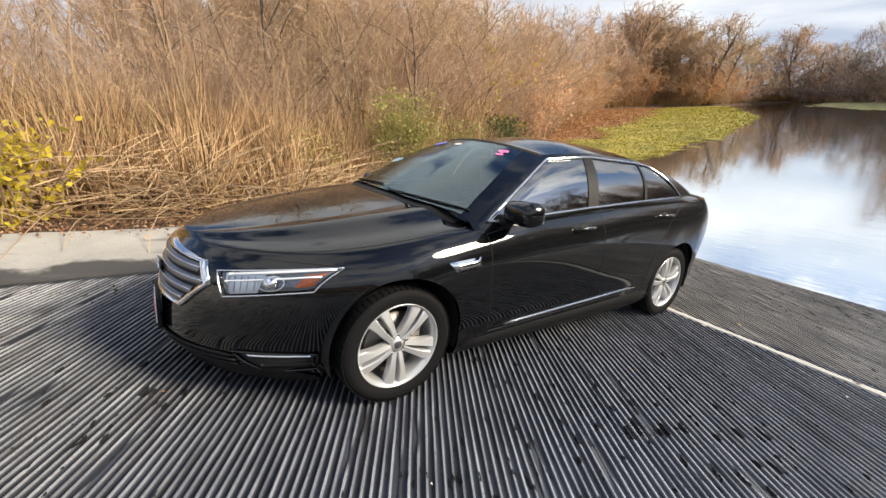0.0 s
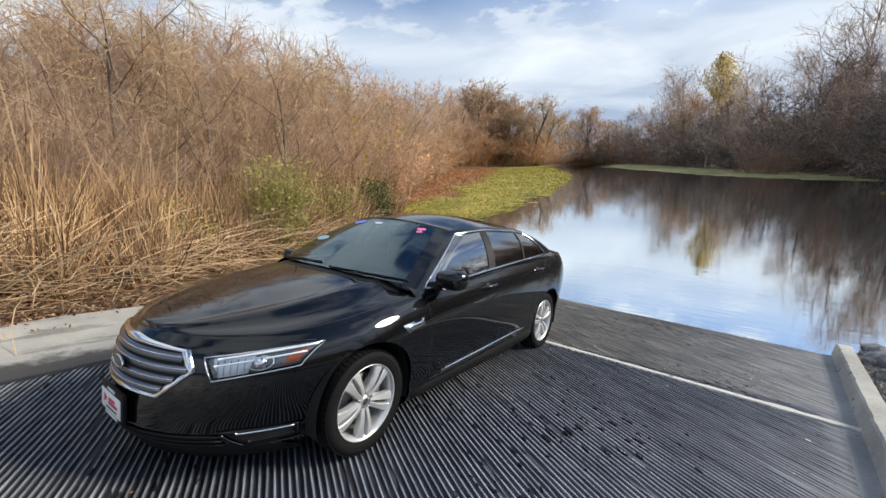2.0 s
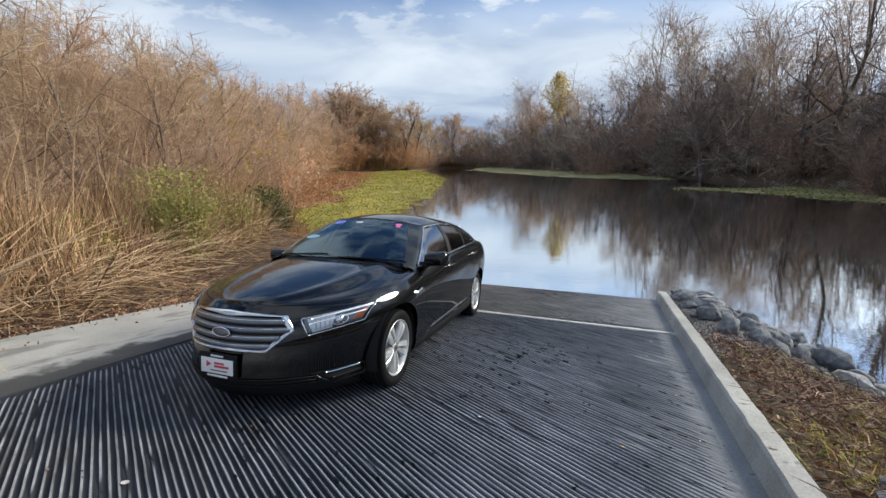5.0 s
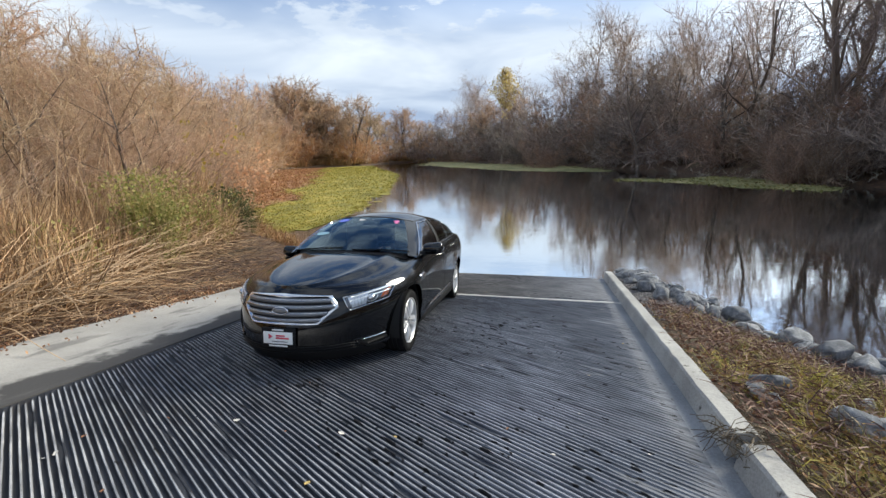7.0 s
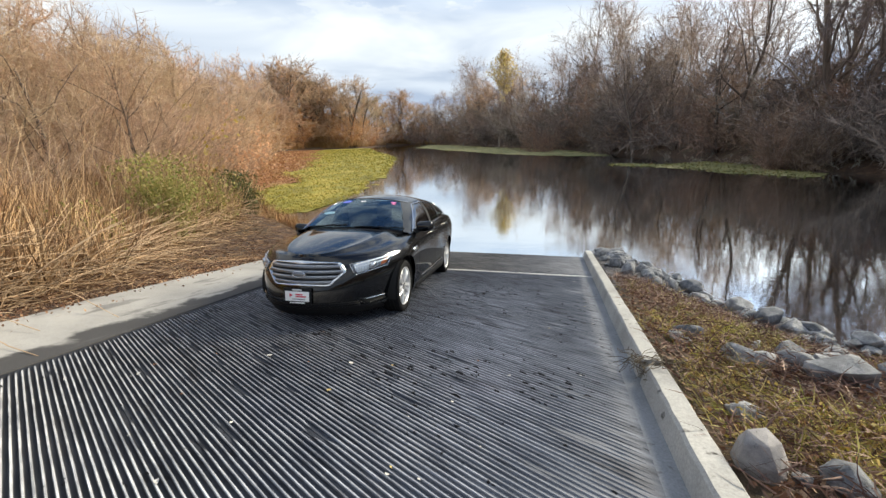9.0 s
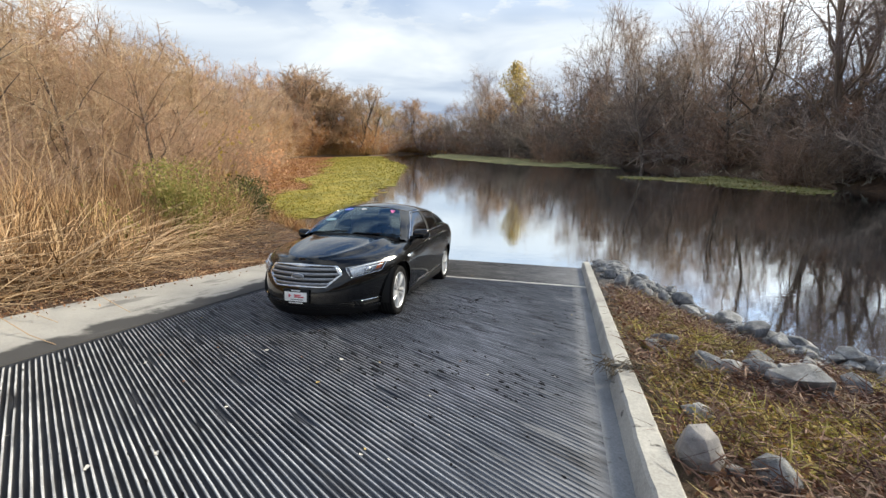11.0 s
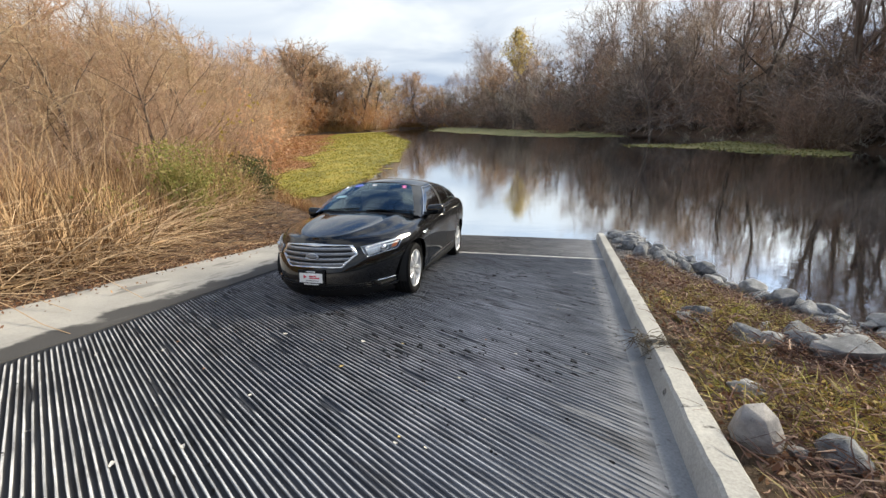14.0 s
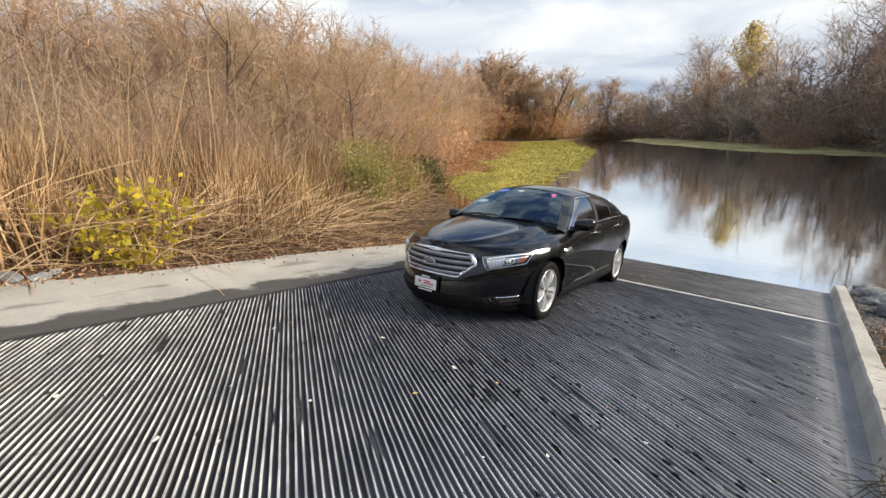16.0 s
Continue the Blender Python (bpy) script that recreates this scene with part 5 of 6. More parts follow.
def twig_shrub(seed, height, stems, per, material, name, label, group, width=0.011, out=0.55, leaf=None, leaves=0, category="shrub", wild=0.75, leaf_size=0.08, foot=0.14, wood_mat=None, thick=0.016):
    """A many-stemmed leafless shrub of long fine shoots."""
    r = np.random.default_rng(seed)
    wood, fine = Sprigs(seed + 1), Sprigs(seed + 2)
    ob = thing(name, label, category, group)
    for _ in range(stems):
        a = r.uniform(0, 2 * math.pi)
        p = np.array((math.cos(a), math.sin(a), 0)) * r.uniform(0, foot) * height
        p[2] = -0.15
        d = unit(np.array((math.cos(a) * out * r.uniform(0.2, 1.3), math.sin(a) * out * r.uniform(0.2, 1.3), 1.0)))
        ln = height * r.uniform(0.6, 1.05)
        st = path_from(r, p, d, ln, 6, 0.15, -0.02)
        wood.bar(st, thick, 0.005, 3)
        for _ in range(per):
            g = r.uniform(0.12, 1.0) * 6
            j = min(int(g), 5)
            q = st[j] + (st[j + 1] - st[j]) * (g - j)
            d2 = unit(unit(st[j + 1] - st[j]) * 0.7 + r.normal(0, wild, 3) + np.array((0, 0, 0.08)))
            sh = path_from(r, q, d2, min(1.1, height * r.uniform(0.12, 0.30)), 2, 0.22, 0.02)
            fine.blade(sh, width, width * 0.45)
            for _ in range(2):
                e = path_from(r, sh[1], unit(d2 + r.normal(0, 0.8, 3)), min(0.5, height * r.uniform(0.05, 0.12)), 1, 0, 0)
                fine.blade(e, width * 0.7, width * 0.35)
    for nm, s in (("base", wood), ("crown", fine)):
        o = new(nm, s.mesh(nm, wood_mat or material if nm == "base" else material))
        o.parent = ob
        o["kind"] = "stuff"
    if leaf:
        lf = Sprigs(seed + 3)
        vs = np.array(fine.v)
        for _ in range(leaves):
            lf.leaf(vs[int(r.random() * len(vs))] + r.normal(0, 0.02, 3), leaf_size * r.uniform(0.6, 1.3))
        o = new("foliage", lf.mesh("foliage", leaf))
        o.parent = ob
    return ob


def plant(kinds, spots, seed, lo=0.85, hi=1.2, sink=0.0):
    """Sets copies of the kinds on the ground, each turned and sized by chance; the first of each kind is the thing itself."""
    r = np.random.default_rng(seed)
    for n, (x, y, *size) in enumerate(spots):
        k = size[0] if size else 1.0
        src = kinds[int(r.integers(len(kinds)))]
        s = k * r.uniform(lo, hi)
        z = float(ground_height(x, y)) - sink
        m = pose(x, y, z, r.normal(0, 3), r.normal(0, 3), r.uniform(0, 360))
        if src.get("set"):
            o = copy_thing(src, m)
        else:
            o = src
            src["set"] = 1
        o.matrix_basis = m @ Matrix.Diagonal((s, s, s * r.uniform(0.92, 1.1), 1))


def drop_marks():
    for o in scene.objects:
        if "set" in o:
            del o["set"]


def scatter(r, n, ok, x0, x1, y0, y1, gap=0.0):
    out = []
    tries = 0
    while len(out) < n and tries < n * 60:
        tries += 1
        x, y = r.uniform(x0, x1), r.uniform(y0, y1)
        if ok(x, y) and all((x - a) ** 2 + (y - b) ** 2 > gap * gap for a, b, *_ in out):
            out.append((x, y))
    return out


def front_line(y):
    """Where the reeds begin on the left bank."""
    return float(np.interp(y, (-12, -3, -1.5, -0.3, 1.1, 2.6, 5, 7, 10.4, 15), (-4.25, -4.3, -4.65, -5.2, -5.95, -6.75, -7.7, -8.2, -9.7, -12)))


def on_land(x, y, margin=0.5):
    ins, far = inside_and_far(np.array([x]), np.array([y]), POND)
    return (not ins[0]) and far[0] > margin


rr = np.random.default_rng(11)

# how high the woods stand over the horizon, by bearing (degrees to the left of +y)
SKYLINE = ((-90, 16), (-45, 17), (-30, 16), (-22, 14.5), (-17, 13.2), (-13, 14.2), (-9, 13.6), (-5, 11.6), (-1, 10.6), (3, 9.0), (7, 9.0), (10.5, 6.4), (14, 4.6), (17, 5.8), (20, 5.6), (24, 7.0), (30, 9.4), (35, 9.4), (39, 10.4), (43, 10.9), (48, 12.2), (54, 14.2), (59, 15.6), (64, 15.2), (90, 14.0))


def wanted(x, y, share):
    """The height of a plant at x, y that reaches this share of the skyline."""
    dx, dy = x - 2.5, y + 5.0
    bearing = math.degrees(math.atan2(-dx, dy))
    el = np.interp(bearing, [k for k, _ in SKYLINE], [e for _, e in SKYLINE]) * share
    return math.hypot(dx, dy) * math.tan(radians(el)) + 2.25 - float(ground_height(x, y))


TOPS = {}


def raise_to(kinds, spots, seed, wild=0.06):
    """Plants the kinds so that each reaches its share of the skyline."""
    r = np.random.default_rng(seed)
    out = []
    for x, y, share in spots:
        src = kinds[len(out) % len(kinds)] if len(out) < len(kinds) else kinds[int(r.integers(len(kinds)))]
        if src.name not in TOPS:
            TOPS[src.name] = max(v.co.z for o in src.children if o.name.startswith("crown") for v in o.data.vertices) * 0.93
        tall = TOPS[src.name]
        out.append((src, x, y, wanted(x, y, share * (1 + r.normal(0, wild))) / tall))
    for src, x, y, s in out:
        plant([src], [(x, y, s)], int(r.integers(1 << 30)), 1.0, 1.0001)


def ring(bearing, far):
    return 2.5 - far * math.sin(radians(bearing)), -5.0 + far * math.cos(radians(bearing))


# thicket of willow shoots on the left bank: low at the reeds, tall behind
tan = [twig_shrub(101 + k, 3.6, 30, 40, M_TAN, "willow_shrub", "leafless tan willow thicket behind the dry reeds", "willow thicket", 0.0068, 0.6, wild=0.85, wood_mat=M_STEM, thick=0.012) for k in range(3)]
tall = [twig_shrub(111 + k, 6.0, 28, 36, M_TAN if k == 0 else M_TWIG, "tall_willow", "tall leafless willow with pale fine twigs", "tall willows", 0.0105, 0.65, wild=0.85, wood_mat=M_STEM, thick=0.024) for k in range(3)]
rust = [twig_shrub(121 + k, 3.2, 20, 16, M_RUST, "rusty_shrub", "leafless rust-coloured shrub on the mud shore", "rusty shrubs", 0.034, 0.7) for k in range(2)]
spots = scatter(rr, 46, lambda x, y: front_line(y) - 8.0 < x < front_line(y) - 3.7 and on_land(x, y, 1.0), -17, -6.5, -14, 15, 0.95)
raise_to(tan, [(x, y, 0.27 + 0.055 * (front_line(y) - x)) for x, y in spots], 21)
spots = scatter(rr, 44, lambda x, y: front_line(y) - 15 < x < front_line(y) - 5.0 and on_land(x, y, 1.5), -29, -9, -15, 26, 1.6)
raise_to(tall, [(x, y, min(0.95, 0.55 + 0.04 * (front_line(y) - x))) for x, y in spots], 31)
# rusty growth along the far side of the mud flat
spots = [(x - rr.uniform(1.5, 7), y + rr.uniform(0, 3), 0.30 + 0.25 * rr.random()) for x, y in [(lerp(-15, -24.5, f), lerp(16.5, 29.5, f)) for f in np.linspace(0, 1, 10)] + [(lerp(-25, -53, f), lerp(30, 72, f)) for f in np.linspace(0, 1, 20)]]
raise_to(tan, spots[:8], 38)
raise_to(rust + tall[1:2], spots[8:], 22)


def shore(bearing):
    """How far away the land begins, along a bearing to the left."""
    far = 60.0
    while far < 330 and not on_land(*ring(bearing, far), 1.0):
        far += 2.0
    return far


spots = [(*ring(b, shore(b) + rr.uniform(1, 14)), 0.30 + 0.28 * rr.random()) for b in np.arange(12.6, 36, 0.42)]
raise_to(rust + tall[1:], spots, 32)
spots = [(*ring(b, rr.uniform(34, 60)), 0.6 + 0.32 * rr.random()) for b in np.arange(33.5, 49, 0.6)]
raise_to(tall, [q for q in spots if on_land(q[0], q[1], 1.5)], 37)

# trees behind the thicket and round the far end: low-forked domes of fine twigs
brown = [bare_tree(201 + 7 * k, 9.0, 1.25, 14, 6, 0.08, M_BARK, M_TAN, "leafless brown tree with a dense round crown behind the thicket", group="trees on the reedy bank", fork=0.05, wide=0.034, trunk_r=0.010) for k in range(3)]
near = [bare_tree(221 + 7 * k, 9.0, 1.15, 15, 11, 0.08, M_STEM, M_TWIG, "leafless brown tree with fine upright twigs behind the thicket", group="trees on the reedy bank", fork=0.05, wide=0.017, trunk_r=0.009) for k in range(3)]
spots = [(*ring(b + 2.2 * rr.random(), rr.uniform(17, 30) * (1.0 if b > 42 else 1.5)), 0.94 + 0.12 * rr.random()) for b in np.arange(31, 84, 1.7)]
raise_to(near, [q for q in spots if on_land(q[0], q[1], 2.0) and q[0] < front_line(q[1]) - 5], 23, 0.04)
spots = [(*ring(b, max(shore(b) + rr.uniform(3, 20), 62 + 20 * rr.random())), 0.84 + 0.16 * rr.random()) for b in np.arange(31.5, 44, 0.8)]
raise_to(brown, [q for q in spots if on_land(q[0], q[1], 2.0)], 34, 0.04)
limbed = [bare_tree(241 + 7 * k, 9.0, 1.5, 10, 6, 0.12, M_DARKBARK, M_TWIG, "leafless tree with dark spreading limbs in the thicket", group="limbed trees", fork=0.12, wide=0.014, trunk_r=0.014) for k in range(2)]
raise_to(limbed, [(*ring(b, d), k) for b, d, k in ((38, 62, 0.9), (41, 36, 0.88), (44.5, 24, 0.84), (50, 17, 0.86), (57, 16, 0.84), (66, 15, 0.88), (75, 15, 0.86))], 39, 0.02)
oak = [bare_tree(231 + 7 * k, 13.0, 1.2, 15, 8, 0.03, M_DARKBARK, M_OAKTWIG, "wide leafless oak on the far shore", name="bare_oak", group="oaks on the far shore", fork=0.08, wide=0.065, trunk_r=0.022) for k in range(2)]
oaks = [(29.6, 4, 1.06), (28.2, 16, 0.84), (26.8, 8, 0.95), (25.4, 14, 0.92), (23.8, 6, 1.04), (22.2, 12, 0.98), (21.0, 18, 0.92), (19.8, 8, 1.0), (18.6, 20, 0.9), (17.5, 10, 1.04), (16.4, 8, 1.08), (15.3, 14, 0.98), (14.2, 10, 0.95), (13.0, 16, 0.92), (24.6, 26, 0.9), (20.4, 30, 0.88), (31.2, 12, 1.0), (33, 9, 0.95), (30.4, 18, 0.98), (28.9, 8, 0.96), (26.1, 5, 0.9), (27.4, 28, 0.85), (22.9, 30, 0.9)]
raise_to(oak, [(*ring(b, shore(b) + f), k) for b, f, k in oaks], 24, 0.02)

# the wooded right bank: a wall of brush, fine crowns above, a few old trunks
bank = [(28.5, 6), (27, 16), (23.9, 23.6), (22.4, 27), (20.5, 41), (17, 58), (14.6, 65), (10.8, 83), (-1.5, 114), (-17, 155), (-34, 201), (-55, 240), (-74, 264)]


def along_bank(f):
    f *= len(bank) - 1
    i = min(int(f), len(bank) - 2)
    (a, b), (c, d) = bank[i], bank[i + 1]
    g = f - i
    n = unit(np.array((d - b, a - c)))
    return np.array((lerp(a, c, g), lerp(b, d, g))), n


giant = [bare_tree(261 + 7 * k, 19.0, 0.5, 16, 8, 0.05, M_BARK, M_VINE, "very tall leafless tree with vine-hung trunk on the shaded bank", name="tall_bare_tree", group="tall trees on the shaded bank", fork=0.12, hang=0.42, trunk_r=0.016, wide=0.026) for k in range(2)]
raise_to(giant, [(*ring(b, d), k) for b, d, k in ((-30.6, 44, 1.4), (-33.4, 42, 1.45), (-36.5, 42, 1.2), (-40, 36, 1.0), (-46, 38, 0.9), (-53, 36, 0.85), (-60, 38, 0.9), (-70, 36, 1.1), (-31.8, 47, 1.2), (-38, 50, 0.95))], 33, 0.03)
twin = bare_tree(281, 14.0, 0.55, 11, 5, -0.10, M_DARKBARK, M_DARKTWIG, "leafless tree with a dark forked trunk on the shaded bank", name="forked_tree", group="forked trees", fork=0.3, hang=0.1, trunk_r=0.013, wide=0.018)
raise_to([twin], [(*ring(-23.2, 50), 1.36), (*ring(-22.0, 50.6), 1.28), (*ring(-13.2, 58), 1.06), (*ring(-17.6, 60), 1.02)], 40, 0.01)
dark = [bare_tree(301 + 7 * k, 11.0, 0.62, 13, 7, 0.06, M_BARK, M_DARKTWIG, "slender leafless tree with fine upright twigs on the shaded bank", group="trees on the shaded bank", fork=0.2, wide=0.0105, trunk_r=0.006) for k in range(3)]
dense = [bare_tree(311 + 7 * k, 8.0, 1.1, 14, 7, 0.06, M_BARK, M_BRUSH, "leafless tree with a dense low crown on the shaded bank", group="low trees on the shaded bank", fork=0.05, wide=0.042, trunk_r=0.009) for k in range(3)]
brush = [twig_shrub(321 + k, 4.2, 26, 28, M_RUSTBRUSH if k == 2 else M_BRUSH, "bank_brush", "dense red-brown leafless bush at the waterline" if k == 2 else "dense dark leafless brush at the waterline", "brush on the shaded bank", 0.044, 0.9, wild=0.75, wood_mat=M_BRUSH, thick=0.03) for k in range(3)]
spots, mids, high = [], [], []
for k in range(92):
    p, n = along_bank((k + rr.random()) / 92)
    q = p + n * ((0.8, 3.0)[k % 2] + rr.uniform(0, 1.4))
    spots.append((q[0], q[1], (0.28, 0.46)[k % 2] * rr.uniform(0.8, 1.15) * np.interp(q[1], (8, 30, 45), (0.7, 0.85, 1.0))))
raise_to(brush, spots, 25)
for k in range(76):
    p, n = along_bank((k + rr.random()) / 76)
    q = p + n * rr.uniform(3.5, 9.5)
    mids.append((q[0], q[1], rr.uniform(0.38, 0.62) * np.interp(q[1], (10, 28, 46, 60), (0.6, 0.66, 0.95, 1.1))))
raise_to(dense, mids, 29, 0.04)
for k in range(62):
    p, n = along_bank((k + rr.random()) / 62)
    q = p + n * (rr.uniform(5.0, 8) if k % 2 else rr.uniform(8, 16))
    high.append((q[0], q[1], (0.86, 0.99)[(k // 2) % 2]))
raise_to(dark, high, 26, 0.08)
russet = twig_shrub(331, 3.6, 30, 44, M_RUSTBRUSH, "russet_bush", "round russet leafless bush over the waterline", "russet bushes", 0.016, 0.9, wild=0.8, wood_mat=M_BRUSH, thick=0.016)
raise_to([russet], [(*ring(-28.6, 38.5), 0.2), (*ring(-30.6, 38.0), 0.16), (*ring(-1.5, 82), 0.26)], 41, 0.02)
# pale leaning stems and dead branches at the waterline
pale = bare_tree(341, 9.0, 0.5, 7, 5, 0.45, M_PALEBARK, M_TWIG, "leaning pale-barked bare tree at the waterline", name="leaning_tree", group="leaning trees", fork=0.4, wide=0.05, trunk_r=0.012)
raise_to([pale], [(*ring(7.4, 172), 0.8), (*ring(8.9, 178), 0.75), (*ring(5.6, 160), 0.7)], 35)
dead = [twig_shrub(351 + k, 1.8, 9, 9, M_PALEBARK, "dead_branches", "pale dead branches fallen at the water's edge", "dead branches", 0.035, 2.2, wild=1.0) for k in range(2)]
plant(dead, [(20.9, 37.5), (20.3, 41.5), (21.4, 33.5), (22.0, 30.2), (21.0, 35.4), (23.2, 26.2), (19.2, 48)], 36, 0.8, 1.3)
# slim poplar that keeps its yellow leaves
yt = thing("yellow_poplar", "slim tree with pale yellow leaves above the bare crowns", "tree")
yw, yl = Sprigs(403), Sprigs(404)
stem = path_from(rr, np.array((0, 0, -0.3)), np.array((0, 0, 1.0)), 18.5, 9, 0.02, 0.05)
yw.bar(stem, 0.22, 0.03, 6)
for k in range(70):
    z = rr.uniform(9.0, 17.8)
    a = rr.uniform(0, 2 * math.pi)
    reach = 2.9 * min(1.0, (18.9 - z) / 7.0)
    br = path_from(rr, np.array((stem[5][0], stem[5][1], z - 0.8)), unit(np.array((math.cos(a), math.sin(a), 1.5))), reach * 1.5, 3, 0.12, 0.06)
    yw.bar(br, 0.035, 0.012, 3)
    for q in br[1:]:
        for _ in range(9):
            yl.leaf(q + rr.normal(0, 0.32, 3), rr.uniform(0.26, 0.48))
for nm, sp, mt in (("trunk", yw, M_PALEBARK), ("foliage", yl, M_PALELEAF)):
    new(nm, sp.mesh(nm, mt)).parent = yt
yt.matrix_basis = pose(-6.0, 127.0, float(ground_height(-6.0, 127.0))) @ Matrix.Scale(1.56, 4)


# ---- reeds and litter ----
def stuff(name, sprigs, material, label, category):
    return tagged(new(name, sprigs.mesh(name, material)), label, category, kind="stuff")


def heights(xs, ys):
    return ground_height(np.array(xs), np.array(ys))


def build_reeds():
    r = np.random.default_rng(41)
    reeds, canes, green = Sprigs(42), Sprigs(43), Sprigs(44)
    n = 26000
    ys = r.uniform(-12, 10.5, n)
    depth = r.beta(1.1, 1.5, n) * 5.2
    xs = np.array([front_line(y) for y in ys]) - depth - 0.25 * np.sin(ys * 1.7) - 0.15 * np.sin(ys * 4.3)
    zs = heights(xs, ys)
    for x, y, z, dp in zip(xs, ys, zs, depth):
        if z < WATER + 0.02:
            continue
        p = np.array((x, y, z - 0.05))
        fallen = r.random() < max(0.04, 0.34 - 0.22 * dp)
        a = r.uniform(0, 2 * math.pi)
        tuft = 0.5 + 0.5 * math.sin(1.1 * x + 2.1 * y) * math.sin(1.9 * y - 0.6 * x)
        if fallen:
            d = unit(np.array((math.cos(a) + 0.5, math.sin(a), r.uniform(0.15, 0.8))))
            pts = path_from(r, p, d, r.uniform(0.6, 1.5), 3, 0.12, -0.22)
            pts = [np.array((q[0], q[1], max(q[2], z + 0.01))) for q in pts]
        else:
            lean = r.gamma(2.0, 0.14)
            d = unit(np.array((math.cos(a) * lean + 0.08, math.sin(a) * lean, 1)))
            pts = path_from(r, p, d, r.uniform(1.0, 1.75) * (0.8 + 0.6 * tuft) * (0.76 + 0.14 * dp), 3, 0.11, -0.07)
        reeds.blade(pts, r.uniform(0.012, 0.026), 0.008)
    for _ in range(2300):
        y = r.uniform(-10, 7)
        x = front_line(y) - r.uniform(-0.5, 2.2)
        z = float(ground_height(x, y))
        a = r.uniform(0, 2 * math.pi)
        pts = path_from(r, np.array((x, y, z + r.uniform(0.0, 0.5))), unit(np.array((math.cos(a), math.sin(a), r.uniform(0.0, 0.9)))), r.uniform(0.8, 2.1), 4, 0.07, -0.12)
        canes.bar([np.array((q[0], q[1], max(q[2], z + 0.02))) for q in pts], 0.0075, 0.004, 3)
    # tall pale shoots that stand out of the thicket
    for _ in range(150):
        y = r.uniform(-11, 5)
        x = front_line(y) - r.uniform(0.8, 4.5)
        a = r.uniform(0, 2 * math.pi)
        lean = r.gamma(2.0, 0.12)
        pts = path_from(r, np.array((x, y, float(ground_height(x, y)))), unit(np.array((math.cos(a) * lean + 0.1, math.sin(a) * lean, 1))), r.uniform(1.8, 4.2), 5, 0.07, -0.03)
        canes.bar(pts, 0.011, 0.004, 3)
    mud = Sprigs(46)
    ys = r.uniform(-2.5, 7.5, 5200)
    xs = np.array([lerp(front_line(y) - 0.5, -3.45, r.beta(1.0, 1.5)) for y in ys])
    for x, y, z in zip(xs, ys, heights(xs, ys)):
        if z > WATER - 0.02:
            a = r.uniform(0, 2 * math.pi)
            pts = path_from(r, np.array((x, y, z + r.uniform(0.0, 0.06))), unit(np.array((math.cos(a), math.sin(a), r.uniform(-0.05, 0.35)))), r.uniform(0.12, 0.6), 2, 0.2, -0.15)
            mud.blade([np.array((q[0], q[1], max(q[2], z + 0.008))) for q in pts], r.uniform(0.006, 0.014), 0.004)
    stuff("flattened_stalks", mud, stalks("rotten_stalks", (0.05, 0.028, 0.018), (0.11, 0.065, 0.04), (0.26, 0.165, 0.095), (0.50, 0.37, 0.23), (0.07, 0.04, 0.025), through=0), "flattened brown stalks on the mud beside the apron", "reeds")
    for gx, gy, rad, h, cnt in ((-7.5, 3.5, 0.46, 2.3, 620), (-7.0, 2.9, 0.32, 1.2, 200), (-6.8, 0.5, 0.9, 1.2, 160), (-7.6, -3, 1.2, 1.3, 200), (-8.4, 6.0, 0.8, 1.5, 260)):
        for _ in range(cnt):
            x, y = gx + r.normal(0, rad * 0.5), gy + r.normal(0, rad * 0.5)
            z = float(ground_height(x, y))
            d = unit(np.array((r.normal(0, 0.2), r.normal(0, 0.2), 1)))
            pts = path_from(r, np.array((x, y, z)), d, h * r.uniform(0.5, 1.1), 3, 0.10, -0.04)
            green.blade(pts, 0.012, 0.004)
            for q in pts[1:]:
                for _ in range(2):
                    green.leaf(q + r.normal(0, 0.05, 3), r.uniform(0.05, 0.12))
    stuff("dry_reeds", reeds, M_REED, "tangled golden dry reeds along the bank", "reeds")
    stuff("broken_canes", canes, M_CANE, "pale broken canes fallen among the reeds", "reeds")
    stuff("green_growth", green, M_GREENBLADE, "green leafy weeds growing up through the reeds", "weeds")
    deep = Sprigs(45)
    for _ in range(900):
        x, y = -9.4 + r.normal(0, 0.26), 8.9 + r.normal(0, 0.32)
        d = unit(np.array((r.normal(0, 0.18), r.normal(0, 0.18), 1)))
        pts = path_from(r, np.array((x, y, float(ground_height(x, y)))), d, r.uniform(0.7, 1.7), 3, 0.08, -0.03)
        deep.blade(pts, 0.014, 0.004)
        for q in pts[1:]:
            deep.leaf(q + r.normal(0, 0.06, 3), r.uniform(0.06, 0.14))
    stuff("dark_green_clump", deep, M_DEEPGREEN, "dark green leafy clump at the water's edge", "weeds")


build_reeds()


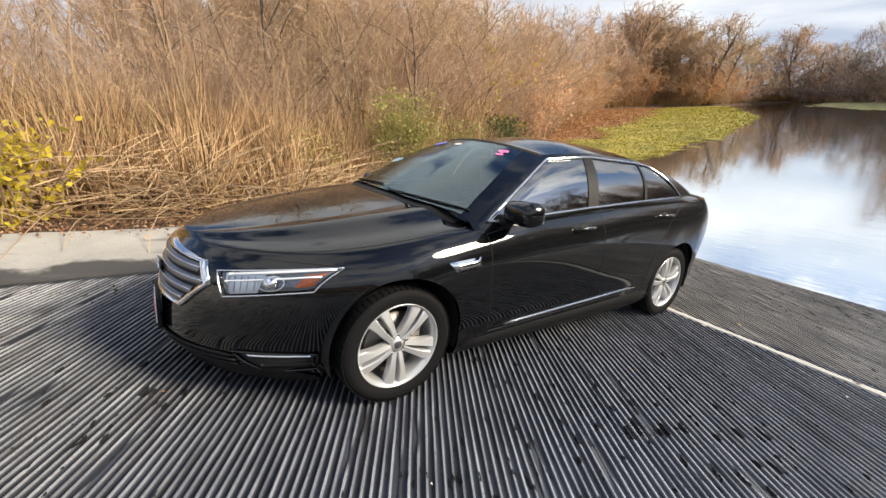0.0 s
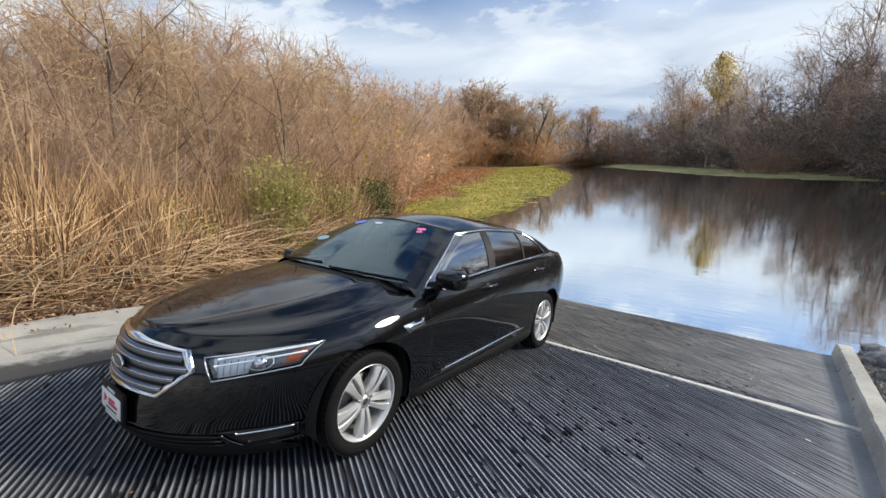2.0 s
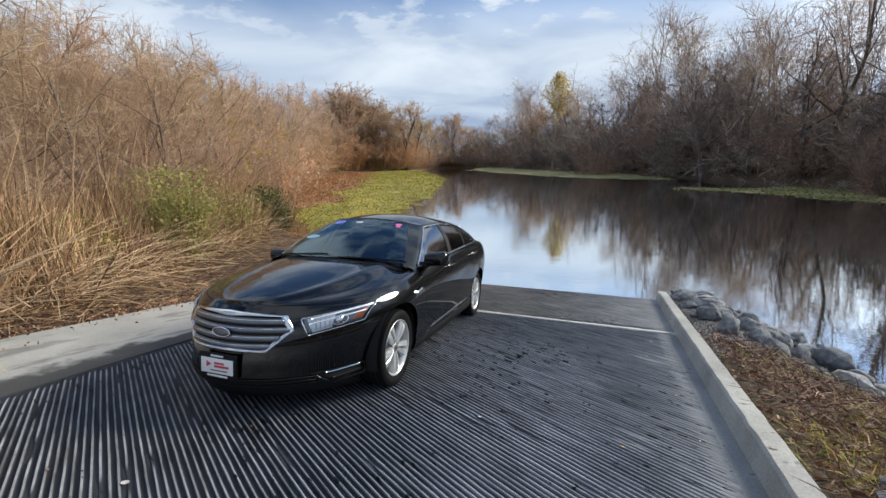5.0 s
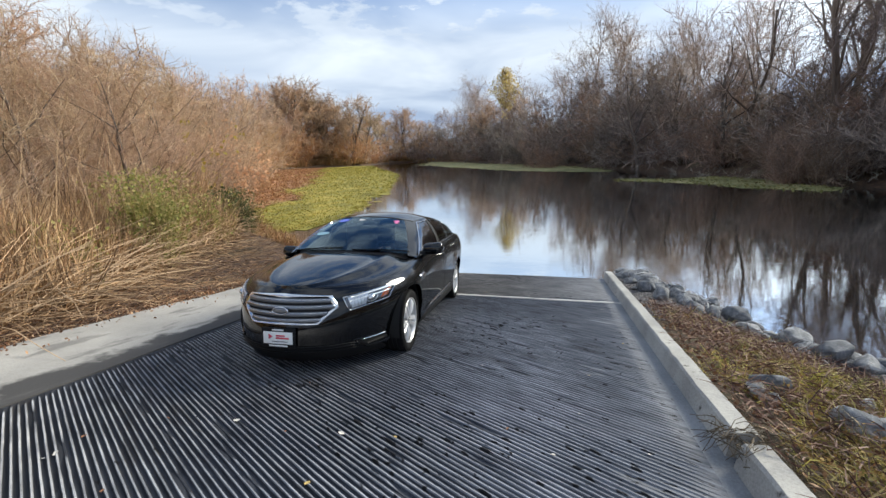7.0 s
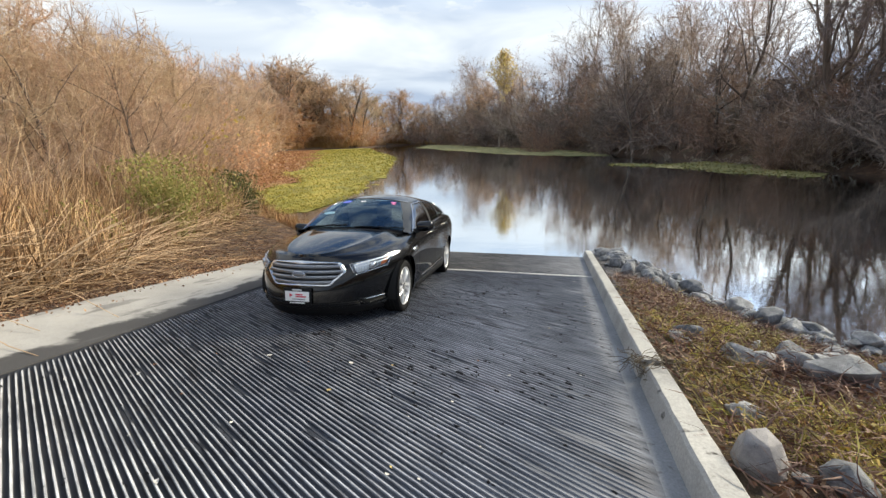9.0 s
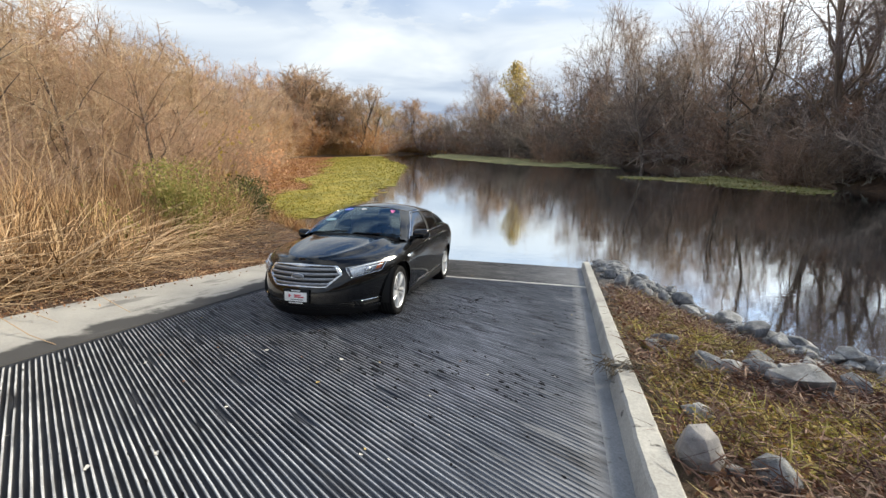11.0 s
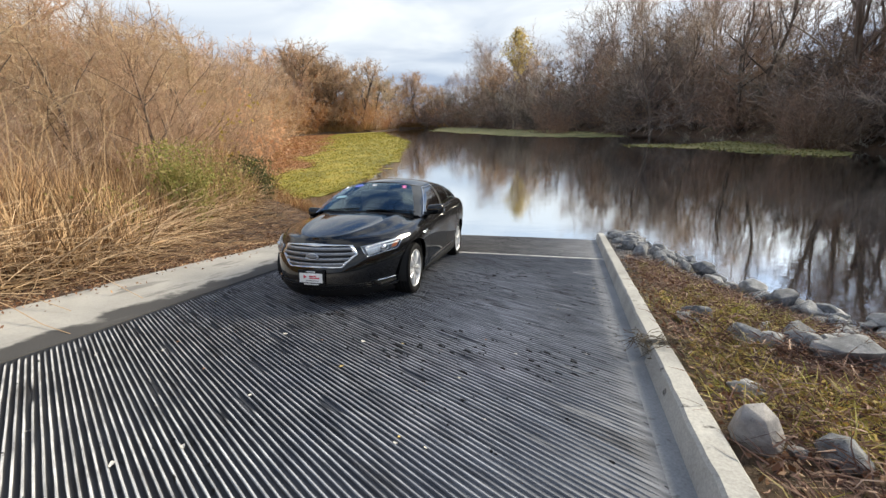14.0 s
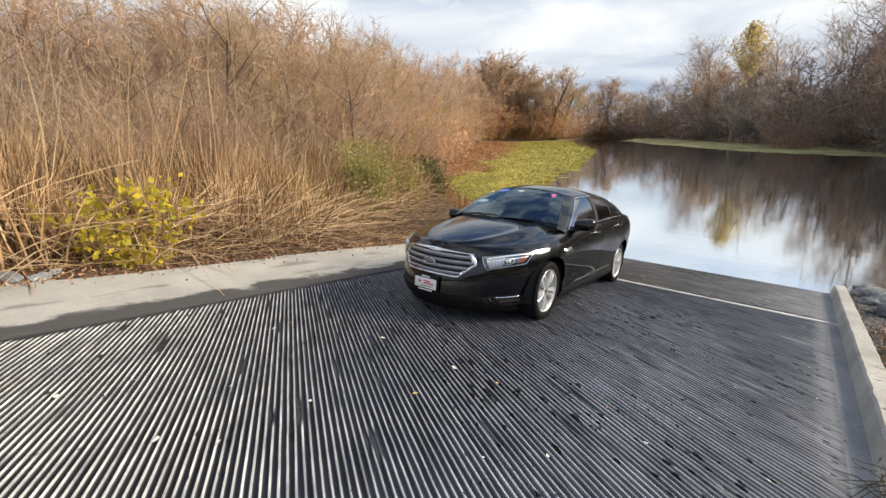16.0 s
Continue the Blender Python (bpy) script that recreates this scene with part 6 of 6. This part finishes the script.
def build_litter():
    r = np.random.default_rng(51)
    lf = Sprigs(52)
    n = 9000
    ys = r.uniform(-12, 5, n)
    xs = np.where(r.random(n) < 0.93, -3.38 - r.gamma(1.5, 0.42, n), -3.35 + r.exponential(0.15, n))
    zs = heights(xs, ys)
    for x, y, z in zip(xs, ys, zs):
        if x > -3.33:
            z = float((RAMP @ Vector((x, y / 0.99, 0.06))).z)
        if z > WATER:
            lf.leaf(np.array((x, y, z + r.uniform(0.005, 0.05))), r.uniform(0.022, 0.055))
    n = 13000
    ys = r.uniform(-9, 3.5, n)
    xs = curb_foot(ys) + 0.22 + r.gamma(1.6, 0.9, n)
    zs = heights(xs, ys)
    for x, y, z in zip(xs, ys, zs):
        if z > WATER + 0.3 and x - curb_foot(y) < np.interp(y, (-1.5, 0, 1.1, 1.5), (9, 1.5, 0.6, -1)):
            lf.leaf(np.array((x, y, z + r.uniform(0.005, 0.05))), r.uniform(0.02, 0.06))
    stuff("leaf_litter", lf, M_LITTER, "brown and rusty fallen leaves along the banks", "leaves")


build_litter()


def weed_material(name, a, b, c):
    n = Nodes(name).set(Roughness=0.85)
    fine = n.noise(14.0, 5.0, 0.7)
    col = n.ramp(n.noise(0.5, 5.0, 0.6, stretch=(1.0, 0.6, 1.0)), (0.32, a), (0.5, b), (0.68, c))
    n.color(n.mix(1.0, col, n.ramp(fine, (0.3, (0.55, 0.55, 0.55)), (0.7, (1.35, 1.35, 1.3))), "MULTIPLY"))
    return n.bump(fine, 0.8, 0.05).m


M_WEEDMAT = weed_material("weed_carpet", (0.12, 0.115, 0.022), (0.31, 0.275, 0.042), (0.50, 0.38, 0.085))
M_RUSTMAT = weed_material("rust_carpet", (0.17, 0.075, 0.04), (0.34, 0.165, 0.075), (0.40, 0.28, 0.11))
M_STRIPMAT = weed_material("strip_carpet", (0.13, 0.135, 0.04), (0.24, 0.225, 0.075), (0.42, 0.36, 0.18))


def sheet(name, poly, material, label, keep):
    """A flat carpet inside a polygon, with a ragged rim."""
    (x0, y0), (x1, y1) = poly.min(0), poly.max(0)
    nx, ny = 150, 200
    gx, gy = np.meshgrid(np.linspace(x0, x1, nx), y0 + (y1 - y0) * np.linspace(0, 1, ny) ** 2.0, indexing="ij")
    ins, far = inside_and_far(gx, gy, poly)
    rim = np.where(ins, far, -far) + (0.5 + 0.016 * gy) * (wave(1.7 * gx, 1.3 * gy) + 0.6 * wave(4.1 * gy, 3.3 * gx)) - 0.2
    ok = (rim > 0) & keep(gx, gy)
    z = WATER + 0.012 + 0.02 * np.clip(rim, 0, 1) + 0.012 * wave(6 * gx, 5 * gy)
    idx = np.arange(nx * ny).reshape(nx, ny)
    use = ok[:-1, :-1] & ok[1:, :-1] & ok[1:, 1:] & ok[:-1, 1:]
    quads = np.stack([idx[:-1, :-1], idx[1:, :-1], idx[1:, 1:], idx[:-1, 1:]], -1)[use]
    used = np.unique(quads)
    back = np.zeros(nx * ny, int)
    back[used] = np.arange(len(used))
    verts = np.stack([gx, gy, z], -1).reshape(-1, 3)[used].tolist()
    tagged(new(name, raw(name, verts, back[quads].tolist(), material, True)), label, "weed", kind="stuff")


def build_mats():
    """Flat weed on mud and water: bright green and rust on the left, thin grassy strips before the far bank."""
    r = np.random.default_rng(61)
    green, rusty, straw, strips = Sprigs(62), Sprigs(63), Sprigs(64), Sprigs(65)
    mat = np.array([(-8.0, 9.6), (-6.7, 10.9), (-6.6, 14), (-6.9, 17), (-8.2, 22), (-9.0, 27.5), (-11.2, 35), (-16, 52), (-20, 66), (-28, 84), (-46, 124), (-64, 168), (-74, 190), (-98, 180), (-98, 138), (-78, 100), (-55, 71.5), (-35, 44), (-25, 29.5), (-15, 16), (-11, 11.5)])
    sheet("weed_mat", mat, M_WEEDMAT, "flat carpet of yellow-green weed over the shallows", lambda x, y: x >= -10.0 - 0.5 * (y - 10) + 1.3 * np.sin(0.3 * y) + 2.2 * wave(0.5 * x, 0.42 * y) * np.clip(y / 25, 0.5, 1.6))
    sheet("rust_mat", mat, M_RUSTMAT, "flat rusty weed carpet on the mud", lambda x, y: x < -9.6 - 0.5 * (y - 10) + 1.3 * np.sin(0.3 * y) + 2.2 * wave(0.5 * x, 0.42 * y) * np.clip(y / 25, 0.5, 1.6))
    n = 42000
    ys = 9.5 + 150 * r.random(n) ** 2.4
    xs = -6 - (6 + 0.62 * ys) * r.random(n)
    ins, far = inside_and_far(xs, ys, mat)
    ragged = 0.9 + 0.9 * wave(xs * 0.6, ys * 0.6)
    for x, y, i, f, g in zip(xs, ys, ins, far, ragged):
        if not i or f < g * 0.5:
            continue
        size = 0.03 + 0.0026 * y
        rust_here = x < -9.8 - 0.5 * (y - 10) + 1.3 * math.sin(0.3 * y) + 2.2 * float(wave(0.5 * x, 0.42 * y)) * min(1.6, max(0.5, y / 25)) + r.normal(0, 0.9)
        s = rusty if rust_here else green
        for _ in range(2):
            s.leaf(np.array((x + r.normal(0, size), y + r.normal(0, size), WATER + r.uniform(0.01, 0.06 if not rust_here else 0.25))), size * r.uniform(0.7, 1.6))
    for strip in (np.array([(-56, 240), (-34, 203), (-2.5, 116), (10.4, 85), (14.4, 66), (13.4, 54.2), (8, 56), (-0.6, 66.5), (-16.6, 99), (-40, 152)]),
                  np.array([(10.6, 39.3), (16.6, 37.2), (19.9, 39.5), (21.9, 33), (21.6, 25.6), (19.9, 22.4), (18.6, 22.8), (16.7, 25.9), (14.9, 31.6), (10.2, 36.4)])):
        sheet("grass_strip", strip, M_STRIPMAT, "low green strip of grass before the far bank", lambda x, y: x > -1e9)
        m = 2600
        x = r.uniform(strip[:, 0].min(), strip[:, 0].max(), m)
        y = r.uniform(strip[:, 1].min(), strip[:, 1].max(), m)
        i, f = inside_and_far(x, y, strip)
        for a, b, k in zip(x, y, i):
            if k:
                strips.leaf(np.array((a, b, WATER + r.uniform(0.02, 0.06))), r.uniform(0.08, 0.22))
    rim = [(-4.6, 6.2), (-8.4, 9.6), (-14.8, 16.0), (-25, 29.8), (-35, 44.5), (-54, 71.5), (-75, 100.5), (-95, 138)]
    for _ in range(3600):
        f = r.random() ** 1.5 * (len(rim) - 1)
        i = min(int(f), len(rim) - 2)
        x, y = lerp(rim[i][0], rim[i + 1][0], f - i), lerp(rim[i][1], rim[i + 1][1], f - i)
        d = r.gamma(1.6, 0.5) * (0.6 + 0.03 * y)
        x, y = x - 0.85 * d + 0.25 * r.normal(), y + 0.5 * d
        (straw if r.random() < 0.5 else rusty).blade(path_from(r, np.array((x, y, max(WATER, float(ground_height(x, y))))), unit(np.array((r.normal(0, 0.35), r.normal(0, 0.35), 1))), r.uniform(0.25, 0.7) * (0.6 + 0.025 * y), 2, 0.15, -0.12), 0.012 + 0.0013 * y, 0.004 + 0.0005 * y)
    for _ in range(5200):
        b = r.uniform(12.4, 36)
        x, y = ring(b, FAR_SHORE[int(b * 2)] + r.gamma(1.5, 2.0))
        straw.blade(path_from(r, np.array((x, y, max(WATER, float(ground_height(x, y))))), unit(np.array((r.normal(0, 0.25), r.normal(0, 0.25), 1))), r.uniform(1.4, 3.4), 2, 0.1, -0.05), 0.32, 0.1)
    stuff("pond_weed", green, M_SCUM, "bright yellow-green floating weed on the shallows", "weed")
    stuff("rusty_weed", rusty, M_RUSTWEED, "rust-red low weed on the mud flat", "weed")
    stuff("strip_grass", strips, M_STRIPGRASS, "dull green grass on the strips before the far bank", "grass")
    stuff("straw_grass", straw, M_FARGRASS, "straw-coloured tall grass on the far bank", "grass")


FAR_SHORE = {k: shore(k / 2) for k in range(24, 74)}
build_mats()

# yellow-leaved bush beside the apron, orange sapling on the mud
yb = twig_shrub(401, 1.25, 16, 12, M_TWIG, "yellow_bush", "small bush with bright yellow autumn leaves beside the apron", "", 0.006, 0.8, M_YELLOWLEAF, 1150, category="bush", leaf_size=0.088)
plant([yb], [(-3.9, -3.68)], 27, 1.08, 1.09)
sap = twig_shrub(402, 4.6, 5, 22, M_TAN, "orange_sapling", "slim sapling with sparse orange leaves on the mud", "", 0.012, 0.12, M_ORANGELEAF, 1500, category="tree", leaf_size=0.14)
plant([sap], [(-14.9, 16.5)], 28, 1.24, 1.25)
young = twig_shrub(405, 4.4, 6, 18, M_TAN, "yellow_sapling", "sapling with a few yellow leaves in the thicket", "", 0.012, 0.2, M_YELLOWLEAF, 170, category="tree", leaf_size=0.2)
plant([young], [(-14.2, 13.4)], 30, 1.15, 1.16)


# ---- rocks on the right bank ----
M_ROCK = Nodes("grey_rock").set(Roughness=0.85)
_c = M_ROCK.ramp(M_ROCK.noise(3.5, 6.0, 0.65), (0.32, (0.11, 0.115, 0.125)), (0.55, (0.25, 0.26, 0.275)), (0.74, (0.48, 0.48, 0.475)))
_c = M_ROCK.mix(1.0, _c, M_ROCK.ramp(M_ROCK.object_random(), (0.0, (0.6, 0.6, 0.61)), (1.0, (1.35, 1.3, 1.22))), "MULTIPLY")
M_ROCK.color(_c).bump(M_ROCK.noise(22.0, 6.0, 0.7), 0.5, 0.02)
M_ROCK = M_ROCK.m


def rock_mesh(seed, flat, points=12, soft=0.035):
    """A broken stone: the hull of chance points, its edges worn."""
    r = np.random.default_rng(seed)
    bm = bmesh.new()
    for _ in range(points):
        p = unit(r.normal(size=3)) * r.uniform(0.42, 0.54)
        bm.verts.new((p[0] * 1.25, p[1] * 0.95, p[2] * flat))
    hull = bmesh.ops.convex_hull(bm, input=bm.verts[:])
    bmesh.ops.delete(bm, geom=[v for v in bm.verts if not v.link_faces], context="VERTS")
    bmesh.ops.bevel(bm, geom=bm.edges[:], offset=soft, segments=2, affect="EDGES", profile=0.5, clamp_overlap=True)
    bmesh.ops.recalc_face_normals(bm, faces=bm.faces)
    me = mesh_of("rock", bm, M_ROCK)
    me.set_sharp_from_angle(angle=radians(38))
    return me


rocks = [rock_mesh(500 + k, 0.70 + 0.12 * (k % 3), 22 + 3 * (k % 3), 0.05) for k in range(9)]


def rock(x, y, size, k, r, label="angular grey stone bedded in the bank", lift=0.12):
    ob = new("rock", rocks[k % len(rocks)])
    z = max(float(ground_height(x, y)), WATER - 0.05) + size * lift
    ob.matrix_world = pose(x, y, z, r.normal(0, 14), r.normal(0, 14), r.uniform(0, 360)) @ Matrix.Diagonal((size, size, size, 1))
    tagged(ob, label, "rock", "rip-rap on the bank")


rk = np.random.default_rng(71)
line = [(4.35, 4.25), (4.75, 3.75), (5.15, 3.0), (5.5, 2.1), (5.85, 1.0), (6.4, 0.3), (7.2, -0.25), (8.5, -0.9)]
for k in range(104):
    f = (k + rk.random()) / 104 * (len(line) - 1)
    i = min(int(f), len(line) - 2)
    x, y = lerp(line[i][0], line[i + 1][0], f - i), lerp(line[i][1], line[i + 1][1], f - i)
    rock(x + rk.normal(-0.12, 0.22), y + rk.normal(0, 0.18), 0.12 + 0.27 * rk.random() ** 2.0, k, rk, "angular grey rip-rap stone at the waterline", rk.uniform(0.2, 0.5))
for k in range(36):
    y = 0.6 + 3.5 * rk.random()
    edge = 4.45 + 1.35 * (4.2 - y) / 3.6
    rock(edge - 0.15 - rk.random() ** 1.3 * min(1.0, edge - curb_foot(y) - 0.5), y, 0.12 + 0.24 * rk.random() ** 1.5, k + 2, rk, "angular grey rip-rap stone on the gravel", 0.28)
for k, (x, y, s) in enumerate(((3.94, -2.06, 0.19), (4.09, -1.96, 0.27), (4.0, -2.2, 0.12), (4.27, -2.60, 0.30), (4.40, -2.64, 0.24), (4.52, -2.56, 0.15), (4.76, -2.38, 0.28), (4.68, -2.60, 0.27), (4.86, -2.64, 0.23), (4.83, -2.88, 0.42), (4.97, -2.94, 0.17),
                              (3.99, -4.23, 0.22), (3.80, -4.21, 0.11), (3.84, -3.58, 0.20), (5.5, -1.8, 0.24), (5.4, -2.6, 0.26), (5.9, -1.3, 0.22), (6.2, -1.9, 0.26), (4.6, -2.2, 0.14), (5.15, -2.3, 0.2))):
    rock(x, y, 0.95 * s, k + 3, rk, lift=0.24)
# washed stones on the flat shore below the weeds
for k in range(90):
    x = rk.uniform(5.0, 8.6)
    y = 0.95 - 0.62 * (x - 5.6) - rk.gamma(1.6, 0.35)
    if float(ground_height(x, y)) > WATER - 0.06:
        rock(x, y, rk.uniform(0.05, 0.17), k, rk, "pale washed stone on the flat shore", 0.2)
for k, (x, y, s) in enumerate(((-3.52, -4.85, 0.2), (-3.6, -5.1, 0.26), (-3.5, -5.35, 0.16), (-3.75, -4.7, 0.15), (-3.62, -5.6, 0.24))):
    rock(x, y, s, k, rk, "small grey stone beside the apron")

boulder = rock_mesh(543, 0.98, 34, 0.06)
M_BOULDER = concrete_material("pale_boulder_stone", (0.15, 0.14, 0.145), (0.47, 0.44, 0.41), bump=0.8)
boulder.materials[0] = M_BOULDER
ob = new("boulder", boulder)
ob.matrix_world = pose(3.65, -4.13, float(ground_height(3.65, -4.13)) + 0.09, 8, -6, 70) @ Matrix.Diagonal((0.235, 0.30, 0.27, 1))
tagged(ob, "pale rounded boulder beside the curb", "rock")

# low plants on the right bank
bank_grass = Sprigs(81)
rg = np.random.default_rng(82)
n = 22000
ys = rg.uniform(-10, 0.6, n)
xs = curb_foot(ys) + 0.25 + rg.gamma(1.8, 0.85, n)
zs = heights(xs, ys)
for x, y, z in zip(xs, ys, zs):
    if z < WATER + 0.15 or (y > -1.2 and rg.random() < 0.75) or math.sin(1.6 * x + 1.2 * y) * math.sin(2.1 * y - x) + 0.35 * math.sin(5.1 * x - 4.3 * y) < -0.02:
        continue
    a = rg.uniform(0, 2 * math.pi)
    pts = path_from(rg, np.array((x, y, z)), unit(np.array((math.cos(a) * 0.8, math.sin(a) * 0.8, 0.9))), rg.uniform(0.08, 0.28), 2, 0.2, -0.3)
    bank_grass.blade(pts, rg.uniform(0.006, 0.012), 0.003)
M_BANKGRASS = stalks("bank_grass_blades", (0.14, 0.16, 0.035), (0.40, 0.37, 0.09), (0.70, 0.59, 0.30), (0.24, 0.24, 0.06), (0.50, 0.33, 0.18), through=0.25, clumps=2.6)
# gravel between the stones
gv, gf = [], []
gr = np.random.default_rng(92)
for _ in range(6500):
    y = gr.uniform(0.2, 4.2)
    edge = 4.45 + 1.35 * (4.2 - y) / 3.6
    x = gr.uniform(curb_foot(y) + 0.22, edge + 0.1)
    z = float(ground_height(x, y))
    if z < WATER - 0.03 or gr.random() > 0.3 + 0.5 * y:
        continue
    k = len(gv)
    q = gr.uniform(0.012, 0.034)
    for v in ((1, 0, 0), (0, 1, 0), (-1, 0, 0), (0, -1, 0), (0, 0, 0.8), (0, 0, -0.6)):
        gv.append((x + q * (v[0] + gr.normal(0, 0.2)), y + q * (v[1] + gr.normal(0, 0.2)), z + 0.006 + q * v[2]))
    for a, b in ((0, 1), (1, 2), (2, 3), (3, 0)):
        gf += [(k + a, k + b, k + 4), (k + b, k + a, k + 5)]
M_GRAVEL = stalks("grey_gravel", (0.09, 0.095, 0.10), (0.20, 0.205, 0.215), (0.36, 0.36, 0.35), through=0)
tagged(new("gravel", raw("gravel", gv, gf, M_GRAVEL)), "loose grey gravel between the rip-rap stones", "gravel", kind="stuff")

vines = Sprigs(83)
ys = rg.uniform(-9, 1.3, 20000)
xs = curb_foot(ys) + 0.2 + rg.gamma(1.7, 0.85, 20000)
for x, y, z in zip(xs, ys, heights(xs, ys)):
    if z < WATER + 0.32 or x - float(curb_foot(y)) > np.interp(y, (-1.5, 0, 1.1, 1.6), (9, 1.5, 0.6, -1)):
        continue
    a = rg.uniform(0, 2 * math.pi)
    pts = path_from(rg, np.array((x, y, z + rg.uniform(0.0, 0.12))), unit(np.array((math.cos(a), math.sin(a), rg.uniform(-0.1, 0.8)))), rg.uniform(0.06, 0.26), 2, 0.2, -0.12)
    vines.blade(pts, rg.uniform(0.004, 0.010), 0.003)
stuff("dead_vines", vines, stalks("dead_vine_stems", (0.07, 0.035, 0.03), (0.19, 0.105, 0.08), (0.40, 0.29, 0.215), through=0, clumps=2.1), "tangled red-brown dead vines over the right bank", "vines")
weeds = Sprigs(84)
ys = rg.uniform(-9, -0.8, 17000)
xs = curb_foot(ys) + 0.22 + rg.gamma(1.8, 0.8, 17000)
for x, y, z in zip(xs, ys, heights(xs, ys)):
    if y > -2.4 and rg.random() < 0.7:
        continue
    if math.sin(1.6 * x + 1.2 * y) * math.sin(2.1 * y - x) + 0.3 * math.sin(5.1 * x - 4.3 * y) < 0.03:
        continue
    weeds.leaf(np.array((x, y, z + rg.uniform(0.01, 0.12))), rg.uniform(0.014, 0.036))
stuff("bank_weeds", weeds, stalks("bank_weed_leaves", (0.17, 0.20, 0.035), (0.44, 0.39, 0.09), (0.64, 0.52, 0.20), (0.24, 0.25, 0.06), (0.52, 0.29, 0.13), through=0.25, clumps=2.6), "small green and yellow weeds among the dead vines", "weeds")
stuff("bank_grass", bank_grass, M_BANKGRASS, "low green and straw grass on the right bank", "grass")
drop_marks()

# dead vine that spills over the curb at its break
spill = Sprigs(91)
for _ in range(130):
    y = -2.98 + rg.normal(0, 0.13)
    p = RAMP @ Vector((curb_foot(y) + rg.uniform(-0.05, 0.28), y, rg.uniform(0.10, 0.20)))
    a = rg.uniform(0, 2 * math.pi)
    pts = path_from(rg, np.array(p), unit(np.array((math.cos(a), math.sin(a), 0.1))), rg.uniform(0.08, 0.26), 3, 0.35, -0.25)
    spill.bar(pts, 0.0035, 0.002, 3)
stuff("curb_vine", spill, stalks("dry_vine_stems", (0.06, 0.045, 0.03), (0.14, 0.10, 0.06), through=0), "dry vine tangle over the break in the curb", "vine")

# bits of leaf on the ramp
leaf_mats = (plain("pale_leaf_bit", (0.55, 0.52, 0.47), 0.7), plain("yellow_leaf_bit", (0.50, 0.36, 0.12), 0.7), plain("brown_leaf_bit", (0.24, 0.11, 0.05), 0.7))
leaf_meshes = []
for k in range(6):
    bm = bmesh.new()
    r = np.random.default_rng(600 + k)
    ring = [bm.verts.new((0.5 * math.cos(a) * r.uniform(0.7, 1.1), 0.34 * math.sin(a) * r.uniform(0.6, 1.1), r.uniform(0, 0.16))) for a in np.linspace(0, 2 * math.pi, 8)[:-1]]
    mid = bm.verts.new((0, 0, 0.02))
    for a, b in zip(ring, ring[1:] + ring[:1]):
        bm.faces.new((mid, a, b))
    leaf_meshes.append(mesh_of("leaf", bm, leaf_mats[(0, 0, 1, 0, 2, 0)[k]], False))
for k in range(110):
    y = rg.uniform(-6.5, 3.5)
    x = rg.uniform(-1.6, curb_foot(y) - 0.15)
    if abs(x) < 1.0 and -2.4 < y < 2.4:
        continue
    ob = new("fallen_leaf", leaf_meshes[k % 6])
    ob.matrix_world = RAMP @ pose(x, y, 0.016, rg.normal(0, 8), rg.normal(0, 8), rg.uniform(0, 360)) @ Matrix.Scale(rg.uniform(0.018, 0.05), 4)
    tagged(ob, "small dry leaf lying on the ramp ridges", "leaf", "leaves on the ramp")
